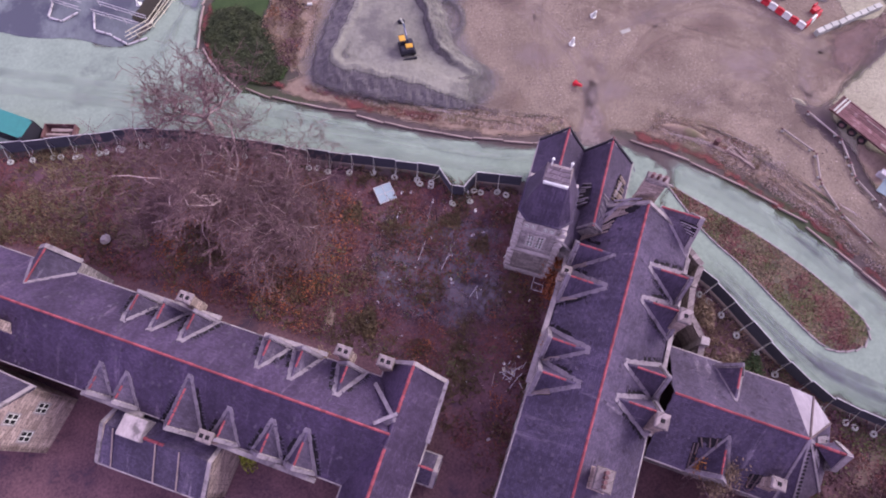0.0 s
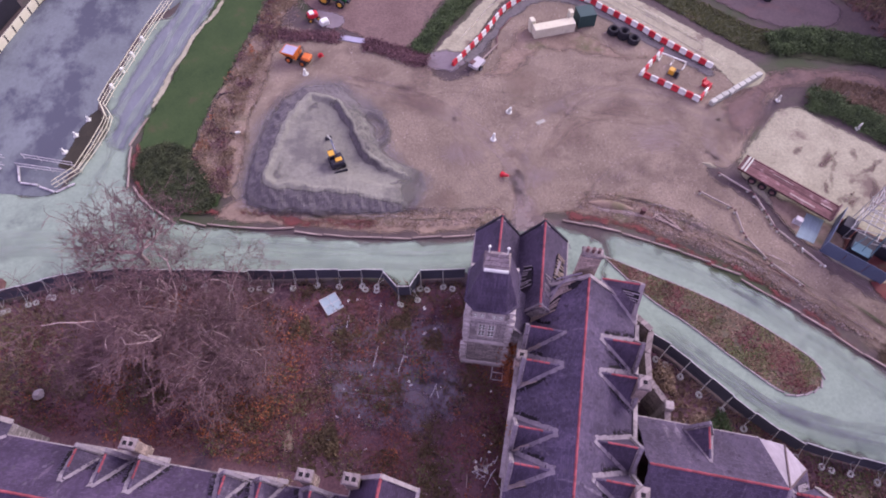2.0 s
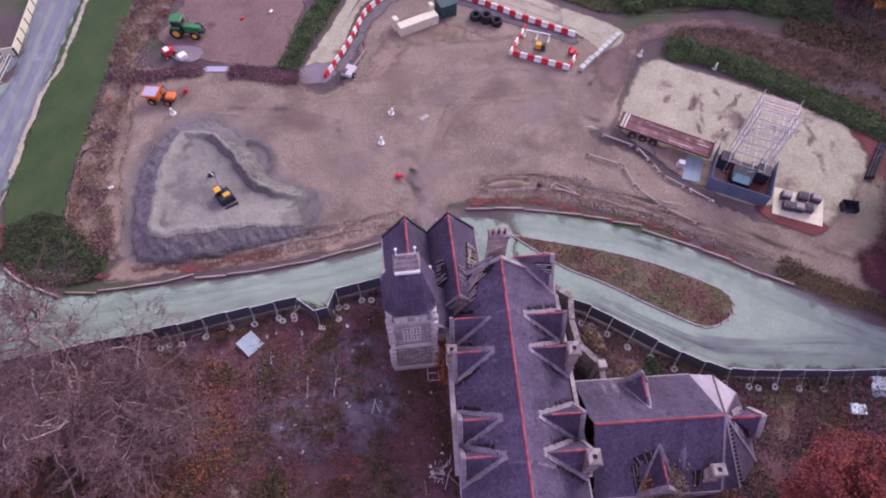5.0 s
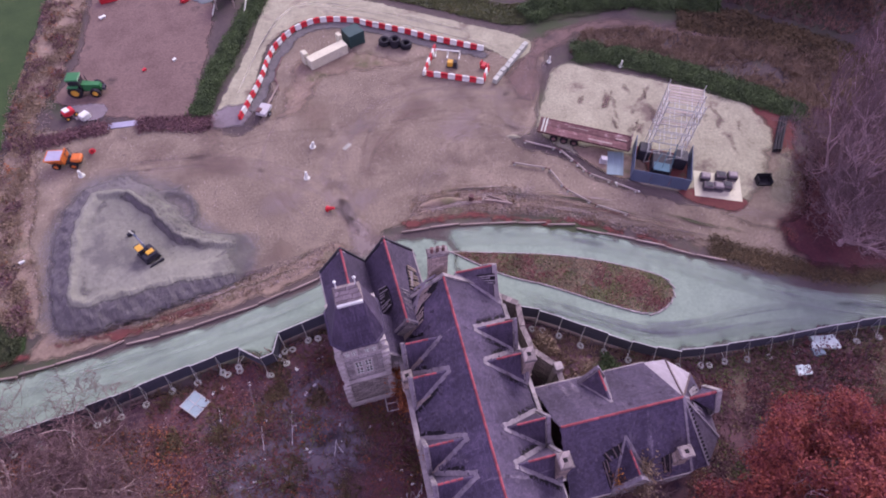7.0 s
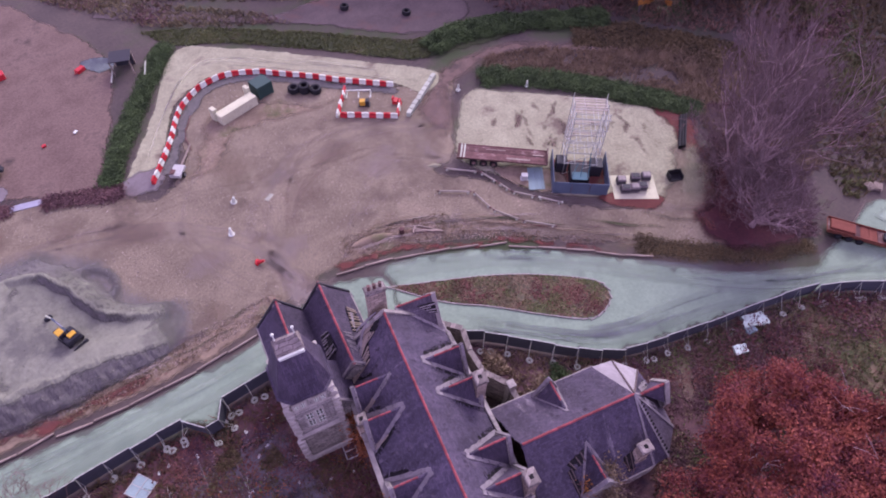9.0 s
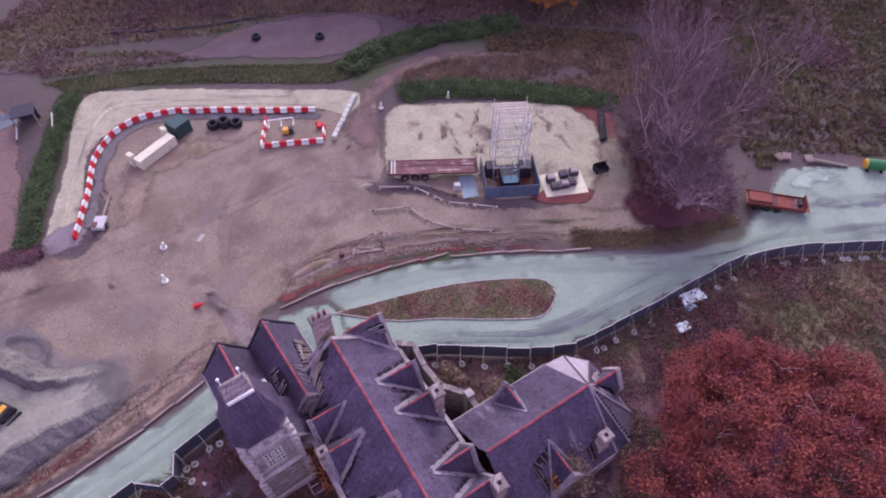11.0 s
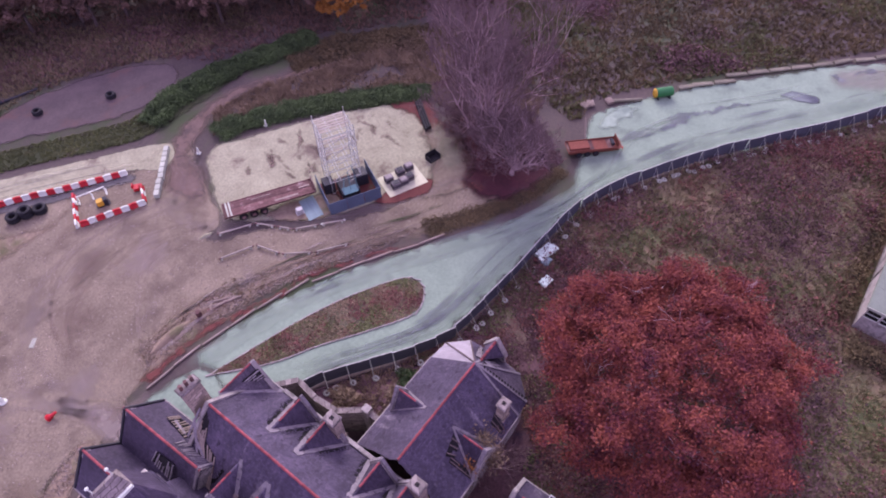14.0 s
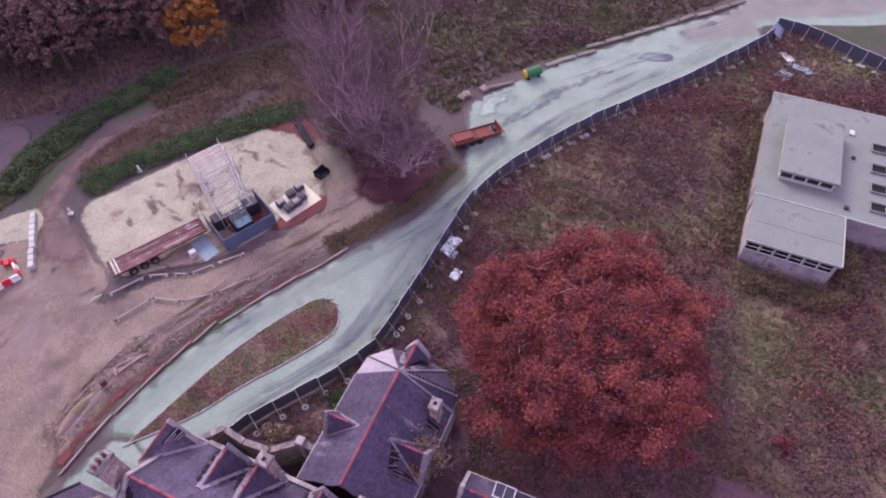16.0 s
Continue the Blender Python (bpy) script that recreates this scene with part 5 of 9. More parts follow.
hoarding([(-48, 35.1), (-39.9, 35.9), (-31.8, 36.5), (-22, 35), (-14.4, 33.4), (-4.4, 31.8), (-0.1, 30.9)], "dark site fence panels with concrete ballast beside the road")
hoarding([(-0.1, 30.8), (1.1, 28.7)], "dark site fence panels set back in a notch")
hoarding([(1.15, 28.6), (2.35, 28.4)], "short dark site fence panel at the back of a notch")
hoarding([(2.4, 28.45), (3.7, 30.0)], "dark site fence panels set back in a notch")
hoarding([(3.8, 30.1), (8.6, 29.4)], "dark site fence panels running up to the tower")
hoarding([(23.6, 20.6), (26.7, 17.6), (31.3, 10.9), (34.2, 7.3), (36.4, 5.6), (42.6, 2.5), (50, -0.7), (56, -3.6), (60, -6.5), (63.5, -10), (71.4, -19.7), (81.2, -34.9), (88.4, -45.1), (93.2, -51.3), (96.6, -53.2)],
         "long dark site fence following the curving road")
hoarding([(97.0, -53.8), (94, -58.4), (85, -67), (76, -76)], "dark site fence behind the flat-roofed building")


def run_of(name, line, length, make, material, label, category, group, z=0.04, jitter=2.4, skip=0.0, seed=3, round_ends=None):
    """Equal pieces laid end to end along a line, each a thing of its own."""
    rng, first = random.Random(seed), None
    for x, y, a in spaced(curve_points(line, 0.4), length):
        if rng.random() < skip:
            continue
        m = pose(x, y, z, 0, 0, a + rng.gauss(0, jitter))
        if first is None:
            first = tagged(part(name, make(), material), label, category, group)
            first.matrix_basis = m
        else:
            copy_thing(first, m)
    return first


def baulk(length, s=0.105):
    def make():
        return boxes((0, -s, 0, length - 0.12, s, 2 * s), bevel=0.04)
    return make


run_of("timber_baulk", [(-28.7, 54.5), (-28.6, 50.2), (-27.6, 47.8)], 3.0, baulk(3.0), M["timber"], "weathered timber baulk laid as a road edge", "timber", "baulks along the road")
run_of("timber_baulk", [(-26.9, 59.4), (-28.4, 56.2), (-28.7, 54.5)], 2.4, baulk(2.4), M["timber"], "weathered timber baulk laid as a road edge", "timber", "baulks along the road")
run_of("timber_baulk", [(-27.3, 47.4), (-25.5, 45), (-23.2, 43.2), (-19, 41.5), (-9.2, 38.7), (-3.3, 36.9), (2.9, 35.6), (7.9, 34.8), (11.5, 34.5)], 3.4, baulk(3.4), M["timber"],
       "weathered timber baulk laid as a road edge", "timber", "baulks along the road")
run_of("timber_baulk", [(21.2, 34.6), (24.6, 33.2), (28.3, 31.1), (33.8, 27.6), (38.8, 23.1), (43.2, 18.1), (47.4, 12.8)], 3.4, baulk(3.4), M["timber"], "weathered timber baulk laid as a road edge", "timber", "baulks along the road")
def pole_row(line):
    """Pale timber poles laid end to end as a track edge, with painted ends on small blocks."""
    for (x0, y0), (x1, y1) in zip(line, line[1:]):
        d = math.dist((x0, y0), (x1, y1))
        k = max(1, round(d / 3.2))
        for i in range(k):
            l = d / k - 0.25
            e = thing("pole_barrier", pose(x0 + (x1 - x0) * i / k, y0 + (y1 - y0) * i / k, 0.05, 0, 0, math.degrees(math.atan2(y1 - y0, x1 - x0))), "pale timber pole lying as a track edge", "pole", "poles along the track")
            part("pole", tube(bmesh.new(), (0.3, 0, 0.3), (l - 0.2, 0, 0.3), 0.11, 0.09, 8), M["pole"], e)
            for a, b in ((0.05, 0.3), (l - 0.2, l)):
                part("pole_end", tube(bmesh.new(), (a, 0, 0.3), (b, 0, 0.3), 0.12, 0.12, 8), M["rust"] if i % 2 == 0 else M["white"], e)
            for a in (0.35, l - 0.45):
                part("block", boxes((a - 0.12, -0.2, 0, a + 0.12, 0.2, 0.18), bevel=0.02), M["concrete"], e)


pole_row([(41.5, 37.7), (44.4, 34.0), (44.7, 31.1), (44.8, 29.0), (48.1, 23.1)])
pole_row([(38.1, 35.6), (41.3, 32.3), (40.9, 28.7), (42.2, 25.0), (44.7, 21.3)])
run_of("kerb_stone", ISLAND + ISLAND[:1], 0.95, lambda: boxes((0, -0.08, 0, 0.92, 0.08, 0.15), bevel=0.02), M["dressed"], "weathered concrete kerb stone round the island", "kerb", "kerb stones", jitter=1)
for line in ([(85.9, -15.4), (87.0, -17.2)], [(87.2, -17.3), (89.0, -21.2)], [(91.0, -22.2), (93.8, -28.2), (98.6, -38.2), (104, -49)]):
    run_of("log", line, 3.6, lambda: tube(tube(bmesh.new(), (0, 0, 0.25), (3.4, 0, 0.22), 0.24, 0.2, 8), (0.2, 0.42, 0.2), (3.3, 0.4, 0.2), 0.19, 0.17, 8), M["log"], "pair of pale felled logs beside the road", "log", "logs by the road", jitter=2)
run_of("log", [(80.3, -6.2), (82.2, -10.6)], 4.8, lambda: tube(bmesh.new(), (0, 0, 0.28), (4.4, 0, 0.25), 0.27, 0.22, 8), M["log"], "brown felled log beside the road", "log", "logs by the road")


def barrier_block():
    """A moulded plastic traffic barrier with feet, waist and top lugs."""
    bm = bmesh.new()
    ring = lambda x, k=1: [(x, -0.22, 0), (x, 0.22, 0), (x, 0.22, 0.18), (x, 0.13, 0.35), (x, 0.12, 0.75), (x, -0.12, 0.75), (x, -0.13, 0.35), (x, -0.22, 0.18)]
    solid(bm, ring(0.02), ring(0.96))
    for x in (0.2, 0.7):
        box(bm, x - 0.08, -0.25, 0.0, x + 0.08, 0.25, 0.1)
    box(bm, 0.3, -0.07, 0.74, 0.68, 0.07, 0.82)
    bmesh.ops.recalc_face_normals(bm, faces=bm.faces)
    return bm


BARRIERS = {}
for line in ([(13.4, 61.4), (18.5, 66.3), (22.3, 70.6), (25.1, 72.5), (28.1, 73.6), (31.7, 73.2), (35.3, 70.8), (37.2, 68.5), (40.7, 64.1), (42.7, 61.2), (45.1, 58.1), (47.6, 54.9)],
             [(42.4, 58.9), (38.4, 55.5)], [(38.3, 54.9), (43.5, 49.6)], [(44.0, 49.4), (45.6, 50.8)]):
    for i, (x, y, a) in enumerate(spaced(curve_points(line, 0.4), 1.0)):
        k = "red" if i % 2 == 0 else "white"
        m = pose(x, y, 0.09, 0, 0, a + random.gauss(0, 2.5))
        if k not in BARRIERS:
            BARRIERS[k] = tagged(part("traffic_barrier", barrier_block(), M[k]), k + " plastic traffic barrier linked in a row", "barrier", "red and white barriers")
            BARRIERS[k].matrix_basis = m
        else:
            copy_thing(BARRIERS[k], m)
run_of("concrete_block", [(53.6, 52.0), (45.7, 48.6)], 1.05, lambda: boxes((0, -0.33, 0, 0.98, 0.33, 0.75), bevel=0.05), M["concrete"], "pale cast concrete block in a row", "block", "concrete blocks", z=0.06)


# ---- small loose things of the yard ----
def loose(name, bm, material, m, label, category, group=""):
    o = part(name, bm, material)
    o.matrix_basis = m
    return tagged(o, label, category, group)


def bollard():
    bm = bmesh.new()
    tube(bm, (0, 0, 0), (0, 0, 0.12), 0.42, 0.4, 8)
    tube(bm, (0, 0, 0.12), (0, 0, 1.05), 0.26, 0.14, 8)
    return bm


loose("site_bollard", bollard(), M["white"], pose(19.0, 52.0, 0.03, 12, 6, 0), "white plastic site bollard standing in the yard", "bollard", "bollards")
loose("site_bollard", bollard(), M["white"], pose(16.0, 47.9, 0.03, -6, 5, 0), "white plastic site bollard standing in the yard", "bollard", "bollards")
loose("site_bollard", bollard(), M["red"], pose(15.8, 42.3, 0.15, 60, 0, 40), "red plastic bollard tipped on its side", "bollard", "bollards")
loose("site_bollard", bollard(), M["red"], pose(-4.1, 66.7, 0.1, 35, 0, 20), "red plastic bollard leaning near the dumper", "bollard", "bollards")
loose("site_bollard", bollard(), M["white"], pose(-6.4, 63.6, 0.05, 8, 0, 0), "white plastic bollard near the dumper", "bollard", "bollards")
loose("board_scrap", boxes((-0.6, -0.25, 0, 0.6, 0.25, 0.05)), M["concrete"], pose(22.6, 49.6, 0.04, 0, 0, 20), "pale scrap board lying on gravel", "board")

def ring_points(pts, cuts):
    """A smooth closed line with as many cuts between every two points."""
    n, out = len(pts), []
    for i in range(n):
        p = [Vector(pts[(i + k) % n]) for k in (-1, 0, 1, 2)]
        for c in range(cuts):
            u = c / cuts
            q = 0.5 * ((2 * p[1]) + (p[2] - p[0]) * u + (2 * p[0] - 5 * p[1] + 4 * p[2] - p[3]) * u * u + (3 * p[1] - p[0] - 3 * p[2] + p[3]) * u ** 3)
            out.append((q.x, q.y))
    return out


# spoil platform: a flattened tip of quarry spoil with a crest, steep banks and a sharp ridge on one side
def platform():
    # crest line: x, y, height, how far the floor inside lies below it, dark bank outside
    crest = [(-5.8, 58, 1.9, 0.35, 1), (-7.7, 56.1, 2.0, 0.35, 1), (-9.2, 53.7, 2.0, 0.3, 1), (-10.7, 49.7, 2.0, 0.3, 1), (-11.9, 46.7, 2.05, 0.4, 1), (-12, 45.4, 2.1, 0.45, 1), (-11.3, 44.5, 2.0, 0.45, 1),
             (-9.6, 44.3, 1.9, 0.3, 1), (-7.5, 43.6, 1.8, 0.25, 1), (-2.3, 42.2, 1.5, 0.15, 1), (1.7, 40.6, 0.9, 0.05, 1), (3.6, 39.9, 0.35, 0.0, 1), (5.7, 42.1, 0.06, 0.0, 0), (5.2, 43.6, 0.45, 0.3, 0),
             (2.2, 45.3, 1.2, 0.75, 0), (0.4, 46.9, 1.6, 0.9, 0), (-0.6, 49.4, 1.9, 1.0, 0), (-1.0, 52, 2.1, 1.0, 0), (-1.6, 53.7, 2.2, 1.0, 0), (-2.6, 56.3, 2.1, 0.9, 1), (-3.7, 56.9, 2.0, 0.6, 1)]
    toe = [(-15.0, 43.4), (-11.8, 41.5), (-5.2, 39.9), (3.2, 38.9), (6.8, 41.5), (6.6, 43.4), (5.7, 45.3), (3.1, 47.3), (2.2, 50), (1.4, 54.1), (0.4, 57), (-0.6, 58.8), (-1.4, 60.8), (-6.1, 61.5), (-7.8, 61), (-10.2, 59.3),
           (-12.5, 55.6), (-14.2, 50.6), (-14.9, 47.5)]
    arc = np.array(curve_points([(-0.2, 54.6), (1.2, 54.9), (2.7, 53.6), (3.1, 51.2), (2.2, 49.6)], 0.25))
    rim, data = [], []
    n = len(crest)
    for i in range(n):
        p, q = crest[i], crest[(i + 1) % n]
        for c in range(8):
            u = c / 8
            rim.append((p[0] + (q[0] - p[0]) * u, p[1] + (q[1] - p[1]) * u))
            data.append([p[k] + (q[k] - p[k]) * u for k in (2, 3, 4)])
    rim, data = np.array(rim), np.array(data)
    foot = np.array(curve_points(toe, 0.4, True))
    step = 0.24
    nx, ny = int(27 / step), int(26 / step)
    g = np.stack(np.meshgrid(-17 + np.arange(nx) * step, 37 + np.arange(ny) * step), -1).reshape(-1, 2)
    wob = np.array([[noise.noise(Vector((x * 0.7, y * 0.7, 3))) * 0.35 + noise.noise(Vector((x * 2, y * 2, 8))) * 0.12, noise.noise(Vector((x * 0.7, y * 0.7, 13))) * 0.35 + noise.noise(Vector((x * 2, y * 2, 18))) * 0.12] for x, y in g])
    p = g + wob
    dist = ((p[:, None, :] - rim[None]) ** 2).sum(2)
    w = 1 / (dist + 0.05) ** 2
    zc, dip, dark = ((w[:, :, None] * data[None]).sum(1) / w.sum(1)[:, None]).T
    d_rim, d_toe = np.sqrt(dist.min(1)), nearest(p, foot)
    on_top, in_toe = inside_all(p, rim), inside_all(p, foot)
    f = np.where(on_top, 1, np.where(in_toe, d_toe / (d_toe + d_rim + 1e-6), 0))
    fall = np.minimum(1, d_rim / 0.75)
    z = np.where(on_top, zc - dip * fall * fall * (3 - 2 * fall), zc * f)
    z += np.where(in_toe, 0.5 * np.exp(-(nearest(p, arc) / 0.6) ** 2) * np.minimum(1, (1 - z / 2.4)), 0.5 * np.exp(-(nearest(p, arc) / 0.6) ** 2))
    rough = np.array([noise.noise(Vector((x * 1.3, y * 1.3, 5))) * 0.5 + noise.noise(Vector((x * 3.1, y * 3.1, 6))) * 0.3 for x, y in g])
    gully = np.array([noise.noise(Vector((x * 2.0 + y * 0.7, y * 0.3, 7))) for x, y in g])
    bank = 4 * f * (1 - f)
    z += rough * np.where(on_top, 0.07, 0.05 + 0.22 * bank) + gully * 0.13 * bank
    z = np.where(in_toe | (z > 0.08), np.maximum(z, 0.0), -0.1)
    e = thing("spoil_platform", pose(0, 0, 0.05), "flattened platform of grey quarry spoil with steep sides", "spoil heap")
    quads = [(j * nx + i, j * nx + i + 1, (j + 1) * nx + i + 1, (j + 1) * nx + i) for j in range(ny - 1) for i in range(nx - 1)]
    quads = [q for q in quads if max(z[k] for k in q) > 0.0]
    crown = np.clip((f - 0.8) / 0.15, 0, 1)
    # inner wall of the ridge keeps the darker spoil: wetness and shade put into colour
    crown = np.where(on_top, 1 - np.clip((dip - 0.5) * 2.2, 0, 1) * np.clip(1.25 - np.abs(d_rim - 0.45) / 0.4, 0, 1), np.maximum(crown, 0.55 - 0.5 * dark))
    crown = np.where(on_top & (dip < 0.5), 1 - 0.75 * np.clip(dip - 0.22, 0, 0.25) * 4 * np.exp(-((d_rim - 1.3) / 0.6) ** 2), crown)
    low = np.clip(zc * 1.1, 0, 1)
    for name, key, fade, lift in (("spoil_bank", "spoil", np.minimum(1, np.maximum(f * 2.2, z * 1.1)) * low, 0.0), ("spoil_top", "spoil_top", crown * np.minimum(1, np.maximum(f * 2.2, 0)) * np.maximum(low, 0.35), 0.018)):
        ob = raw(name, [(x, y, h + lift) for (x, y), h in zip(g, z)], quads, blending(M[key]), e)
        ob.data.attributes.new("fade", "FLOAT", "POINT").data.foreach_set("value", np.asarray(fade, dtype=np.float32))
    nr = np.random.default_rng(4)
    k = nr.choice(np.where(in_toe)[0], 900)
    triangles("loose_stone", leaves(nr, np.repeat(np.stack([g[k, 0] + nr.uniform(-0.1, 0.1, 900), g[k, 1], z[k] + 0.03], 1), 3, 0), 0.075, 1.0), M["spoil_top"], e, "stuff")
    return lambda x, y: float(z[((g - (x, y)) ** 2).sum(1).argmin()]) + 0.05


sheet("spoil_dust", [(-16.4, 43.2), (-12, 40.6), (-5, 39), (4, 38.2), (8, 41), (8, 44), (5, 47.4), (4.4, 51), (4.2, 55), (2, 58.6), (-1, 62.2), (-7, 63), (-11.4, 60.4), (-14, 56), (-15.8, 50)], 0.04, M["dust"], "grey spoil dust spread over the gravel", fade=2.4, rough=0.4, step=0.6, strength=0.5)
spoil_height = platform()


def mound(name, line, width, height, material, label, category="mound", seed=1, step=0.8):
    """A long uneven bank along a line."""
    pts = curve_points(line, step)
    bm = bmesh.new()
    rows = []
    for i, (x, y) in enumerate(pts):
        a, b = pts[max(i - 1, 0)], pts[min(i + 1, len(pts) - 1)]
        d = Vector((b[0] - a[0], b[1] - a[1])).normalized()
        end = min(1, i / 3 + 0.15, (len(pts) - 1 - i) / 3 + 0.15)
        row = []
        for k in range(7):
            u = k / 6 * 2 - 1
            h = height * end * max(0, math.cos(u * 1.57)) ** 0.8
            q = Vector((x - d.y * u * width * end / 2, y + d.x * u * width * end / 2, seed))
            nz = noise.noise(q * 0.9) * 0.35 + noise.noise(q * 2.2) * 0.15
            row.append(bm.verts.new((q.x, q.y, max(-0.02, h * (1 + nz)) + (0 if abs(u) < 1 else -0.02))))
        rows.append(row)
    for p, q in zip(rows, rows[1:]):
        for k in range(6):
            bm.faces.new((p[k], p[k + 1], q[k + 1], q[k]))
    for f in bm.faces:
        f.normal_update()
        if f.normal.z < 0:
            f.normal_flip()
    return tagged(part(name, bm, material, smooth=True), label, category)


mound("earth_mound", [(24.5, 36.6), (27.5, 35.6), (30, 34.4)], 1.6, 0.5, M["verge"], "low heap of brown earth and brash")
mound("rubble_mound", [(40.4, 39.6), (41.8, 38.6)], 1.6, 0.7, M["pale_gravel"], "small heap of pale stone at the track")
for k, (x, y, a, l) in enumerate(((32.6, 32.4, -52, 2.6), (32.9, 32.0, -40, 2.8), (33.3, 32.2, -58, 2.4), (33.5, 31.4, -48, 2.2), (31.9, 33.2, 30, 0.9))):
    loose("timber_post", tube(bmesh.new(), (-l / 2, 0, 0.14), (l / 2, 0, 0.14), 0.13, 0.11, 7), M["timber"], pose(x, y, 0.07, 0, 0, a), "loose pale timber post in a small pile", "post", "timber pile")
loose("oil_drum", tube(bmesh.new(), (0, 0, 0), (0, 0, 0.85), 0.3, 0.3, 10), M["rust"], pose(30.6, 33.9, 0.05), "rusty steel drum on the verge", "drum")


# ---- machines ----
def excavator(m):
    e = thing("excavator", m, "small yellow and grey tracked excavator with arm out", "excavator")
    for y in (-0.85, 0.85):
        bm = bmesh.new()
        solid(bm, [(-1.25, y - 0.22, 0.25), (-1.0, y - 0.22, 0), (1.0, y - 0.22, 0), (1.25, y - 0.22, 0.25), (1.1, y - 0.22, 0.6), (-1.1, y - 0.22, 0.6)],
              [(-1.25, y + 0.22, 0.25), (-1.0, y + 0.22, 0), (1.0, y + 0.22, 0), (1.25, y + 0.22, 0.25), (1.1, y + 0.22, 0.6), (-1.1, y + 0.22, 0.6)])
        bmesh.ops.recalc_face_normals(bm, faces=bm.faces)
        part("track", bm, M["black"], e)
    part("undercarriage", boxes((-0.7, -0.65, 0.3, 0.7, 0.65, 0.75)), M["dark"], e)
    part("body", boxes((-1.45, -0.95, 0.75, 0.7, 0.95, 1.35), bevel=0.09), M["dark"], e)
    part("counterweight", boxes((-1.5, -0.9, 1.36, -0.45, 0.9, 1.75), bevel=0.09), M["dark"], e)
    part("engine_cover", boxes((-1.2, -0.7, 1.76, -0.5, 0.3, 1.95), bevel=0.06), M["yellow"], e)
    part("side_panel", boxes((-0.4, -0.93, 1.36, 0.65, -0.3, 1.5), bevel=0.03), M["dark"], e)
    cab = part("cab", boxes((-0.45, 0.1, 1.35, 0.85, 0.95, 2.45), bevel=0.06), M["glass"], e)
    part("cab_roof", boxes((-0.4, 0.1, 2.45, 0.6, 0.95, 2.58), bevel=0.05), M["yellow"], cab)
    bm = bmesh.new()
    coping(bm, (0.6, -0.25, 1.2), (2.5, -0.25, 2.5), 0.2, 0.3)
    part("boom", bm, M["blue"], e)
    bm = bmesh.new()
    coping(bm, (2.45, -0.25, 2.5), (4.8, -0.25, 0.9), 0.17, 0.22)
    part("arm", bm, M["concrete"], e)
    part("bucket", boxes((4.5, -0.75, 0.1, 5.0, 0.25, 0.7), bevel=0.12), M["dark"], e)
    part("ram", tube(bmesh.new(), (0.9, -0.25, 1.9), (1.8, -0.25, 2.5), 0.07, 0.05, 6), M["steel"], e)
    part("blade", boxes((-1.95, -1.0, 0.05, -1.8, 1.0, 0.5)), M["dark"], e)
    return e


excavator(pose(-3.6, 46.9, spoil_height(-3.6, 46.9) + 0.02, 0, 0, 103) @ Matrix.Scale(0.82, 4))


def tyre_wheel(parent, c, r, w, rim, sides=16):
    t = part("wheel", wheel(bmesh.new(), (0, 0, 0), r, w, sides), M["black"], parent)
    t.matrix_basis = Matrix.Translation(c)
    part("rim", wheel(bmesh.new(), (0, 0, 0), r * 0.55, w + 0.06, 10), rim, t)


def tractor(m):
    e = thing("tractor", m, "green farm tractor with yellow wheel rims", "tractor")
    for y in (-0.85, 0.85):
        tyre_wheel(e, (-0.9, y, 0.9), 0.9, 0.5, M["yellow"])
        tyre_wheel(e, (1.6, y, 0.65), 0.65, 0.4, M["yellow"])
    bm = bmesh.new()
    solid(bm, [(0.1, -0.45, 0.7), (2.4, -0.38, 0.7), (2.4, 0.38, 0.7), (0.1, 0.45, 0.7)], [(0.1, -0.45, 1.75), (2.3, -0.32, 1.5), (2.3, 0.32, 1.5), (0.1, 0.45, 1.75)])
    part("bonnet", bm, M["green"], e)
    part("chassis", boxes((-1.4, -0.4, 0.55, 2.2, 0.4, 0.95)), M["dark"], e)
    cab = part("cab", boxes((-1.35, -0.75, 1.2, 0.1, 0.75, 2.6), bevel=0.08), M["glass"], e)
    part("cab_roof", boxes((-1.5, -0.85, 2.6, 0.2, 0.85, 2.85), bevel=0.09), M["green"], cab)
    for y in (-0.85, 0.85):
        part("mudguard", boxes((-1.6, y - 0.28, 1.65, -0.2, y + 0.28, 1.85), bevel=0.07), M["green"], e)
    part("exhaust", tube(bmesh.new(), (0.6, 0.5, 1.5), (0.6, 0.5, 2.6), 0.06, 0.06, 6), M["dark"], e)
    part("front_weight", boxes((2.4, -0.4, 0.6, 2.8, 0.4, 1.1), bevel=0.06), M["dark"], e)
    part("hitch", boxes((-2.1, -0.4, 0.5, -1.4, 0.4, 0.8)), M["dark"], e)
    return e


tractor(pose(-1.4, 77.6, 0.05, 0, 0, -30))


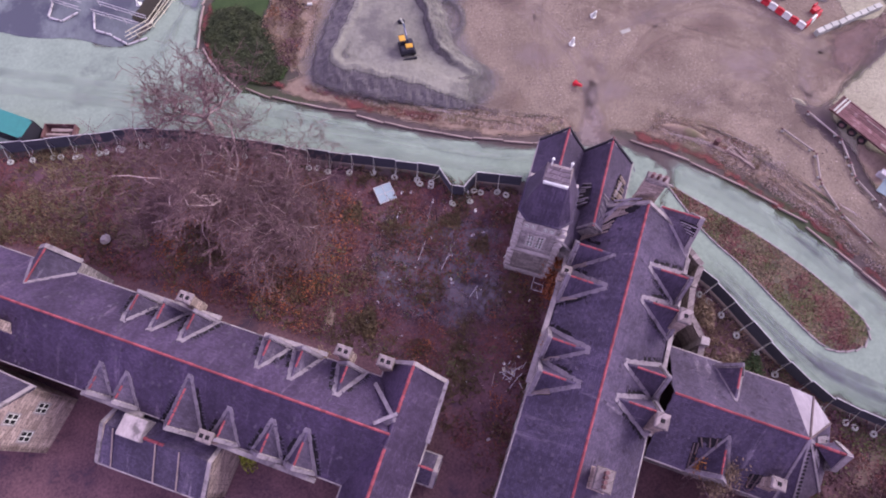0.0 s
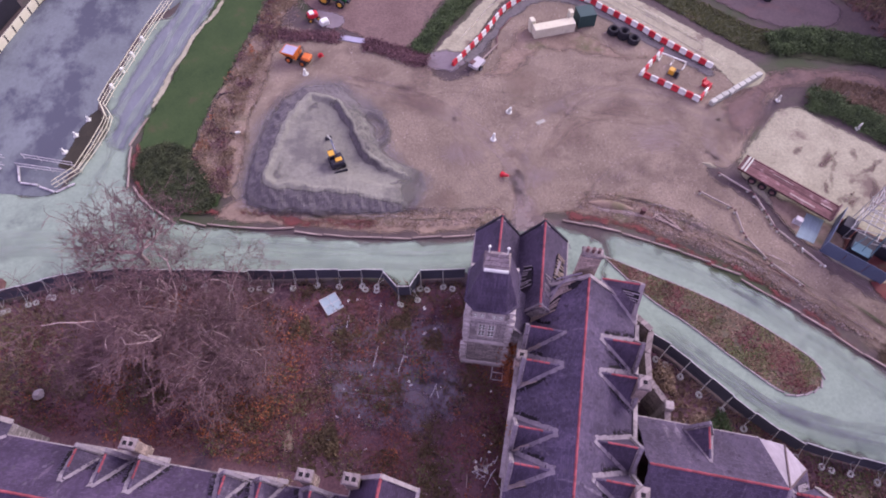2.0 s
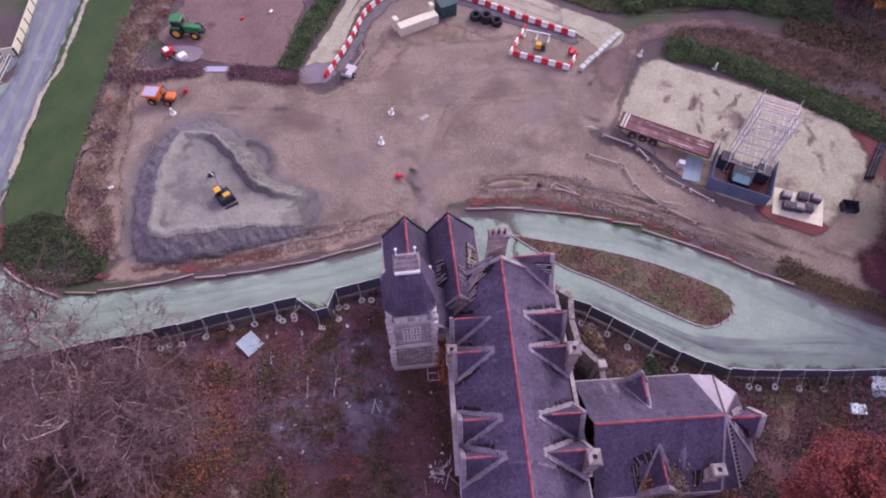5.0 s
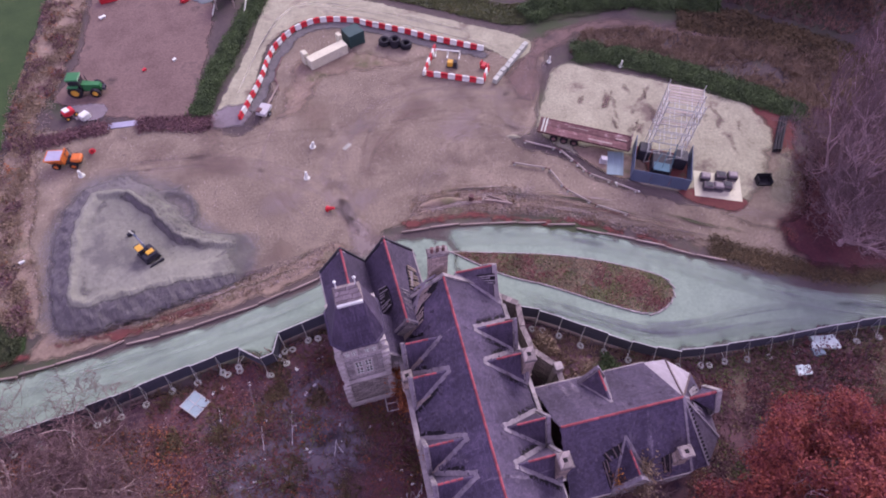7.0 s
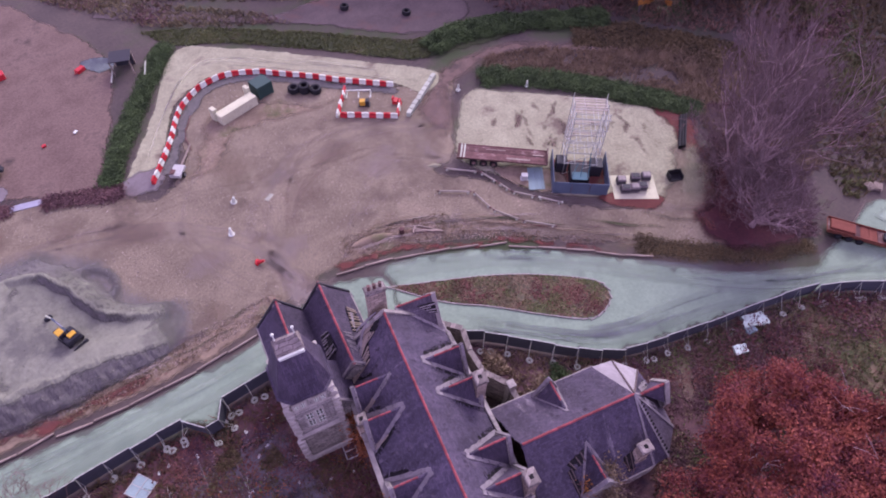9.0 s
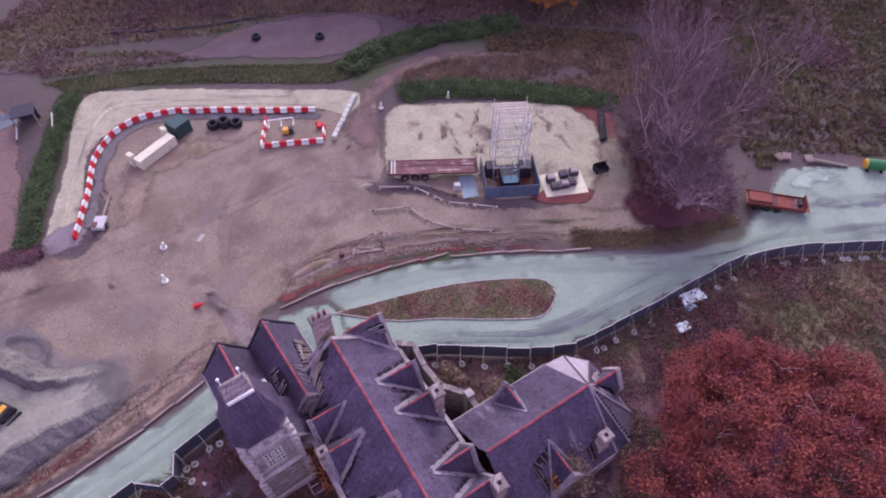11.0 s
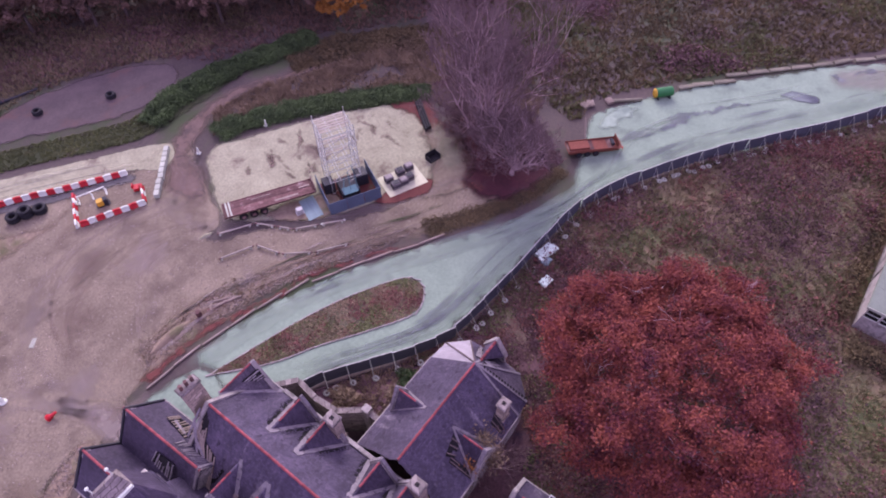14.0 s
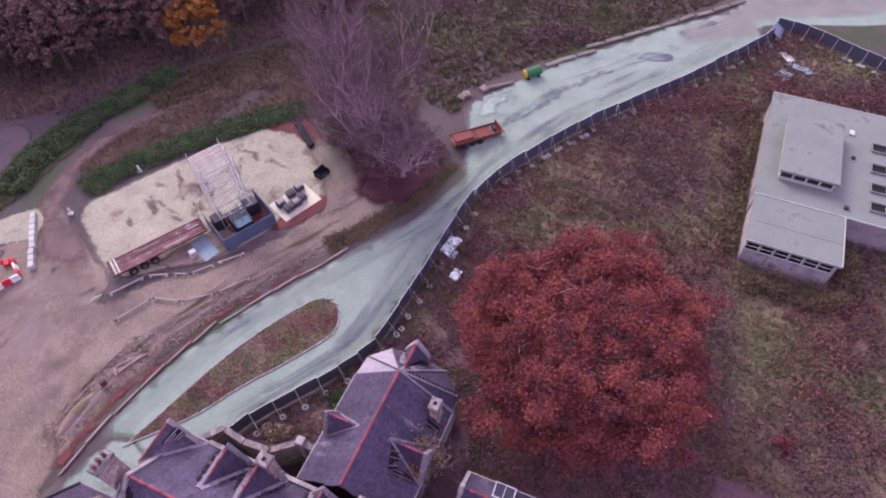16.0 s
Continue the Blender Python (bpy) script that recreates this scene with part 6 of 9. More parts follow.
def dumper(m):
    e = thing("site_dumper", m, "orange four-wheeled site dumper with grey skip", "dumper")
    for x in (-1.1, 1.3):
        for y in (-0.85, 0.85):
            tyre_wheel(e, (x, y, 0.55), 0.55, 0.42, M["orange"])
    bm = bmesh.new()
    lo = [(-1.6, -0.75, 0.9), (0.1, -0.75, 0.75), (0.1, 0.75, 0.75), (-1.6, 0.75, 0.9)]
    hi = [(-2.3, -1.05, 1.75), (0.25, -1.05, 1.8), (0.25, 1.05, 1.8), (-2.3, 1.05, 1.75)]
    solid(bm, lo, hi)
    skip = part("skip", bm, M["orange"], e)
    part("skip_floor", boxes((-2.1, -0.9, 1.76, 0.1, 0.9, 1.815)), M["steel"], skip, "bare scratched steel skip floor")
    part("skip_back", boxes((0.2, -1.05, 1.0, 0.32, 1.05, 2.2)), M["orange"], skip)
    part("chassis", boxes((-1.5, -0.5, 0.5, 2.2, 0.5, 0.85)), M["dark"], e)
    part("engine_box", boxes((1.0, -0.7, 0.85, 2.4, 0.7, 1.5), bevel=0.15), M["orange"], e)
    part("seat", boxes((0.7, -0.3, 1.1, 1.1, 0.3, 1.6), bevel=0.06), M["black"], e)
    bm = bmesh.new()
    for a, b in (((1.05, -0.6, 1.4), (0.9, -0.6, 2.6)), ((0.9, -0.6, 2.6), (0.9, 0.6, 2.6)), ((0.9, 0.6, 2.6), (1.05, 0.6, 1.4))):
        tube(bm, a, b, 0.05, 0.05, 6)
    part("roll_bar", bm, M["dark"], e)
    return e


dumper(pose(-7.2, 66.4, 0.05, 0, 0, -31) @ Matrix.Scale(0.88, 4))


def trailer(m):
    e = thing("flatbed_trailer", m, "long rusty brown flatbed trailer with worn deck", "trailer")
    part("deck", boxes((-5.8, -1.25, 1.15, 5.8, 1.25, 1.35), bevel=0.03), M["rust"], e)
    rng = random.Random(5)
    for i in range(8):
        y = -1.14 + i * 0.285
        x0, x1 = -5.65 + rng.uniform(0, 0.2), 5.6 - rng.uniform(0, 0.3)
        part("plank", boxes((x0, y + 0.012, 1.36, x1, y + 0.273, 1.39 + rng.uniform(0, 0.02))), M["rust"], e)
    part("deck_scrap", boxes((0.6, -0.9, 1.41, 3.6, -0.62, 1.47), (3.9, 0.1, 1.41, 5.3, 0.3, 1.5), (-2.2, 0.55, 1.41, 0.4, 0.66, 1.47), bevel=0.01), M["timber"], e, "pale offcuts lying on the deck")
    for y in (-1.22, 1.22):
        part("side_rail", boxes((-5.8, y - 0.06, 1.36, 5.8, y + 0.06, 1.46)), M["rust"], e)
    for y in (-0.5, 0.5):
        part("chassis_beam", boxes((-5.5, y - 0.08, 0.75, 5.5, y + 0.08, 1.15)), M["dark"], e)
    for x in (-5.3, -4.9):
        part("ramp_bar", boxes((x - 0.1, -1.2, 1.41, x + 0.1, 1.2, 1.5)), M["concrete"], e)
    for x in (-3.6, -2.3, -1.0):
        for y in (-1.0, 1.0):
            tyre_wheel(e, (x, y, 0.5), 0.5, 0.3, M["rust"], 12)
    part("headboard", boxes((5.7, -1.25, 1.36, 5.85, 1.25, 1.9)), M["rust"], e)
    return e


trailer(pose(47.9, 33.5, 0.06, 0, 0, -51))

# scaffold tower in a hoarded enclosure
def scaffold():
    e = thing("scaffold_tower", pose(52.9, 24.8, 0.06, 0, 0, -48.5), "tall grey scaffold tower over a dark blue enclosure", "scaffolding")
    wl, wd = 3.4, 2.9
    for side, x0, y0, x1, y1 in (("front", -wl, -wd, wl, -wd), ("west", -wl, -wd, -wl, wd), ("east", wl, -wd, wl, wd)):
        n = 3
        for i in range(n):
            fx0, fx1 = x0 + (x1 - x0) * i / n, x0 + (x1 - x0) * (i + 1) / n
            fy0, fy1 = y0 + (y1 - y0) * i / n, y0 + (y1 - y0) * (i + 1) / n
            part("hoarding_panel", boxes((fx0 + (0.03 if fx1 > fx0 else -0.03), fy0 + (0.03 if fy1 > fy0 else -0.03), 0, fx1 + (-0.03 if fx1 > fx0 else 0.03), fy1 + (-0.03 if fy1 > fy0 else 0.03), 2.0)), M["blue"], e)
    part("floor_sheet", boxes((-wl, -wd, 0, wl, wd, 0.04)), M["red_soil"], e)
    part("machine", boxes((-1.2, -1.4, 0.04, 1.2, 1.6, 1.3), bevel=0.08), M["dark"], e, "dark machine under the scaffold")
    part("tarpaulin", boxes((-1.0, -1.7, 1.31, 0.9, -0.4, 1.36)), M["rig_sheet"], e, "pale blue crumpled tarpaulin")
    part("rig_box", boxes((1.4, 0.2, 0.04, 2.9, 1.9, 1.8), bevel=0.05), M["dark"], e)
    part("rig_box", boxes((-2.9, 0.6, 0.04, -1.5, 2.2, 1.7), bevel=0.05), M["dark"], e)
    xs, ys, zs = (-2.0, -0.7, 0.7, 2.0), (0.4, 2.2, 4.0), (0.1, 2, 3.9, 5.8, 7.7, 9.4)
    for x in (-2.0, 2.0):
        for y in ys:
            part("standard", tube(bmesh.new(), (x, y, 0), (x, y, 10.3), 0.05, 0.05, 6), M["scaffold"], e)
    for z in zs[1:]:
        for y in ys:
            part("ledger", tube(bmesh.new(), (-2.2, y, z), (2.2, y, z), 0.045, 0.045, 5), M["scaffold"], e)
        for x in xs:
            part("transom", tube(bmesh.new(), (x, 0.2, z + 0.1), (x, 4.2, z + 0.1), 0.045, 0.045, 5), M["scaffold"], e)
        if z > 3:
            for k in range(5 if z > 9 else 2):
                part("scaffold_board", boxes((-1.9, 3.75 - k * 0.5, z + 0.15, 1.9, 3.97 - k * 0.5, z + 0.19)), M["pole"], e)
    for z0, z1 in zip(zs, zs[1:]):
        part("diagonal_tube", tube(bmesh.new(), (-2.0, 0.4, z0), (2.0, 0.4, z1), 0.04, 0.04, 5), M["scaffold"], e)
        part("diagonal_tube", tube(bmesh.new(), (2.0, 0.4, z0), (2.0, 4.0, z1), 0.04, 0.04, 5), M["scaffold"], e)
        part("diagonal_tube", tube(bmesh.new(), (-2.0, 4.0, z0), (-2.0, 0.4, z1), 0.04, 0.04, 5), M["scaffold"], e)
    for x in (-2.0, 2.0):
        for z in (4.9, 6.8, 8.7):
            part("guard_tube", tube(bmesh.new(), (x, 0.3, z), (x, 4.1, z), 0.04, 0.04, 5), M["scaffold"], e)
    for z in (4.9, 6.8, 8.7, 10.1):
        part("guard_tube", tube(bmesh.new(), (-2.1, 0.4, z), (2.1, 0.4, z), 0.04, 0.04, 5), M["scaffold"], e)
    for x in (-1.0, 0.0, 1.0):
        part("hose", tube(bmesh.new(), (x, -1.2, 1.4), (x * 0.6 + 0.3, 0.3, 3.2 + x), 0.05, 0.05, 6), M["rig_sheet"], e, "pale blue hose hanging from the scaffold")
    return e


scaffold()
stack_pad = loose("stacking_sheet", boxes((-2.8, -2.0, 0, 2.8, 2.0, 0.06), bevel=0.01), M["cream"], pose(56.6, 18.7, 0.12, 0, 0, -44), "cream sheet laid on the ground under crates", "sheet")
for k, (x, y) in enumerate(((-1.6, 0.7), (0.3, 1.2), (1.7, 1.4), (-1.3, -0.7), (-0.1, -0.6), (0.9, -0.3))):
    c = thing("crate_stack", pose(56.6, 18.7, 0.18, 0, 0, -44) @ pose(x, y, 0), "stack of grey weathered crates on a sheet", "crate", "crate stacks")
    for i in range(3):
        part("crate", boxes((-0.55, -0.48, i * 0.3, 0.55, 0.48, i * 0.3 + 0.26), bevel=0.03), M["dark"] if i == 1 else M["grey_gravel"], c)
    part("crate_lid", boxes((-0.42, -0.36, 0.87, 0.42, 0.36, 0.95), bevel=0.02), M["dark"] if k % 2 else M["dressed"], c)
sheet("red_crate_soil", [(51.6, 20.6), (53.6, 20.6), (57.8, 15.9), (57.4, 14.6), (55.2, 14.8), (52.4, 18.2)], 0.088, M["red_soil"], "bare red soil beside the crates", fade=0.6, rough=0.15, step=0.4)
sheet("red_trailer_soil", [(45.6, 33.4), (47.6, 33.2), (51.4, 28.8), (52.2, 26), (50.4, 24.6), (47.4, 26.2), (46, 29.6)], 0.087, M["verge"], "weedy red soil beside the trailer", fade=1, rough=0.2, step=0.5)
for k in range(3):
    for z in (0, 1):
        loose("black_pipe", tube(bmesh.new(), (-3.2, 0, 0), (3.2, 0, 0), 0.16, 0.16, 8), M["black"], pose(69.4 + k * 0.34, 20.1 - k * 0.2, 0.26 + z * 0.3, 0, 0, 31), "long black plastic pipe in a stack", "pipe", "pipe stack")
b = loose("digger_bucket", boxes((-0.9, -0.6, 0, 0.9, 0.6, 0.12), (-0.9, 0.5, 0.1, 0.9, 0.6, 1.0), (-0.9, -0.6, 0.1, -0.8, 0.6, 0.8), (0.8, -0.6, 0.1, 0.9, 0.6, 0.8), bevel=0.03), M["black"], pose(61.7, 16.0, 0.1, 0, 0, -35), "empty black digger bucket on gravel", "bucket")
for k in range(5):
    loose("blue_sheet", boxes((-1.9, -0.2, 0, 1.9, 0.2, 0.06)), M["sheet_blue"], pose(48.2 + 0.4 * k * 0.75, 28.9 - 0.4 * k * 0.66, 0.12 + 0.01 * k, 0, 0, 45), "pale blue corrugated sheet strip lying flat", "sheet", "blue sheets")
loose("small_pump", boxes((-0.5, -0.4, 0, 0.5, 0.4, 0.15), (-0.4, -0.35, 0.15, 0.4, 0.35, 0.8), bevel=0.05), M["lead"], pose(47.7, 29.4, 0.1, 0, 0, -45), "white boxed pump beside the trailer", "pump")
for x, y in ((61.8, 41.1), (54.0, 47.4)):
    loose("marker_post", tube(boxes((-0.25, -0.25, 0, 0.25, 0.25, 0.2)), (0, 0, 0.2), (0, 0, 1.1), 0.16, 0.1, 6), M["white"], pose(x, y, 0.08, 4, 0, 0), "white marker post by the hedge", "post", "marker posts")

# shipping container and the cream trough beside it
def container(name, m, size, material, label, ribs=True, roof=None):
    l, w, h = size
    e = thing(name, m, label, "container")
    part("shell", boxes((-l / 2, -w / 2, 0.1, l / 2, w / 2, h - 0.05), bevel=0.03), material, e)
    part("roof", boxes((-l / 2 - 0.02, -w / 2 - 0.02, h - 0.049, l / 2 + 0.02, w / 2 + 0.02, h + 0.03), bevel=0.02), roof or material, e)
    if ribs:
        n = int(l / 0.3)
        for y in (-w / 2, w / 2):
            bm = bmesh.new()
            for i in range(n):
                x = -l / 2 + (i + 0.5) * l / n
                box(bm, x - 0.07, y - 0.035, 0.25, x + 0.07, y + 0.035, h - 0.2)
            part("ribbed_side", bm, material, e)
    for x in (-l / 2 + 0.08, l / 2 - 0.08):
        for y in (-w / 2 + 0.08, w / 2 - 0.08):
            part("corner_post", boxes((x - 0.1, y - 0.1, 0, x + 0.1, y + 0.1, h + 0.05)), material, e)
    part("door", boxes((l / 2, -w / 2 + 0.2, 0.2, l / 2 + 0.05, w / 2 - 0.2, h - 0.2)), material, e)
    return e


container("green_container", pose(33.5, 66.6, 0.05, 0, 0, 2), (2.4, 2.2, 2.0), M["dark_green"], "dark green steel storage container")
CR = M["cream"]
tr = thing("concrete_trough", pose(28.6, 65.6, 0.05, 0, 0, 4), "long cream concrete bay wall with end returns", "wall")
part("long_wall", boxes((-3.0, -0.9, 0, 3.0, 0.5, 1.5), bevel=0.05), CR, tr)
part("end_return", boxes((-3.2, 0.52, 0, -2.5, 1.5, 1.9), bevel=0.05), CR, tr)
part("end_return", boxes((2.5, 0.52, 0, 3.1, 1.4, 2.2), bevel=0.05), CR, tr)


def tyre_stack(x, y, n, s=1.15):
    for k in range(n):
        bm = ring_tube(bmesh.new(), 0.55, 0.55, 0.2, 0.205, 16, 7)
        loose("tyre", bm, M["black"], pose(x, y, 0.06 + k * 0.352 * s, 0, 0, k * 20) @ Matrix.Scale(s, 4), "worn black lorry tyre in a stack", "tyre", "tyres")


tyre_stack(36.9, 63.7, 2), tyre_stack(38.0, 62.6, 3), tyre_stack(39.1, 61.4, 2)
tyre_stack(55.2, 74.6, 2, 1.0), tyre_stack(61.5, 66.5, 2, 1.0)
g = thing("generator", pose(42.3, 54.4, 0.06, 0, 0, -45) @ Matrix.Scale(0.78, 4), "small yellow generator on a skid in the barriers", "generator")
part("engine", boxes((-0.9, -0.5, 0.15, 0.1, 0.5, 1.1), bevel=0.07), M["yellow"], g)
part("control_box", boxes((0.15, -0.45, 0.15, 0.8, 0.45, 1.2), bevel=0.05), M["dark"], g)
part("skid", boxes((-1.1, -0.55, 0, 1.0, 0.55, 0.14)), M["dark"], g)
gate = thing("white_goal_frame", pose(43.0, 56.6, 0.06, 0, 0, -42), "white painted goal-shaped barrier frame", "frame")
part("crossbar", tube(bmesh.new(), (-1.7, 0, 0.9), (1.7, 0, 0.9), 0.09, 0.09, 6), M["white"], gate)
for x in (-1.7, 0, 1.7):
    part("post", tube(bmesh.new(), (x, 0, 0), (x, 0, 1.0), 0.08, 0.08, 6), M["white"], gate)
    part("foot", boxes((x - 0.1, -0.6, 0, x + 0.1, 0.6, 0.1)), M["white"], gate)
loose("red_crate", boxes((-0.5, -0.35, 0, 0.5, 0.35, 0.5), (-0.35, 0.3, 0.4, 0.35, 0.5, 0.9), bevel=0.06), M["red"], pose(45.8, 51.8, 0.08, 0, 0, 30), "red plastic pump unit inside the barriers", "pump")
wt = thing("small_site_trailer", pose(16.6, 60.7, 0.06, 0, 0, 40), "white and rusty two-wheeled site trailer", "trailer")
part("tray", boxes((-1.0, -0.7, 0.4, 1.0, 0.7, 0.9), bevel=0.06), M["lead"], wt)
part("rust_lid", boxes((-0.9, 0.1, 0.91, -0.1, 0.68, 1.1), bevel=0.04), M["rust"], wt)
part("drawbar", tube(bmesh.new(), (1.0, 0, 0.5), (5.2, 0.3, 0.3), 0.14, 0.1, 6), M["timber"], wt)
for y in (-0.8, 0.8):
    tyre_wheel(wt, (-0.2, y, 0.35), 0.35, 0.2, M["steel"], 10)
for k, (x, y, a) in enumerate(((21, 66.5, 60), (20.4, 64.8, 75), (22.5, 68.3, 48))):
    loose("steel_bar", tube(bmesh.new(), (-1.4, 0, 0.08), (1.4, 0, 0.08), 0.07, 0.07, 5), M["rust"], pose(x, y, 0.1, 0, 0, a), "long rusty steel bar lying on stone", "bar", "steel bars")
hut = thing("shelter_hut", pose(22.0, 84.9, 0.05, 0, 0, -30), "small open shelter with a dark metal roof", "shelter")
part("roof", boxes((-1.5, -1.4, 2.3, 1.5, 1.4, 2.45), bevel=0.04), M["dark"], hut)
for x in (-1.35, 1.35):
    for y in (-1.25, 1.25):
        part("post", boxes((x - 0.07, y - 0.07, 0, x + 0.07, y + 0.07, 2.3)), M["timber"], hut)
part("back_wall", boxes((-1.4, 1.2, 0, 1.4, 1.3, 2.3)), M["dark"], hut)
for x in (-1.6, 3.0):
    part("side_rail", boxes((x - 0.08, -3.4, 0.5, x + 0.08, 0.5, 0.7)), M["concrete"], hut)
sheet("worn_road_end", [(92, -38), (97, -37.4), (106, -50), (126, -61), (117, -92), (101, -74), (98.6, -54), (93.6, -50)], 0.066, M["yard_mark"], "brown worn gravel at the far end of the road", "road", fade=3, rough=0.4, step=0.8, strength=0.4)
sheet("wet_slab", [(17.8, 91), (20.8, 90.2), (21.6, 87), (18.6, 87)], 0.06, M["asphalt"], "wet dark concrete slab", fade=0.4, rough=0.1)
loose("red_barrow", boxes((-0.7, -0.4, 0.0, 0.7, 0.4, 0.6), (-1.3, -0.35, 0.4, -0.69, -0.25, 0.5), bevel=0.08), M["red"], pose(17.1, 89.1, 0.05, 0, 0, 20), "red tipping barrow on gravel", "barrow")
rm = thing("red_mower", pose(-4.5, 74.4, 0.05, 0, 0, 15), "red and white ride-on machine", "machine")
part("hood", boxes((-0.7, -0.5, 0.4, 0.7, 0.5, 1.1), bevel=0.1), M["red"], rm)
part("seat_panel", boxes((-0.5, -0.45, 1.1, 0.2, 0.45, 1.25), bevel=0.05), M["white"], rm)
for x in (-0.6, 0.6):
    for y in (-0.55, 0.55):
        tyre_wheel(rm, (x, y, 0.3), 0.3, 0.2, M["yellow"], 10)
loose("white_tank", boxes((-0.6, -0.5, 0, 0.6, 0.5, 0.8), bevel=0.12), M["white"], pose(-3.0, 73.0, 0.05, 0, 0, 20), "square white plastic tank", "tank")
sheet("concrete_slab", [(-5, 76.5), (-0.2, 74.2), (-1.2, 71.6), (-4, 73)], 0.06, M["grey_gravel"], "grey concrete slab beside the tractor", fade=0.4, rough=0.08)
loose("steel_plate", boxes((-2.0, -0.5, 0, 2.0, 0.5, 0.08), bevel=0.01), M["steel"], pose(0.6, 69.1, 0.06, 0, 0, -24), "grey steel road plate over a drain", "plate")

# ---- vehicles and clutter on the eastern apron ----
bo = thing("orange_flatbed", pose(69.1, -4.6, 0.06, 0, 0, -66), "long rust-orange flatbed plant trailer with a thin mast", "plant trailer")
bm = bmesh.new()
solid(bm, [(-3.5, -1.0, 0.55), (3.3, -1.0, 0.55), (3.7, -0.7, 0.55), (3.7, 0.7, 0.55), (3.3, 1.0, 0.55), (-3.5, 1.0, 0.55)], [(-3.7, -1.15, 0.95), (3.4, -1.15, 0.95), (3.9, -0.8, 0.95), (3.9, 0.8, 0.95), (3.4, 1.15, 0.95), (-3.7, 1.15, 0.95)])
part("chassis", bm, M["rust_orange"], bo)
for k in range(7):
    part("deck_board", boxes((-3.6 + k * 0.92, -1.0, 0.955, -2.74 + k * 0.92, 1.0, 1.0), bevel=0.01), M["rust_orange"] if k % 3 else M["rust"], bo)
for y in (-1.12, 1.04):
    part("side_rail", boxes((-3.6, y, 0.955, 3.3, y + 0.08, 1.22), bevel=0.02), M["rust_orange"], bo)
part("headboard", boxes((3.2, -1.0, 1.0, 3.32, 1.0, 1.9), bevel=0.03), M["rust_orange"], bo)
part("winch", tube(bmesh.new(), (2.7, -0.5, 1.25), (2.7, 0.5, 1.25), 0.24, 0.24, 10), M["dark"], bo)
part("tipped_tray", boxes((-3.4, -0.8, 1.01, -0.6, 0.8, 1.35), bevel=0.08), M["rust_orange"], bo)
part("mast", tube(bmesh.new(), (-0.8, 1.0, 1.0), (-0.2, 3.8, 2.6), 0.08, 0.05, 6), M["timber"], bo)
for x in (-2.2, -1.0, 0.2):
    for y in (-1.0, 1.0):
        tyre_wheel(bo, (x, y, 0.42), 0.42, 0.28, M["dark"], 12)
part("tail_lamp", boxes((3.9, -0.9, 0.6, 4.0, -0.5, 0.9), bevel=0.03), M["red"], bo)
tk = thing("green_fuel_tank", pose(83.6, -13.1, 0.06, 0, 0, -62), "green cylindrical fuel tank with pale end on skids", "tank")
bm = bmesh.new()
tube(bm, (-1.2, 0, 0.85), (1.4, 0, 0.85), 0.7, 0.7, 14)
part("drum", bm, M["green"], tk)
part("end_cap", tube(bmesh.new(), (-1.42, 0, 0.85), (-1.19, 0, 0.85), 0.5, 0.71, 14), M["yellow"], tk, "pale yellow end cap")
for x in (-0.8, 1.0):
    part("skid", boxes((x - 0.12, -0.7, 0, x + 0.12, 0.7, 0.2)), M["dark"], tk)
for x, y, a in ((78.9, -3.1, 20), (80.2, -5.7, 35), (78.2, -2.4, 60)):
    p = thing("pallet_pile", pose(x, y, 0.06, 0, 0, a), "untidy pile of grey timber pallets", "pallet", "pallet piles")
    for k in range(3):
        part("pallet", boxes(*[(-0.6, -0.5 + i * 0.22, k * 0.16 + 0.1, 0.6, -0.38 + i * 0.22, k * 0.16 + 0.13) for i in range(5)], *[(-0.55 + i * 0.5, -0.5, k * 0.16, -0.45 + i * 0.5, 0.5, k * 0.16 + 0.1) for i in range(3)]), M["timber"], p)
sheet("puddle_stain", [(88.6, -29.8), (90.2, -32), (89.6, -35.4), (88, -35.6), (87.4, -32.6)], 0.062, M["asphalt"], "dark damp stain on the gravel road", "stain", fade=0.8, rough=0.15, step=0.5)
sheet("manhole_stain", [(94.6, -38.4), (95.4, -39.2), (94.8, -40), (94.1, -39.2)], 0.062, M["asphalt"], "small dark patch on the road", "stain", fade=0.4, rough=0.05, step=0.4)
loose("pale_blue_board", boxes((-1.5, -1.1, 0, 1.5, 1.1, 0.06)), M["sheet_blue"], pose(95.3, -53.4, 0.9, 32, 0, -30), "pale blue board leaning inside the fence corner", "board", "boards")
for x, y, a, s in ((88.9, -53.3, 10, 1.3), (86.6, -53.6, 40, 1.0), (85.8, -54.6, 60, 0.9), (83.8, -50.9, 20, 1.1), (84.6, -51.8, 30, 0.9), (85.2, -55.2, 15, 0.8)):
    loose("loose_board", boxes((-s, -0.7, 0, s, 0.7, 0.06)), M["sheet_blue"] if s < 1.25 else M["white"], pose(x, y, 0.2, 5, 4, a), "pale sheet of board lying in the grass", "board", "boards")
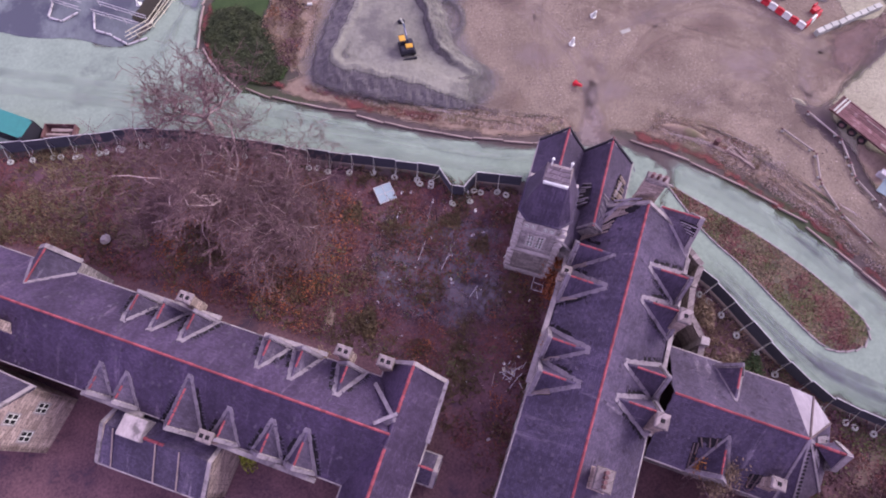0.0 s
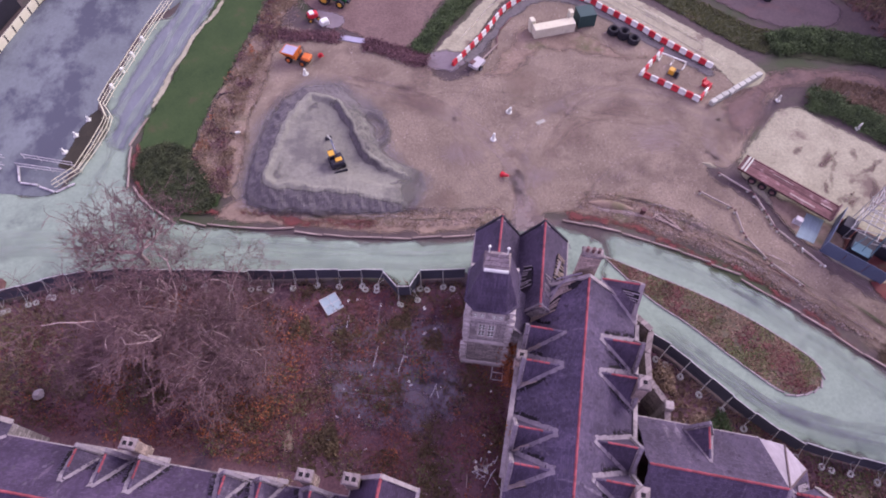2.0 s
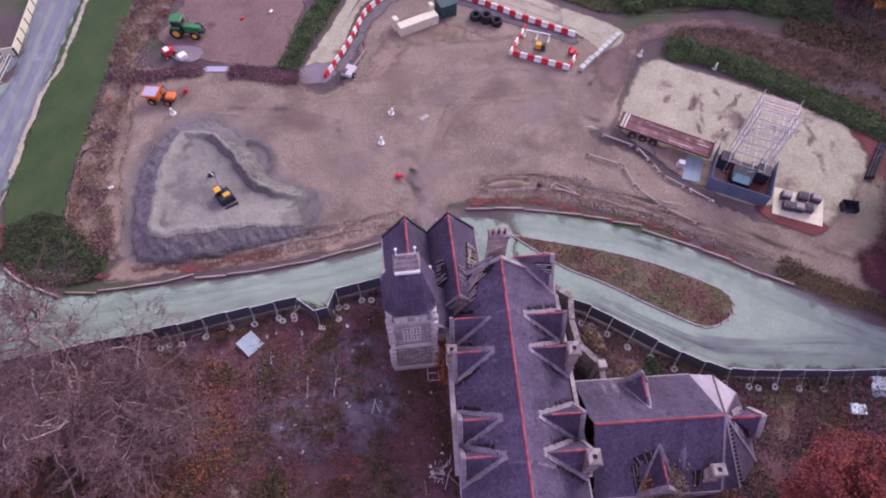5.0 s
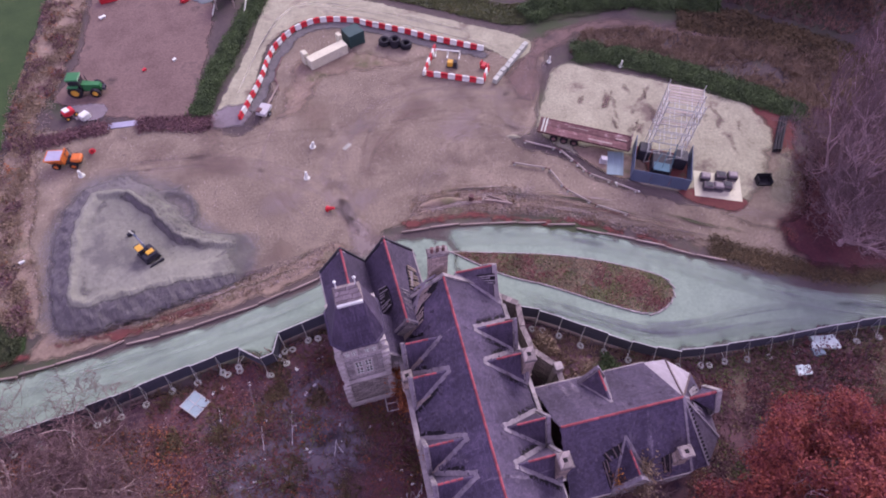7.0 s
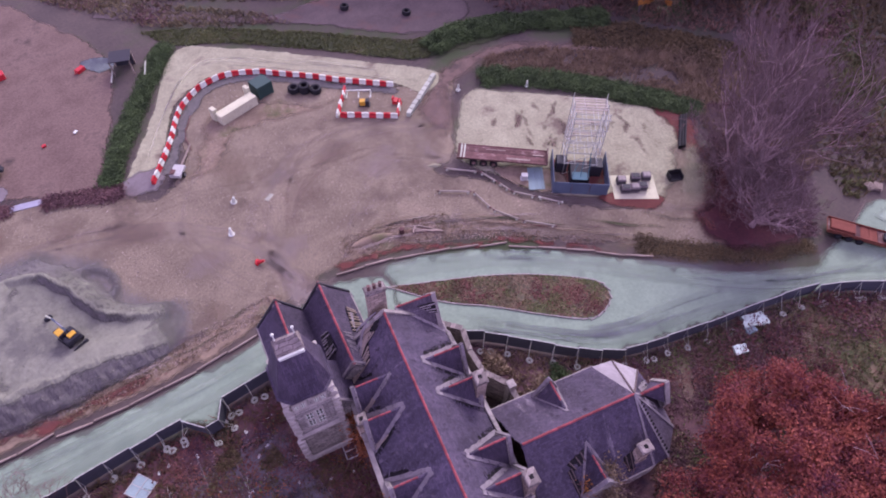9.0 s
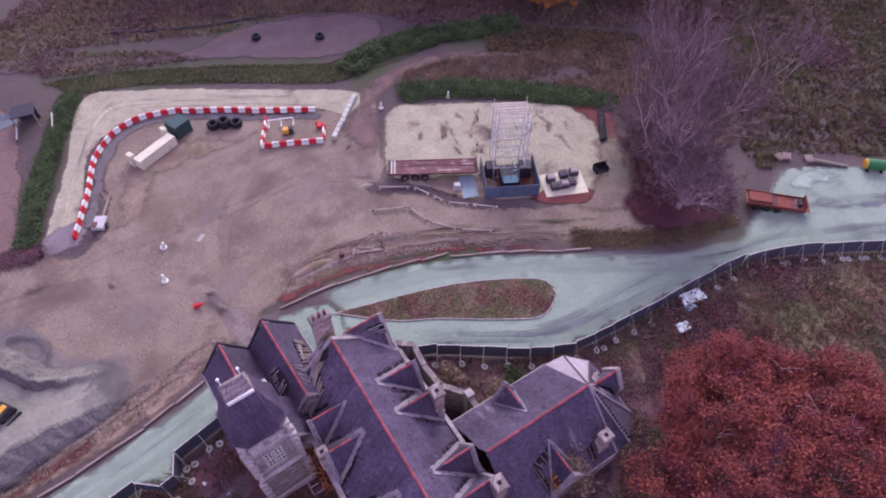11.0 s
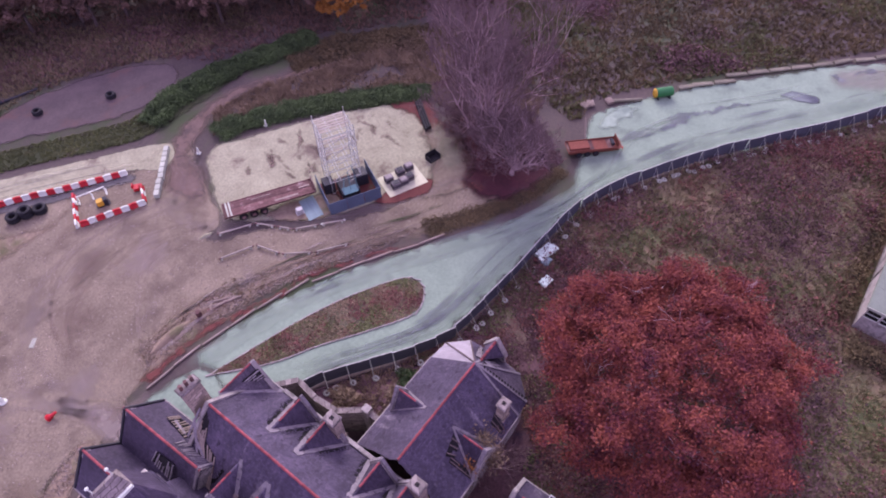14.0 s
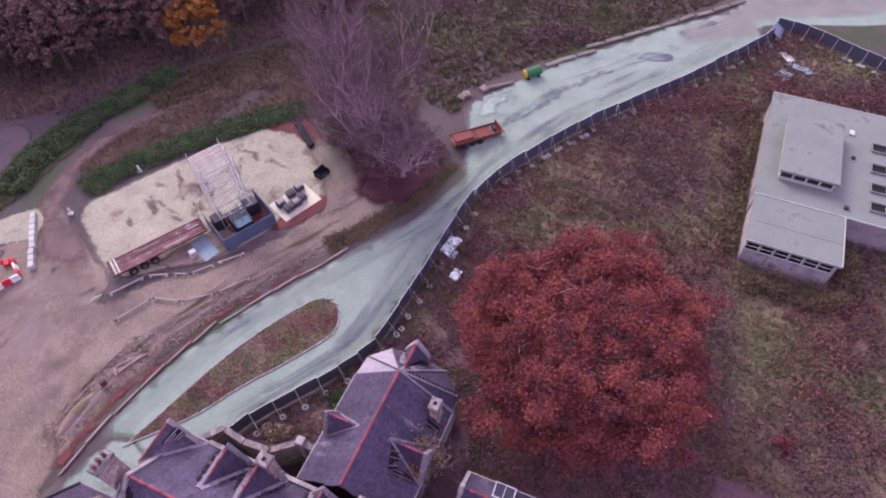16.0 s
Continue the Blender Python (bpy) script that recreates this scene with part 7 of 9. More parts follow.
for x, y, l, w, key in ((49.6, -1.6, 1.4, 0.75, "sheeting"), (48.3, -2.0, 0.6, 0.4, "sheet_blue"), (45.4, -2.4, 0.7, 0.5, "sheeting")):
    bm = bmesh.new()
    bmesh.ops.create_grid(bm, x_segments=14, y_segments=10, size=1)
    for v in bm.verts:
        a = math.atan2(v.co.y, v.co.x)
        k = 1 + 0.3 * noise.noise(Vector((math.cos(a) * 1.6 + x, math.sin(a) * 1.6, 0.5)))
        v.co = Vector((v.co.x * l * k, v.co.y * w * k, 0.5 + 0.08 * abs(noise.noise(Vector((v.co.x * 2.4, v.co.y * 2.4, x))))))
    flat = bmesh.ops.extrude_face_region(bm, geom=list(bm.faces))
    for v in (g for g in flat["geom"] if isinstance(g, bmesh.types.BMVert)):
        v.co.z = 0.02
    bmesh.ops.recalc_face_normals(bm, faces=bm.faces)
    loose("crumpled_sheeting", bm, M[key], pose(x, y, 0.05, 0, 0, -30), "crumpled white plastic sheeting in the weeds" if key == "sheeting" else "crumpled pale teal sheeting in the weeds", "sheeting", "sheeting")

# ---- flat-roofed modern building ----
def modern():
    e = thing("flat_roofed_building", pose(48.6, -35.2, 0, 0, 0, -21.8), "two-part flat-roofed modern building with pale roof", "building")
    H = 4.0
    L, W1 = 28.6, 10.0
    def wing_box(x0, y0, x1, y1):
        part("wall", boxes((x0 + 0.25, y0 + 0.25, 0, x1 - 0.25, y1 - 0.25, H - 0.35)), M["dressed"], e)
        part("roof_slab", boxes((x0, y0, H - 0.35, x1, y1, H), bevel=0.04), M["flat_roof"], e)
        part("roof_edge", boxes((x0 - 0.06, y0 - 0.06, H - 0.2, x1 + 0.06, y0 + 0.06, H + 0.08), (x0 - 0.06, y0 - 0.06, H - 0.2, x0 + 0.06, y1 + 0.06, H + 0.08), (x1 - 0.06, y0, H - 0.2, x1 + 0.06, y1, H + 0.08), bevel=0.02), M["concrete"], e)
    wing_box(0, -10.0, 7.75, 0)
    wing_box(7.8, -30, L, 0)
    part("roof_panel", boxes((0.15, -9.85, H + 0.004, 3.2, -5.1, H + 0.03)), M["flat_roof"], e)
    part("roof_panel", boxes((0.15, -5.0, H + 0.004, 3.2, -0.15, H + 0.03)), M["flat_roof"], e)
    part("roof_panel", boxes((3.3, -9.85, H + 0.004, 7.4, -0.15, H + 0.03)), M["flat_roof"], e)
    top = part("roof_storey", boxes((11.4, -8.3, H, 22.4, -2.2, H + 1.3)), M["concrete"], e)
    part("roof_storey_slab", boxes((11.1, -8.6, H + 1.3, 22.7, -1.9, H + 1.6), bevel=0.04), M["flat_roof"], top)
    for i in range(4):
        part("clerestory_pane", boxes((11.36, -8.0 + i * 1.5, H + 0.5, 11.39, -6.75 + i * 1.5, H + 1.1)), M["glass"], top)
    for i in range(7):
        part("clerestory_pane", boxes((11.8 + i * 1.5, -2.19, H + 0.5, 13.0 + i * 1.5, -2.16, H + 1.1)), M["glass"], top)
    for i, x in enumerate((10.6, 13.9, 17.5, 21.5)):
        s = part("skylight", boxes((x - 0.8, -14.2, H, x + 0.8, -14.1, H + 0.3), (x - 0.8, -12.5, H, x + 0.8, -12.4, H + 0.3), (x - 0.8, -14.1, H, x - 0.7, -12.5, H + 0.3), (x + 0.7, -14.1, H, x + 0.8, -12.5, H + 0.3)), M["flat_roof"], e)
        part("skylight_pane", boxes((x - 0.7, -14.1, H + 0.02, x + 0.7, -12.5, H + 0.05)), M["dark_gap"], s)
    for i in range(6):
        w = part("window", boxes((0.2, -9.4 + i * 1.55, 2.4, 0.26, -8.1 + i * 1.55, 3.6)), M["glass"], e)
        part("window_frame", boxes((0.17, -9.45 + i * 1.55, 2.3, 0.24, -9.38 + i * 1.55, 3.7), (0.17, -9.45 + i * 1.55, 2.95, 0.24, -8.05 + i * 1.55, 3.02), (0.17, -9.45 + i * 1.55, 2.28, 0.24, -8.05 + i * 1.55, 2.36)), M["white"], w)
    part("roof_vent", boxes((9.0, -10.2, H, 9.5, -9.7, H + 0.3), bevel=0.03), M["dark"], e)
    part("roof_vent", boxes((18.4, -10.6, H, 18.8, -10.2, H + 0.3), bevel=0.03), M["dark"], e)
    part("roof_vent", boxes((23.0, -10.4, H, 24.0, -9.8, H + 0.2), bevel=0.03), M["lead"], e)
    return e


modern()

# ---- north-west corner: car park rails, wall, cabins, teal container ----
def rail_run(line, label, material=None):
    e = thing("guard_rail", pose(0, 0, 0.05), label, "railing")
    for (x0, y0), (x1, y1) in zip(line, line[1:]):
        for z in (0.45, 1.0):
            part("rail", tube(bmesh.new(), (x0, y0, z), (x1, y1, z), 0.05, 0.05, 6), material or M["cream"], e)
    for x, y, a in spaced(line, 2.2):
        part("post", tube(bmesh.new(), (x, y, 0), (x, y, 1.1), 0.04, 0.04, 6), material or M["cream"], e)
    return e


rail_run(curve_points([(-24.9, 82.6), (-28.2, 75.1), (-30.6, 69), (-33.0, 62.9), (-31.9, 60.1), (-32.2, 58.8), (-34.8, 52.3), (-37.2, 50.5)], 3.0), "cream double guard rail round the car park")
rail_run(curve_points([(-24.0, 82.4), (-27.3, 75.0), (-29.8, 68.7), (-32.3, 62.1), (-31.2, 60), (-31.5, 58.0), (-34.3, 51.8), (-37.1, 49.9)], 3.0), "cream double guard rail round the car park")
for line in ([(-47.4, 57.3), (-43.7, 55.7)], [(-47.5, 56.1), (-43.5, 54.5)], [(-41.4, 55.4), (-35.1, 52.9)], [(-41.9, 54.1), (-35.8, 51.9)]):
    rail_run(line, "grey weathered hurdle rail at the car park entrance", M["lead"])
for (x0, y0), (x1, y1) in (((-47.5, 53.9), (-47.4, 55.9)), ((-47.3, 53.7), (-45.8, 53.2)), ((-45.6, 53.2), (-44.0, 54.4)), ((-42.0, 54.2), (-41.5, 51.8)), ((-41.3, 51.6), (-39.3, 50.9)), ((-39.0, 50.6), (-37.2, 49.5)), ((-37.0, 49.4), (-34.9, 50.3))):
    d = math.dist((x0, y0), (x1, y1))
    loose("timber_baulk", tube(bmesh.new(), (0, 0, 0.16), (d, 0, 0.16), 0.14, 0.13, 8), M["lead"], pose(x0, y0, 0.06, 0, 0, math.degrees(math.atan2(y1 - y0, x1 - x0))), "pale pole laid at the car park entrance", "pole", "poles at the entrance")
for x, y in ((-28.3, 74.1), (-29.5, 71.2), (-30.6, 68.4), (-31.7, 65.5)):
    loose("white_marker_block", boxes((-0.22, -0.2, 0, 0.22, 0.2, 0.85), bevel=0.05), M["white"], pose(x, y, 0.06, 0, 0, 68), "white marker block between the rails", "block", "marker blocks")
for x, y in ((-34.3, 60.4), (-35.6, 58.0), (-36.7, 55.5)):
    loose("marker_post", tube(boxes((-0.28, -0.28, 0, 0.28, 0.28, 0.2)), (0, 0, 0.2), (0, 0, 0.8), 0.2, 0.12, 6), M["white"], pose(x, y, 0.08), "white marker post by the planted strip", "post", "marker posts")
bp = thing("red_plant_box", pose(-49.9, 58.6, 0.06, 0, 0, 20), "red machine box with a pale green lid", "machine")
part("housing", boxes((-0.9, -0.7, 0.1, 0.9, 0.7, 1.1), bevel=0.1), M["red"], bp)
part("lid", boxes((-0.95, -0.5, 1.11, 0.3, 0.75, 1.25), bevel=0.04), M["teal"], bp)
sheet("planted_strip", [(-33.3, 62), (-32.3, 60), (-32.7, 58.6), (-35.2, 53), (-37.3, 53.4), (-36.3, 55.6), (-34.8, 60.3)], 0.1, M["bank_core"], "narrow strip of dark planting beside the car park", fade=0.3, rough=0.08, step=0.6)
wall = thing("car_park_wall", pose(0, 0, 0), "low white panelled wall at the car park edge", "wall")
for (x0, y0), (x1, y1) in (((-56, 55.2), (-42.9, 87.2)), ((-42.9, 87.2), (-23.4, 83.2)), ((-23.4, 83.2), (-17.5, 100))):
    for x, y, a in spaced([(x0, y0), (x1, y1)], 2.0):
        part("wall_panel", boxes((0.03, -0.07, 0, 1.97, 0.07, 1.3)), M["cream"], wall).matrix_basis = pose(x, y, 0.03, 0, 0, a)
        part("wall_post", boxes((-0.09, -0.12, 0, 0.09, 0.12, 1.2)), M["dark"], wall).matrix_basis = pose(x, y, 0.03, 0, 0, a)
for x, y, a, k in ((-53.6, 77.6, 66, "dark"), (-51.0, 71.6, 66, "teal"), (-48.8, 82.6, 66, "dark"), (-37.5, 90.2, -10, "dark"), (-29.5, 88.8, -10, "dark")):
    container("site_cabin", pose(x, y, 0.03, 0, 0, a), (6.0, 2.8, 2.7), M[k], "dark steel site cabin behind the wall" if k == "dark" else "teal green steel site cabin behind the wall", roof=M["dark"] if k == "dark" else M["pale_teal"])
container("teal_container", pose(-47.6, 37.6, 0.03, 0, 0, -22), (5.4, 2.4, 2.4), M["dark"], "teal-roofed steel container beside the fence", roof=M["teal"])
sk = thing("open_skip", pose(-42.6, 37.2, 0.05, 0, 0, -3), "grey open skip of scrap timber beside the fence", "skip")
part("skip_shell", boxes((-1.7, -0.9, 0.1, 1.7, -0.82, 1.0), (-1.7, 0.82, 0.1, 1.7, 0.9, 1.0), (-1.7, -0.9, 0.05, 1.7, 0.9, 0.15), (-1.75, -0.9, 0.1, -1.65, 0.9, 1.0), (1.65, -0.9, 0.1, 1.75, 0.9, 1.0)), M["rust"], sk)
part("scrap", boxes((-1.4, -0.5, 0.16, 1.2, -0.2, 0.8), (-1.0, 0.1, 0.16, 1.4, 0.5, 0.7), bevel=0.05), M["timber"], sk)

pipe = thing("dark_pipe_run", pose(0, 0, 0), "long dark pipe laid through rough grass", "pipe")
run = curve_points([(41.4, 95.4), (44.6, 91.8), (48.5, 87.6), (52.9, 83.6), (60.1, 78.5)], 3.0)
for a, b in zip(run, run[1:]):
    part("pipe_length", tube(bmesh.new(), (*a, 0.22), (*b, 0.22), 0.2, 0.2, 8), M["dark"], pipe)

# ---- garden clutter ----
gs = thing("glazed_frame", pose(-6.1, 28.8, 0.3, 10, 4, 24), "pale glazed roof frame leaning in the garden", "frame")
part("glazing", boxes((-0.95, -0.95, 0, 0.95, 0.95, 0.03)), M["teal_glass"], gs)
for k in range(3):
    u = -0.95 + k * 0.95
    part("bar", boxes((u - 0.03, -1.0, 0.031, u + 0.03, 1.0, 0.07)), M["lead"], gs)
    part("bar", boxes((-1.0, u - 0.03, 0.071, 1.0, u + 0.03, 0.1)), M["lead"], gs)
for k, (x, y, a, l) in enumerate(((3.0, 17.6, 55, 1.8), (3.3, 17.4, 95, 1.6), (6.2, 9.4, 20, 2.2), (6.7, 9.6, 80, 1.8), (5.9, 8.9, 140, 1.5), (7.2, 7.9, 110, 2.4), (7.6, 6.0, 60, 1.2), (-2.2, 22.2, 70, 3.0), (0.5, 21.5, 64, 4.2), (-4.6, 26.6, 75, 2.0))):
    loose("broken_batten", boxes((-l / 2, -0.07, 0, l / 2, 0.07, 0.09), bevel=0.01), M["lead"], pose(x, y, 0.08, 0, 3, a) @ Matrix.Diagonal((0.8, 0.55, 0.7, 1)), "broken pale roof batten lying in the garden", "batten", "fallen battens")
loose("fallen_window", boxes((-0.8, -0.6, 0, -0.7, 0.6, 0.1), (0.7, -0.6, 0, 0.8, 0.6, 0.1), (-0.8, -0.6, 0, 0.8, -0.5, 0.1), (-0.8, 0.5, 0, 0.8, 0.6, 0.1), (-0.05, -0.6, 0, 0.05, 0.6, 0.1)), M["lead"], pose(9.6, 18.2, 0.12, 4, 0, 70), "fallen white window frame at the tower foot", "frame")
loose("stone_ball", tube(tube(bmesh.new(), (0, 0, 0), (0, 0, 0.5), 0.35, 0.6, 8), (0, 0, 0.5), (0, 0, 0.9), 0.6, 0.3, 8), M["dressed"], pose(-35.4, 24.2, 0.03), "pale carved stone lying in the grass", "stone")
rng = random.Random(11)
for k in range(70):
    x, y = rng.uniform(-8, 9), rng.uniform(2, 29)
    if inside(x, y, GARDEN) and not (y < 10 and x < 1):
        s = rng.uniform(0.06, 0.22)
        loose("fallen_slate", boxes((-s, -s * 0.6, 0, s, s * 0.6, 0.03)), M["white"] if rng.random() < 0.35 else M["lead"], pose(x, y, 0.06, rng.uniform(-10, 10), rng.uniform(-10, 10), rng.uniform(0, 180)), "pale slate fragment fallen in the weeds", "slate", "fallen slates")

# straight joints and a shallow puddle in the old paving
for k, (a, b) in enumerate((((-8.6, 24.5), (3.1, 21.1)), ((-6.5, 24.2), (-6.9, 21.6)), ((-4.1, 25.6), (-5.1, 19.5)), ((-0.9, 28.4), (-2.9, 19.3)), ((1.3, 24.9), (0.5, 21.0)), ((-7.6, 19.6), (-1.0, 17.6)))):
    d = math.dist(a, b)
    bm = bmesh.new()
    n = int(d / 0.9)
    for i in range(n):
        if random.Random(k * 40 + i).random() < 0.8:
            box(bm, i * d / n, -0.05, 0, (i + 0.96) * d / n, 0.05, 0.05)
    tagged(part("paving_joint", bm, M["grey_gravel"]), "pale mortar joint between old paving slabs", "joint", kind="structure").matrix_basis = pose(*a, 0.075, 0, 0, math.degrees(math.atan2(b[1] - a[1], b[0] - a[0])))
sheet("puddle", [(-1.9, 18.6), (0.4, 18.5), (2.6, 17.6), (2.9, 15.6), (0.6, 16.2), (-2.6, 16.6)], 0.07, M["grey_gravel"], "pale damp silt patch in the paving", fade=0.9, rough=0.4, step=0.4, strength=0.8)
sheet("puddle", [(-8.4, 23.6), (-4.4, 22.6), (-1.4, 21.6), (-2.4, 19.8), (-6.0, 20.6), (-8.2, 21.6)], 0.068, M["paving"], "pale damp silt patch in the paving", fade=1.2, rough=0.4, step=0.4, strength=0.9)
sheet("straw_patch", [(-12.4, 16.6), (-11.0, 16.8), (-10.6, 15.2), (-11.6, 14.4), (-12.6, 15.2)], 0.068, M["verge"], "bare straw-coloured spot in the weeds", fade=0.7, rough=0.3, step=0.3)
heap = thing("debris_heap", pose(6.0, 9.2, 0.03), "heap of broken white battens and plaster in the garden", "debris")
hr = random.Random(4)
for k in range(16):
    l = hr.uniform(0.35, 1.3)
    part("batten", boxes((-l / 2, -0.035, 0, l / 2, 0.035, 0.05)), M["lead"] if k % 3 else M["timber"], heap).matrix_basis = pose(hr.gauss(0, 0.8), hr.gauss(0, 0.6), 0.1 + 0.02 * k, hr.gauss(0, 4), hr.gauss(0, 5), hr.uniform(0, 180))
for k in range(7):
    q = hr.uniform(0.1, 0.26)
    part("plaster_lump", boxes((-q, -q * 0.7, 0, q, q * 0.7, q * 0.6), bevel=q * 0.2), M["cream"], heap).matrix_basis = pose(0.35 + hr.gauss(0, 0.3), hr.gauss(0, 0.25), 0.03, 0, 0, hr.uniform(0, 180))

# pale wheel tracks on the road and the yard
def wheel_track(line, width, z, material, label, strength=0.4):
    """A worn strip, strongest in its middle."""
    pts = curve_points(line, 0.7)
    rows, fade = [[] for _ in range(5)], []
    for i, (x, y) in enumerate(pts):
        a, b = pts[max(i - 1, 0)], pts[min(i + 1, len(pts) - 1)]
        d = Vector((b[0] - a[0], b[1] - a[1])).normalized()
        w = width * (1 + 0.5 * noise.noise(Vector((x * 0.3, y * 0.3, width))))
        for k in range(5):
            u = (k - 2) / 2
            rows[k].append((x - d.y * w * u, y + d.x * w * u, z))
    n = len(pts)
    end = [min(1, i / 5, (n - 1 - i) / 5) for i in range(n)]
    for k in range(5):
        fade += [(0, 0.55, 0.75, 0.55, 0)[k] * e for e in end]
    faces = [(k * n + i + 1, k * n + i, (k + 1) * n + i, (k + 1) * n + i + 1) for k in range(4) for i in range(n - 1)]
    ob = raw("wheel_track", sum(rows, []), [f[::-1] for f in faces], blending(material, strength))
    ob.data.attributes.new("fade", "FLOAT", "POINT").data.foreach_set("value", fade)
    return tagged(ob, label, "track", kind="structure")


for off, w in ((-1.2, 0.9), (1.0, 0.8)):
    wheel_track([(-58, 46 + off), (-40, 43 + off), (-28, 40.5 + off), (-14, 37 + off), (-3, 34.4 + off), (7, 32.2 + off), (14, 31.4 + off)], w, 0.125 + off * 0.001, M["road_track"], "pale wheel track worn into the road")
    wheel_track([(24, 31.6 + off * 0.6), (31, 27.6 + off * 0.6), (37.4, 22.0 + off * 0.6), (43, 15.4 + off * 0.6), (47.5, 9.6 + off), (53, 2.2 + off), (58.6, -2.6 + off), (65, -8 + off), (73, -16.5 + off), (80, -26 + off), (88, -38 + off), (94, -46 + off)], w * 1.2, 0.13 + off * 0.001, M["road_track"], "pale wheel track worn into the road")
    wheel_track([(27, 21.2 + off * 0.5), (31.5, 14.9 + off * 0.5), (36, 9.2 + off * 0.5), (41, 6.4 + off), (47, 4 + off), (53, 0.6 + off)], w * 0.8, 0.135 + off * 0.001, M["road_track"], "pale wheel track worn into the road")
    wheel_track([(-34, 47 + off), (-31.4, 53), (-29.8 + off, 60), (-24.5 + off, 72), (-19.6 + off, 84), (-14 + off, 98)], w * 0.8, 0.14 + off * 0.001, M["road_track"], "pale wheel track worn into the road")
    wheel_track([(17, 37), (18 + off, 44), (22 + off, 50), (30, 53 + off), (40, 50 + off), (47, 45 + off), (55, 50.6 + off)], w, 0.095 + off * 0.001, M["yard_mark"], "pale wheel track across the yard", 0.16)
    wheel_track([(-6, 62 + off), (4, 59 + off), (12, 52 + off), (18 + off, 44), (18 + off, 37)], w, 0.098 + off * 0.001, M["yard_mark"], "pale wheel track across the yard", 0.16)
    wheel_track([(46, 47 + off), (42, 41 + off), (46.5, 33.4 + off), (48, 26 + off * 0.3), (54, 17 + off * 0.4), (62, 8 + off * 0.4)], w, 0.101 + off * 0.001, M["yard_mark"], "pale wheel track on the earth track", 0.2)

# damp and dusty streaks drawn out along the roads
AXES = ([(-58, 45), (-40, 43), (-28, 41), (-14, 37.2), (-3, 34.4), (7, 32.4), (15, 31)], [(24, 31.4), (31, 27.6), (37.4, 22.2), (43, 15.6), (47.5, 9.8), (53, 3), (58.6, -2.4), (65, -7), (73, -15), (80, -24), (88, -36), (95, -46)],
        [(64, -5.5), (72, -8.5), (79, -15), (84.5, -23), (90, -33), (96, -41), (101, -50)], [(26.6, 21.8), (31.5, 15.2), (36, 9.6), (41, 6.6), (47, 4), (54, 0.4)])
sr = random.Random(91)
for k in range(64):
    axis = curve_points(AXES[(0, 1, 2, 1, 2, 3)[k % 6]], 1.0)
    n = sr.randint(6, 16)
    i = sr.randrange(0, max(1, len(axis) - n))
    off = sr.uniform(-1.7, 1.7)
    wheel_track([(x + off * 0.6, y + off * 0.7) for x, y in axis[i:i + n:2]], sr.uniform(0.12, 0.55), 0.142 + 0.0012 * k, M["worn_asphalt"] if k % 2 else M["road_track"], "streak of damp grit along the road" if k % 2 else "streak of pale dust along the road", sr.uniform(0.2, 0.5))
haul = curve_points([(13, 63.6), (20, 71.2), (27, 77.4), (32, 78.6), (38, 72.6), (46, 62), (52, 53)], 1.0)
for k in range(18):
    n, off = sr.randint(8, 20), sr.uniform(-2.4, 2.0)
    i = sr.randrange(0, max(1, len(haul) - n))
    wheel_track([(x + off * 0.5, y + off * 0.6) for x, y in haul[i:i + n:2]], sr.uniform(0.12, 0.4), 0.15 + 0.0012 * k, M["grey_gravel"] if k % 2 else M["cream"], "darker wheel mark along the haul road" if k % 2 else "chalky streak along the haul road", sr.uniform(0.2, 0.45))
for k, (x, y, l, w) in enumerate(((79.7, -17.1, 4.2, 0.9), (83.5, -22.8, 3.6, 0.8), (73.7, -10, 3.0, 0.8), (97.9, -43.3, 2.4, 0.7), (76.5, -13.6, 3.4, 0.7), (95.7, -38.4, 1.0, 0.7))):
    ring = [(l * math.cos(i * 0.628) * (1 + 0.25 * math.sin(i * 2.3 + k)), w * math.sin(i * 0.628) * (1 + 0.35 * math.cos(i * 1.9 + k))) for i in range(10)]
    ca, sa = math.cos(math.radians(-57)), math.sin(math.radians(-57))
    sheet("damp_patch", [(x + p * ca - q * sa, y + p * sa + q * ca) for p, q in ring], 0.064 + 0.001 * k, M["worn_asphalt"], "dark damp patch on the gravel road", "stain", fade=w * 0.9, rough=0.3, step=0.4, strength=0.6)
sheet("chalky_patch", [(74.6, -4.6), (78.4, -5.6), (81, -9.4), (79.4, -11), (76.2, -8.6), (74, -6.4)], 0.063, M["road_track"], "chalky white gravel by the plant machine", fade=1.2, rough=0.4, step=0.5, strength=0.9)

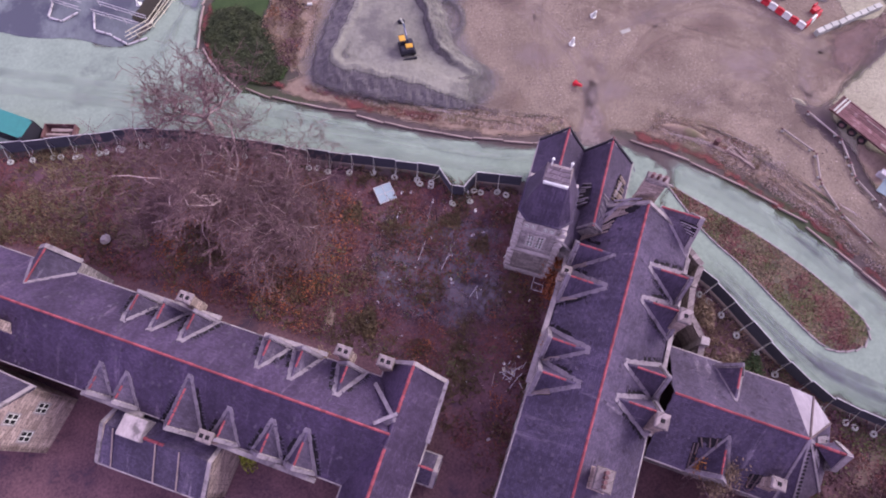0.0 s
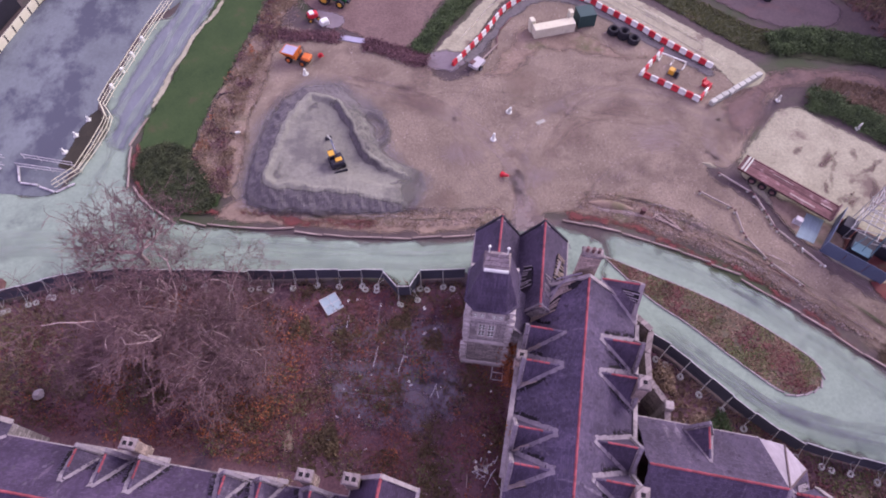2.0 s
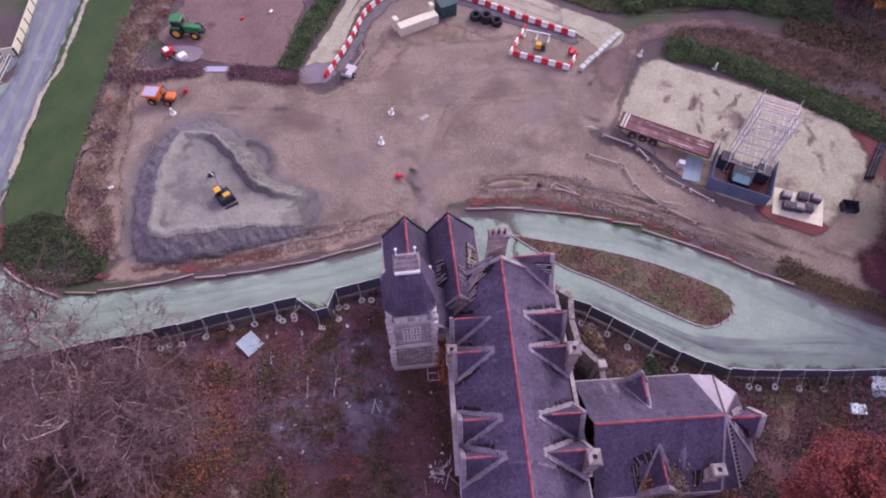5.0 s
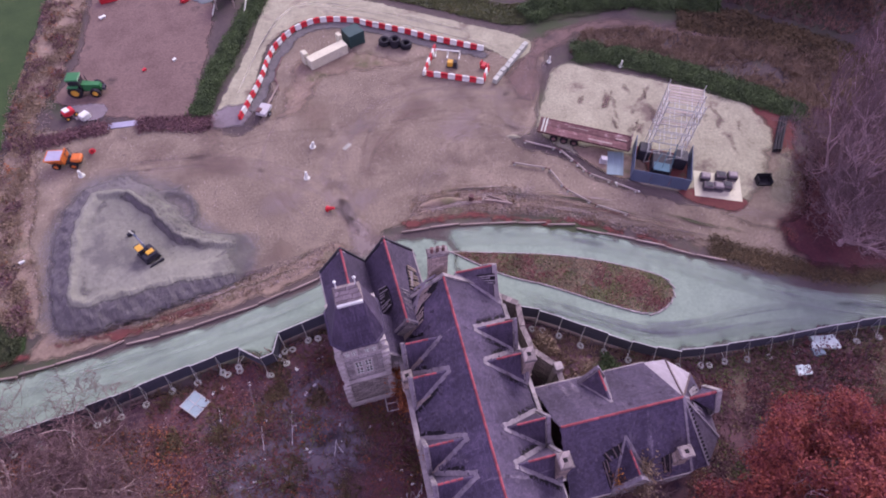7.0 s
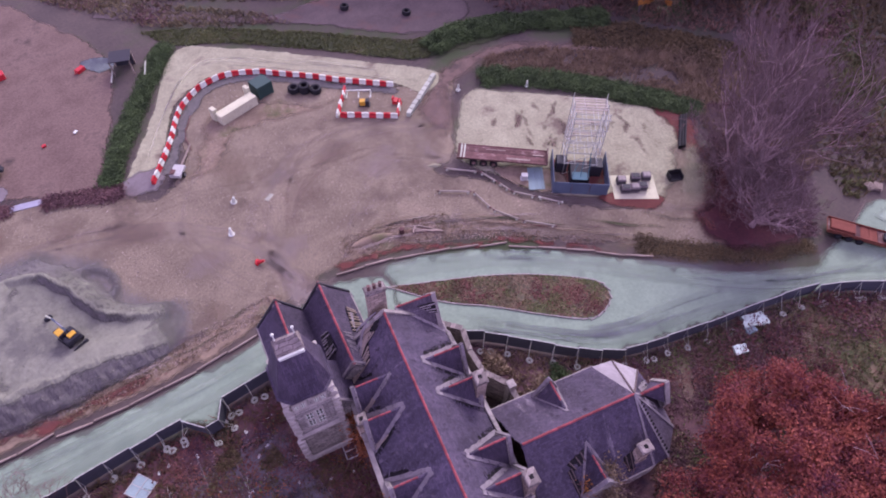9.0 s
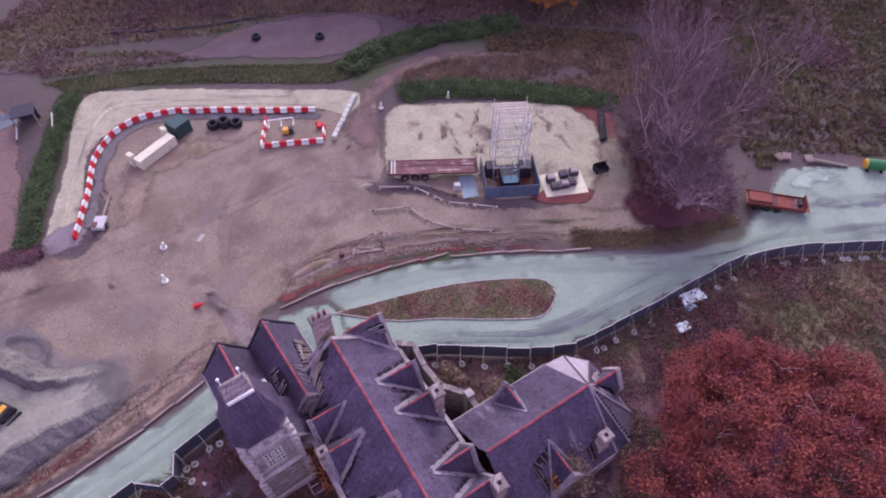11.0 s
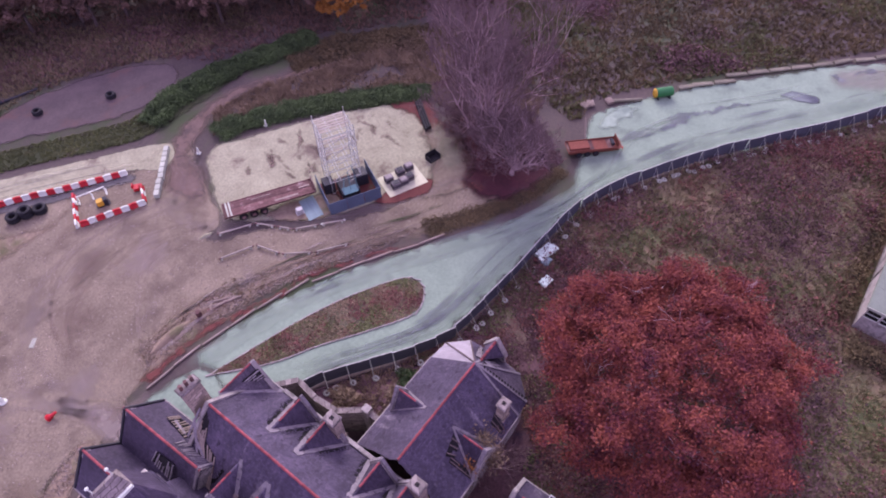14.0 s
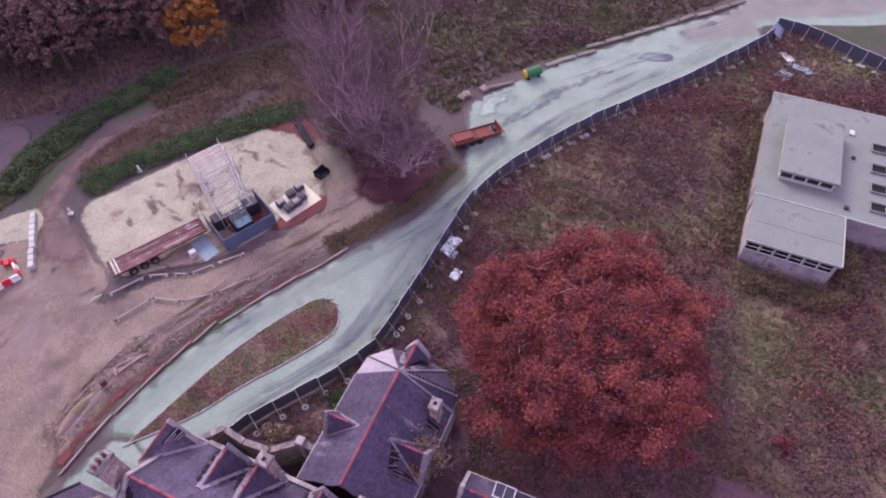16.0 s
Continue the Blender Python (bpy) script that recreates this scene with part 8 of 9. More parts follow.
# long streaks of soil, turf and stone on the verges
VERGES = (([(23, 36.2), (30, 33), (36, 28.6), (41, 23.6), (45.5, 18.4), (50, 12.6), (54, 8)], (0.2, 4.2)), ([(-15, 42.7), (-8, 40.3), (0, 38.2), (8, 36.5), (13.6, 36.2)], (0.0, 2.2)))
KINDS = (("red_soil", "streak of red clay on the verge"), ("verge", "streak of straw and stone on the verge"), ("rough_lawn", "streak of green weeds on the verge"), ("yard_mark", "streak of pale grit on the verge"), ("dark_gravel", "streak of dark mud on the verge"))
for k in range(54):
    axis, (lo, hi) = VERGES[0 if k % 3 else 1]
    axis = curve_points(axis, 0.8)
    n = sr.randint(6, 14)
    i = sr.randrange(0, max(1, len(axis) - n))
    off = sr.uniform(lo, hi) * (0.7 if k % 3 else 1.0)
    key, lab = KINDS[(0, 1, 2, 3, 4, 1, 3)[k % 7]]
    wheel_track([(x + off * 0.62 + sr.gauss(0, 0.1), y + off * 0.78 + sr.gauss(0, 0.1)) for x, y in axis[i:i + n:2]], sr.uniform(0.12, 0.42), 0.16 + 0.0012 * k, M[key], lab, sr.uniform(0.55, 0.95))
sheet("stony_patch", [(59.6, 12.4), (63, 11.2), (66.4, 13), (69.4, 17.2), (67.6, 19), (64, 17), (61, 15.6)], 0.094, M["pale_gravel"], "pale scattered stone at the pad end", fade=1.8, rough=0.5, step=0.5, strength=0.5)

# mud, worn patches and fine wheel marks that break up the yard
rng = random.Random(23)
for k, (x, y, r, key) in enumerate(((8, 56, 5, "d"), (26, 46, 6, "d"), (36, 45, 5, "p"), (22, 57, 5, "g"), (31, 62.5, 4.5, "g"), (36, 56, 4, "d"), (12, 46, 4, "p"), (30, 40, 4.5, "p"), (9, 61, 4, "d"), (45, 43, 4, "d"), (20, 41, 3.5, "p"), (-12.5, 63, 4, "t"),
                                  (-9, 60, 3, "t"), (33, 50, 4, "d"), (25, 52, 4.5, "p"), (2, 62, 4, "d"), (24, 38.5, 3, "t"), (30, 36, 3.5, "t"), (36, 31.5, 3, "p"), (51, 46, 3.5, "d"), (9, 40, 3, "t"))):
    a0, st = rng.uniform(0, 6), rng.uniform(0.45, 0.8)
    ring = [(x + r * (1 + rng.uniform(-0.35, 0.35)) * math.cos(i * 0.785) * math.cos(a0) - r * st * (1 + rng.uniform(-0.3, 0.3)) * math.sin(i * 0.785) * math.sin(a0),
             y + r * (1 + rng.uniform(-0.35, 0.35)) * math.cos(i * 0.785) * math.sin(a0) + r * st * (1 + rng.uniform(-0.3, 0.3)) * math.sin(i * 0.785) * math.cos(a0)) for i in range(8)]
    m, lab = {"d": ("red_gravel", "darker damp gravel in the yard"), "p": ("yard_mark", "pale worn gravel in the yard"), "g": ("verge", "thin grass and dirt over the gravel"), "t": ("verge", "tan stony dirt at the yard edge")}[key]
    sheet("yard_patch", ring, 0.036, M[m], lab, fade=r * 0.8, rough=0.4, step=0.6, strength=0.45)
for k, line in enumerate(([(20, 37), (23, 45), (30, 49), (38, 46), (43, 40)], [(18, 38), (16, 47), (10, 55), (0, 61), (-8, 63)], [(19, 40), (26, 50), (35, 53.5), (46, 49), (52, 50.5)], [(14, 38), (12, 46), (13, 54), (20, 60), (28, 60)],
                          [(-5, 64), (6, 58), (14, 57), (22, 53), (33, 48), (42, 47)], [(24, 37), (31, 42), (37, 43), (43, 38.6)])):
    for off in (-0.85, 0.85):
        wheel_track([(x + off * 0.6, y + off * 0.6) for x, y in line], 0.32, 0.104 + k * 0.0015 + off * 0.0005, M["red_gravel"] if k % 2 == 0 else M["yard_mark"], "narrow wheel mark in the gravel", 0.1)
for x, y, a, key, size, lab in ((7.5, 95.6, -10, "red", (2.4, 1.1, 0.9), "red steel skip on the far gravel"), (5.4, 92.0, 10, "white", (0.9, 0.4, 0.3), "white plastic crate on the far gravel"), (10.7, 77.2, 30, "white", (0.5, 0.3, 0.25), "small white tub on the far gravel"),
                                (6.5, 77.5, 10, "red", (0.5, 0.3, 0.3), "small red can on the far gravel")):
    l, w, hh = size
    loose("site_crate", boxes((-l / 2, -w / 2, 0, l / 2, w / 2, hh * 0.8), (-l / 2 - 0.05, -w / 2 - 0.05, hh * 0.8, l / 2 + 0.05, w / 2 + 0.05, hh), bevel=0.03), M[key], pose(x, y, 0.05, 0, 0, a), lab, "crate", "site crates")

sheet("soil_by_fence", [(37, 3.4), (43, 0.9), (50, -2.2), (55, -5), (53, -9), (46, -9.5), (39, -5), (36, -1)], 0.03, M["verge"], "bare stony soil and weeds inside the fence", fade=2.5, rough=0.4, step=0.6, strength=0.4)
sheet("trodden_path", [(39.2, 1.9), (40.4, 1.3), (39.4, -0.2), (38.2, -1.2), (37.4, -2.2), (36.4, -1.6), (37.2, -0.4), (38.4, 0.6)], 0.036, M["verge"], "narrow trodden path inside the fence", "path", fade=0.5, rough=0.25, step=0.4, strength=0.8)
sheet("red_lawn_edge", [(-28.6, 55), (-28.4, 50), (-26.9, 47.2), (-24.6, 44.9), (-21.5, 43.3), (-18, 42.2), (-17.8, 43), (-21, 44.4), (-23.8, 46), (-26, 48.2), (-27.2, 51), (-27.4, 55)], 0.1, M["red_soil"], "strip of red soil between baulks and lawn", fade=0.6, rough=0.25, step=0.5)

# a dark hose snaking over the scrubby verge, and kerb edge of the lawn
hose = bmesh.new()
run = curve_points([(-16.3, 61.9), (-17.3, 61.9), (-18.2, 61.0), (-18.7, 58.5), (-18.3, 56.4), (-17.4, 55.1), (-15.9, 54.8)], 0.4)
for a, b in zip(run, run[1:]):
    tube(hose, (*a, 0.12), (*b, 0.12), 0.11, 0.11, 6)
loose("black_hose", hose, M["black"], pose(0, 0, 0.03), "thick black hose looped over the verge", "hose")
loose("hose_coupling", tube(bmesh.new(), (-15.9, 54.8, 0.12), (-15.3, 54.8, 0.2), 0.2, 0.16, 8), M["white"], pose(0, 0, 0.03), "white coupling at the end of a hose", "coupling")
sheet("lawn_edge", [(-9.5, 100.5), (-18.5, 79), (-20.9, 75.3), (-23.5, 69.6), (-26.3, 62.9), (-26.6, 60.4), (-25.4, 62.4), (-22.7, 69.2), (-20.0, 75.1), (-17.6, 79), (-8.6, 100.5)], 0.075, M["pale_gravel"], "pale stony edge between road and lawn", fade=0.4, rough=0.12, step=0.5)
# ---- trees and plants ----
def limbs(rng, start, heading, length, radius, depth, spread=0.6, droop=0.0, lift=0.15, kids=(3, 5), shrink=0.62, out=None, cuts=4, bend=0.22):
    """Grows a branch with bends and side branches; gives segments (a, b, radius at a, radius at b, depth)."""
    out = [] if out is None else out
    p, d = Vector(start), Vector(heading).normalized()
    nodes = []
    for i in range(cuts):
        d = (d + Vector((rng.gauss(0, bend), rng.gauss(0, bend), rng.gauss(0, bend * 0.64) + lift * 0.3 - droop * 0.2))).normalized()
        q = p + d * length / cuts
        r0, r1 = radius * (1 - 0.75 * i / cuts), radius * (1 - 0.75 * (i + 1) / cuts)
        out.append((p, q, r0, r1, depth))
        nodes.append((q, d, r1, (i + 1) / cuts))
        p = q
    if depth > 0:
        for k in range(rng.randint(*kids)):
            q, d, r, f = nodes[min(len(nodes) - 1, int(rng.uniform(0.25, 1.0) * len(nodes)))]
            side = Vector((rng.gauss(0, 1), rng.gauss(0, 1), rng.gauss(0, 0.6) + lift - droop)).normalized()
            limbs(rng, q, d * (1 - spread) + side * spread, length * shrink * rng.uniform(0.75, 1.2), r * 0.8, depth - 1, spread, droop, lift, kids, shrink, out, max(2, cuts - 1), bend)
    return out


def branch_mesh(name, segs, material, parent, sides_by_depth):
    """One mesh of tapered open tubes."""
    verts, faces = [], []
    for a, b, r0, r1, depth in segs:
        s = sides_by_depth(depth)
        q = (b - a).to_track_quat("Z", "Y").to_matrix()
        base = len(verts)
        for c, r in ((a, r0), (b, r1)):
            for k in range(s):
                t = 2 * math.pi * k / s
                verts.append(c + q @ Vector((math.cos(t) * r, math.sin(t) * r, 0)))
        for k in range(s):
            n = (k + 1) % s
            faces.append((base + k, base + n, base + s + n, base + s + k))
    return raw(name, [tuple(v) for v in verts], faces, material, parent)


def bare_tree(m, label, seed, trunk_h, trunk_r, main, length, depth, spread, lift, kids, twig_r=0.016, name="bare_tree", tilt=0.6, shrink=0.64, pale=2, upright=0.0, twig="twig", bend=0.22, limb_r=0.5, least=0.0):
    rng = random.Random(seed)
    e = thing(name, m, label, "tree")
    segs = []
    p = Vector((0, 0, -0.1))
    d = Vector((0, 0, 1))
    for i in range(4):
        d = (d + Vector((rng.gauss(0, 0.07), rng.gauss(0, 0.07), 0))).normalized()
        q = p + d * trunk_h / 4
        segs.append((p, q, trunk_r * (1 - 0.12 * i), trunk_r * (1 - 0.12 * (i + 1)), 9))
        p = q
    trunk_top = p
    for k in range(main):
        a = 2 * math.pi * (k + rng.uniform(-0.3, 0.3)) / main
        up = rng.uniform(0.25, 1.0) if tilt < 1 else rng.uniform(0.7, 1.6)
        start = Vector((0, 0, 0)).lerp(trunk_top, rng.uniform(0.6, 1.0))
        limbs(rng, start, (math.cos(a) * tilt, math.sin(a) * tilt, up), length * rng.uniform(0.8, 1.15), trunk_r * limb_r, depth, spread, 0.0, lift, kids, shrink, segs, 5, bend)
    if upright:
        high = [b for a, b, r0, r1, d in segs if d < 2]
        c = sum(high, Vector()) / len(high)
        tip = lambda v: Vector((v.x - c.x * v.z / c.z, v.y - c.y * v.z / c.z, v.z * upright))
        segs = [(tip(a), tip(b), r0, r1, d) for a, b, r0, r1, d in segs]
    thick = [(a, b, max(r0, least), max(r1, least * 0.7), d) for a, b, r0, r1, d in segs if d >= pale]
    fine = [(a, b, max(r0, twig_r), max(r1, twig_r * 0.7), d) for a, b, r0, r1, d in segs if d < pale]
    branch_mesh("trunk", thick, M["garden_bark"] if twig != "twig" else M["grey_bark"], e, lambda d: 7 if d > 5 else 5)
    branch_mesh("branchwork", fine, M[twig], e, lambda d: 3)
    return e


bare_tree(pose(-22.5, 28.8, 0), "large bare tree with spreading grey-brown limbs by the fence", 5, 3.2, 0.5, 9, 6.4, 4, 0.62, 0.16, (4, 6), twig_r=0.02, tilt=0.95, pale=3, twig="brown_twig", bend=0.36, limb_r=0.5, least=0.06)
bare_tree(pose(-17.5, 25.0, 0), "low tangled bare thicket tree with pale twigs", 8, 1.2, 0.36, 9, 5.8, 4, 0.64, 0.05, (4, 6), twig_r=0.021, tilt=1.0, pale=3, twig="brown_twig", bend=0.36, limb_r=0.4, least=0.034)
bare_tree(pose(-25.8, 37.6, 0), "slender bare tree leaning over the road", 14, 3.0, 0.34, 7, 5.2, 3, 0.55, 0.28, (5, 7), twig_r=0.025, tilt=0.7, pale=3, twig="brown_twig", bend=0.36)
bare_tree(pose(-30, 26, 0), "bare brown thicket shrub in the garden", 21, 0.6, 0.16, 8, 2.8, 3, 0.6, 0.15, (4, 6), twig_r=0.02, tilt=1.0, twig="brown_twig", bend=0.36, name="bare_shrub")
bare_tree(pose(66.6, 10.2, 0), "tall bare tree with a dense fan of reddish twigs", 31, 2.4, 0.5, 17, 9.6, 4, 0.4, 0.42, (4, 6), twig_r=0.022, tilt=0.29, shrink=0.54, upright=1.12, pale=2, least=0.03)
bare_tree(pose(61.6, 5.0, 0), "bare tree with fine reddish twigs beside another", 33, 2.0, 0.4, 10, 5.6, 4, 0.44, 0.32, (4, 5), twig_r=0.022, tilt=0.5, shrink=0.57, upright=1.0, pale=2, least=0.028)


bare_tree(pose(64.6, 8.4, 0), "low bare thicket of red twigs under the tall tree", 36, 0.7, 0.2, 12, 4.2, 3, 0.5, 0.25, (5, 6), twig_r=0.024, tilt=0.9, name="bare_shrub", pale=3)
bare_tree(pose(69.4, 13.0, 0), "low bare thicket of red twigs at the pad edge", 37, 0.6, 0.18, 11, 3.8, 3, 0.5, 0.25, (5, 6), twig_r=0.024, tilt=0.9, name="bare_shrub", pale=3)


def leafy_tree(m, label, seed, trunk_h, radius, height, n_clumps, per, leaf, material, name="tree", squash=0.75, centre=0.55, reach=0.62):
    """A trunk with limbs and a crown of many small leaf clumps, uneven and open in places."""
    rng, nr = random.Random(seed), np.random.default_rng(seed)
    e = thing(name, m, label, "tree")
    segs = [(Vector((0, 0, -0.1)), Vector((0, 0, trunk_h)), radius * 0.055, radius * 0.04, 9)]
    for k in range(11):
        a = 2 * math.pi * k / 11 + rng.uniform(-0.2, 0.2)
        limbs(rng, (0, 0, trunk_h * rng.uniform(0.7, 1.0)), (math.cos(a), math.sin(a), rng.uniform(0.2, 1.6)), radius * reach, radius * 0.02, 3 if material == M["copper"] else 2, 0.5, 0, 0.2, (3, 4), 0.6, segs, 5)
    segs = [(a, b, max(r0, 0.025), max(r1, 0.02), d) for a, b, r0, r1, d in segs]
    branch_mesh("trunk", segs, M["grey_bark"] if material == M["copper"] else M["dark_bark"], e, lambda d: 6 if d > 2 else 4)
    d = nr.normal(size=(n_clumps, 3))
    d /= np.linalg.norm(d, axis=1, keepdims=True)
    d[:, 2] = np.where(d[:, 2] < -0.35, -d[:, 2], d[:, 2])
    rad = radius * nr.uniform(0.55, 1.0, n_clumps) ** 0.6
    lump = np.array([noise.noise(Vector(v * 2.1 + seed)) + 0.6 * noise.noise(Vector(v * 4.5 + seed)) for v in d])
    rad *= 1 + 0.34 * lump
    c = d * rad[:, None]
    c[:, 2] = c[:, 2] * height / radius * squash + height * centre
    c = c[lump > -0.42]
    pts = np.repeat(c, per, 0) + nr.normal(0, radius * 0.04, (len(c) * per, 3)) * (1, 1, 0.75)
    triangles("crown", leaves(nr, pts, leaf, 0.6), material, e)
    return e


leafy_tree(pose(33.1, -14.9, 0), "broad copper-leaved tree in full autumn colour", 4, 3.4, 11.6, 13.6, 620, 330, 0.115, M["copper"], name="copper_tree", squash=0.55, centre=0.5, reach=0.6)
leafy_tree(pose(89.5, 40.6, 0), "round tree with golden orange leaves", 6, 3.4, 4.3, 10.0, 320, 90, 0.24, M["gold"], name="golden_tree", squash=0.5)
wood = [leafy_tree(pose(92 + 6 * k, 44 - 9 * k, 0), "dark woodland tree with thin olive-brown leaves", 40 + k, 4.5, 5.5, 13.0, 340, 110, 0.28, M["wood_leaf"], name="woodland_tree", squash=0.5) for k in range(3)]
for w in wood:
    w["group"] = "woodland edge"
rng = random.Random(77)
for k in range(64):
    x = rng.uniform(60, 150)
    y = 128 - x * rng.uniform(0.82, 0.98) + rng.uniform(8, 50)
    if x < 70 and y < 82:
        continue
    if math.hypot(x - 89.5, y - 40.6) < 7 or (x - 62) ** 2 + (y - 66) ** 2 < 330 or y < 120 - x * 0.98 + 9:
        continue
    copy_thing(wood[k % 3], pose(x, y, 0, 0, 0, rng.uniform(0, 360)) @ Matrix.Scale(1, 4))


def bank_of_leaves(name, line, width, height, material, n, leaf, label, category="hedge", seed=5, kind=""):
    """A hedge or bramble bank: an uneven core wrapped in leaves."""
    pts = curve_points(line, 0.7)
    nr = np.random.default_rng(seed)
    i = nr.integers(0, len(pts), n)
    p = np.array(pts)[i]
    u = nr.uniform(-1, 1, n)
    tangents = np.gradient(np.array(pts), axis=0)[i]
    tangents /= np.linalg.norm(tangents, axis=1, keepdims=True) + 1e-9
    w = width * (0.8 + 0.35 * np.array([noise.noise(Vector((a * 0.3, b * 0.3, seed))) for a, b in p]))
    x, y = p[:, 0] - tangents[:, 1] * u * w / 2 + nr.normal(0, 0.4, n), p[:, 1] + tangents[:, 0] * u * w / 2 + nr.normal(0, 0.4, n)
    top = height * np.sqrt(np.maximum(0.05, 1 - u * u)) * (0.75 + 0.5 * np.array([noise.noise(Vector((a * 0.5, b * 0.5, seed + 3))) for a, b in zip(x, y)]))
    z = top * nr.uniform(0.55, 1.05, n) + 0.05
    e = thing(name, pose(0, 0, 0), label, category)
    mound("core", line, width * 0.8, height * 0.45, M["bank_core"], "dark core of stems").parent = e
    triangles("foliage", leaves(nr, np.stack([x, y, z], 1), leaf, 0.55), material, e)
    core = [o for o in e.children if o.name.startswith("core")][0]
    for key in ("label", "category"):
        if key in core:
            del core[key]
    return e


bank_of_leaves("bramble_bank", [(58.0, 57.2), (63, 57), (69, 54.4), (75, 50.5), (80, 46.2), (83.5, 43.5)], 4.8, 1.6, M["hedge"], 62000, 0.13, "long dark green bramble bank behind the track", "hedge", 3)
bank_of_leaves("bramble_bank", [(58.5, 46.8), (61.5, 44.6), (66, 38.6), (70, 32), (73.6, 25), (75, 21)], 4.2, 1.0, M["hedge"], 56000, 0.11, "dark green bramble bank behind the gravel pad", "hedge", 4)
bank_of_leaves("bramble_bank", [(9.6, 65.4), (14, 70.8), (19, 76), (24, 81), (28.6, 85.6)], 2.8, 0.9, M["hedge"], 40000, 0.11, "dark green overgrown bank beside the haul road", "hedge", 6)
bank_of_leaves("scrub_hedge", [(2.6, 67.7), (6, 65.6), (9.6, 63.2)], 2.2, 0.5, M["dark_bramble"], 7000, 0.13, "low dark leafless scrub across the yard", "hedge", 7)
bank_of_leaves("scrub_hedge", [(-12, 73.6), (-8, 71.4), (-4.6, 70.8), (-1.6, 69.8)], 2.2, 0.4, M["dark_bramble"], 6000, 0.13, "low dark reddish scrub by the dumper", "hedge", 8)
sheet("red_leaf_ground", [(55.5, 6), (59, 1.6), (63.5, -0.8), (67, 1.5), (71, 7), (75, 13), (73, 18), (68, 14.5), (63, 11.5), (58, 11)], 0.09, M["red_leaf"], "red leaf-strewn ground under the bare trees", fade=2.0, rough=0.5, step=0.6)
IVY = [(-28.0, 50), (-26.6, 47), (-24.4, 44.9), (-21.8, 43.8), (-19.4, 43.4), (-18.0, 45.2), (-19.8, 49), (-21.4, 52.8), (-24, 54.6), (-27.4, 54)]
ivy = thing("ground_ivy", pose(0, 0, 0), "low dark green ivy covering the end of the lawn", "ivy")
core = sheet("ivy_bed", IVY, 0.1, M["rough_lawn"], "", fade=1.2, rough=0.3, step=0.6)
nr = np.random.default_rng(19)
xy = points_in(nr, IVY, 30000)
xy = xy + nr.normal(0, 0.25, xy.shape)
zz = np.array([0.3 + 0.35 * noise.noise(Vector((x * 0.5, y * 0.5, 2))) + 0.2 * noise.noise(Vector((x * 1.5, y * 1.5, 4))) for x, y in xy])
triangles("foliage", leaves(nr, np.stack([xy[:, 0], xy[:, 1], 0.1 + np.maximum(0.02, zz * nr.uniform(0.3, 1.1, len(xy)))], 1), 0.1, 0.5), M["ivy"], ivy)
core.parent = ivy
for key in ("label", "category", "kind"):
    if key in core:
        del core[key]
bank_of_leaves("roadside_scrub", [(49.6, 13.0), (53, 8.4), (57, 3.8), (60.4, 1.4), (64, -1)], 3.0, 0.22, M["dull_grass"], 13000, 0.09, "low green-brown roadside scrub below the bare tree", "bush", 10)
bank_of_leaves("leaf_drift", [(58, 9), (62, 8.6), (66, 12), (70, 15)], 6.0, 0.3, M["litter"], 9000, 0.09, "drift of red fallen leaves under the bare tree", "leaves", 12)
bank_of_leaves("undergrowth", [(64, 2), (70, 6), (75, 12), (80, 18)], 8.0, 0.5, M["dark_bramble"], 12000, 0.18, "reddish woodland undergrowth behind the pad", "bush", 13)
bank_of_leaves("undergrowth", [(77, 44), (84, 36), (88, 28), (92, 18)], 8.0, 0.5, M["dull_grass"], 14000, 0.2, "dull green and brown woodland undergrowth before the wood", "bush", 14)
bank_of_leaves("climbing_shrub", [(15.0, 14.6), (15.4, 13.6)], 1.6, 1.2, M["gold"], 500, 0.12, "small golden shrub against the wing", "bush", 15)
bank_of_leaves("foundation_scrub", [(45.6, -35.0), (44.4, -38), (42.6, -43.6), (44.4, -46.4), (49, -48.4)], 2.6, 1.5, M["dull_grass"], 9000, 0.14, "dark scrub growing against the flat-roofed building", "bush", 16)
bank_of_leaves("foundation_scrub", [(50, -34.6), (57, -37.2), (65, -40.6), (73, -44)], 1.8, 1.2, M["dull_grass"], 7000, 0.14, "dark scrub growing against the flat-roofed building", "bush", 17)
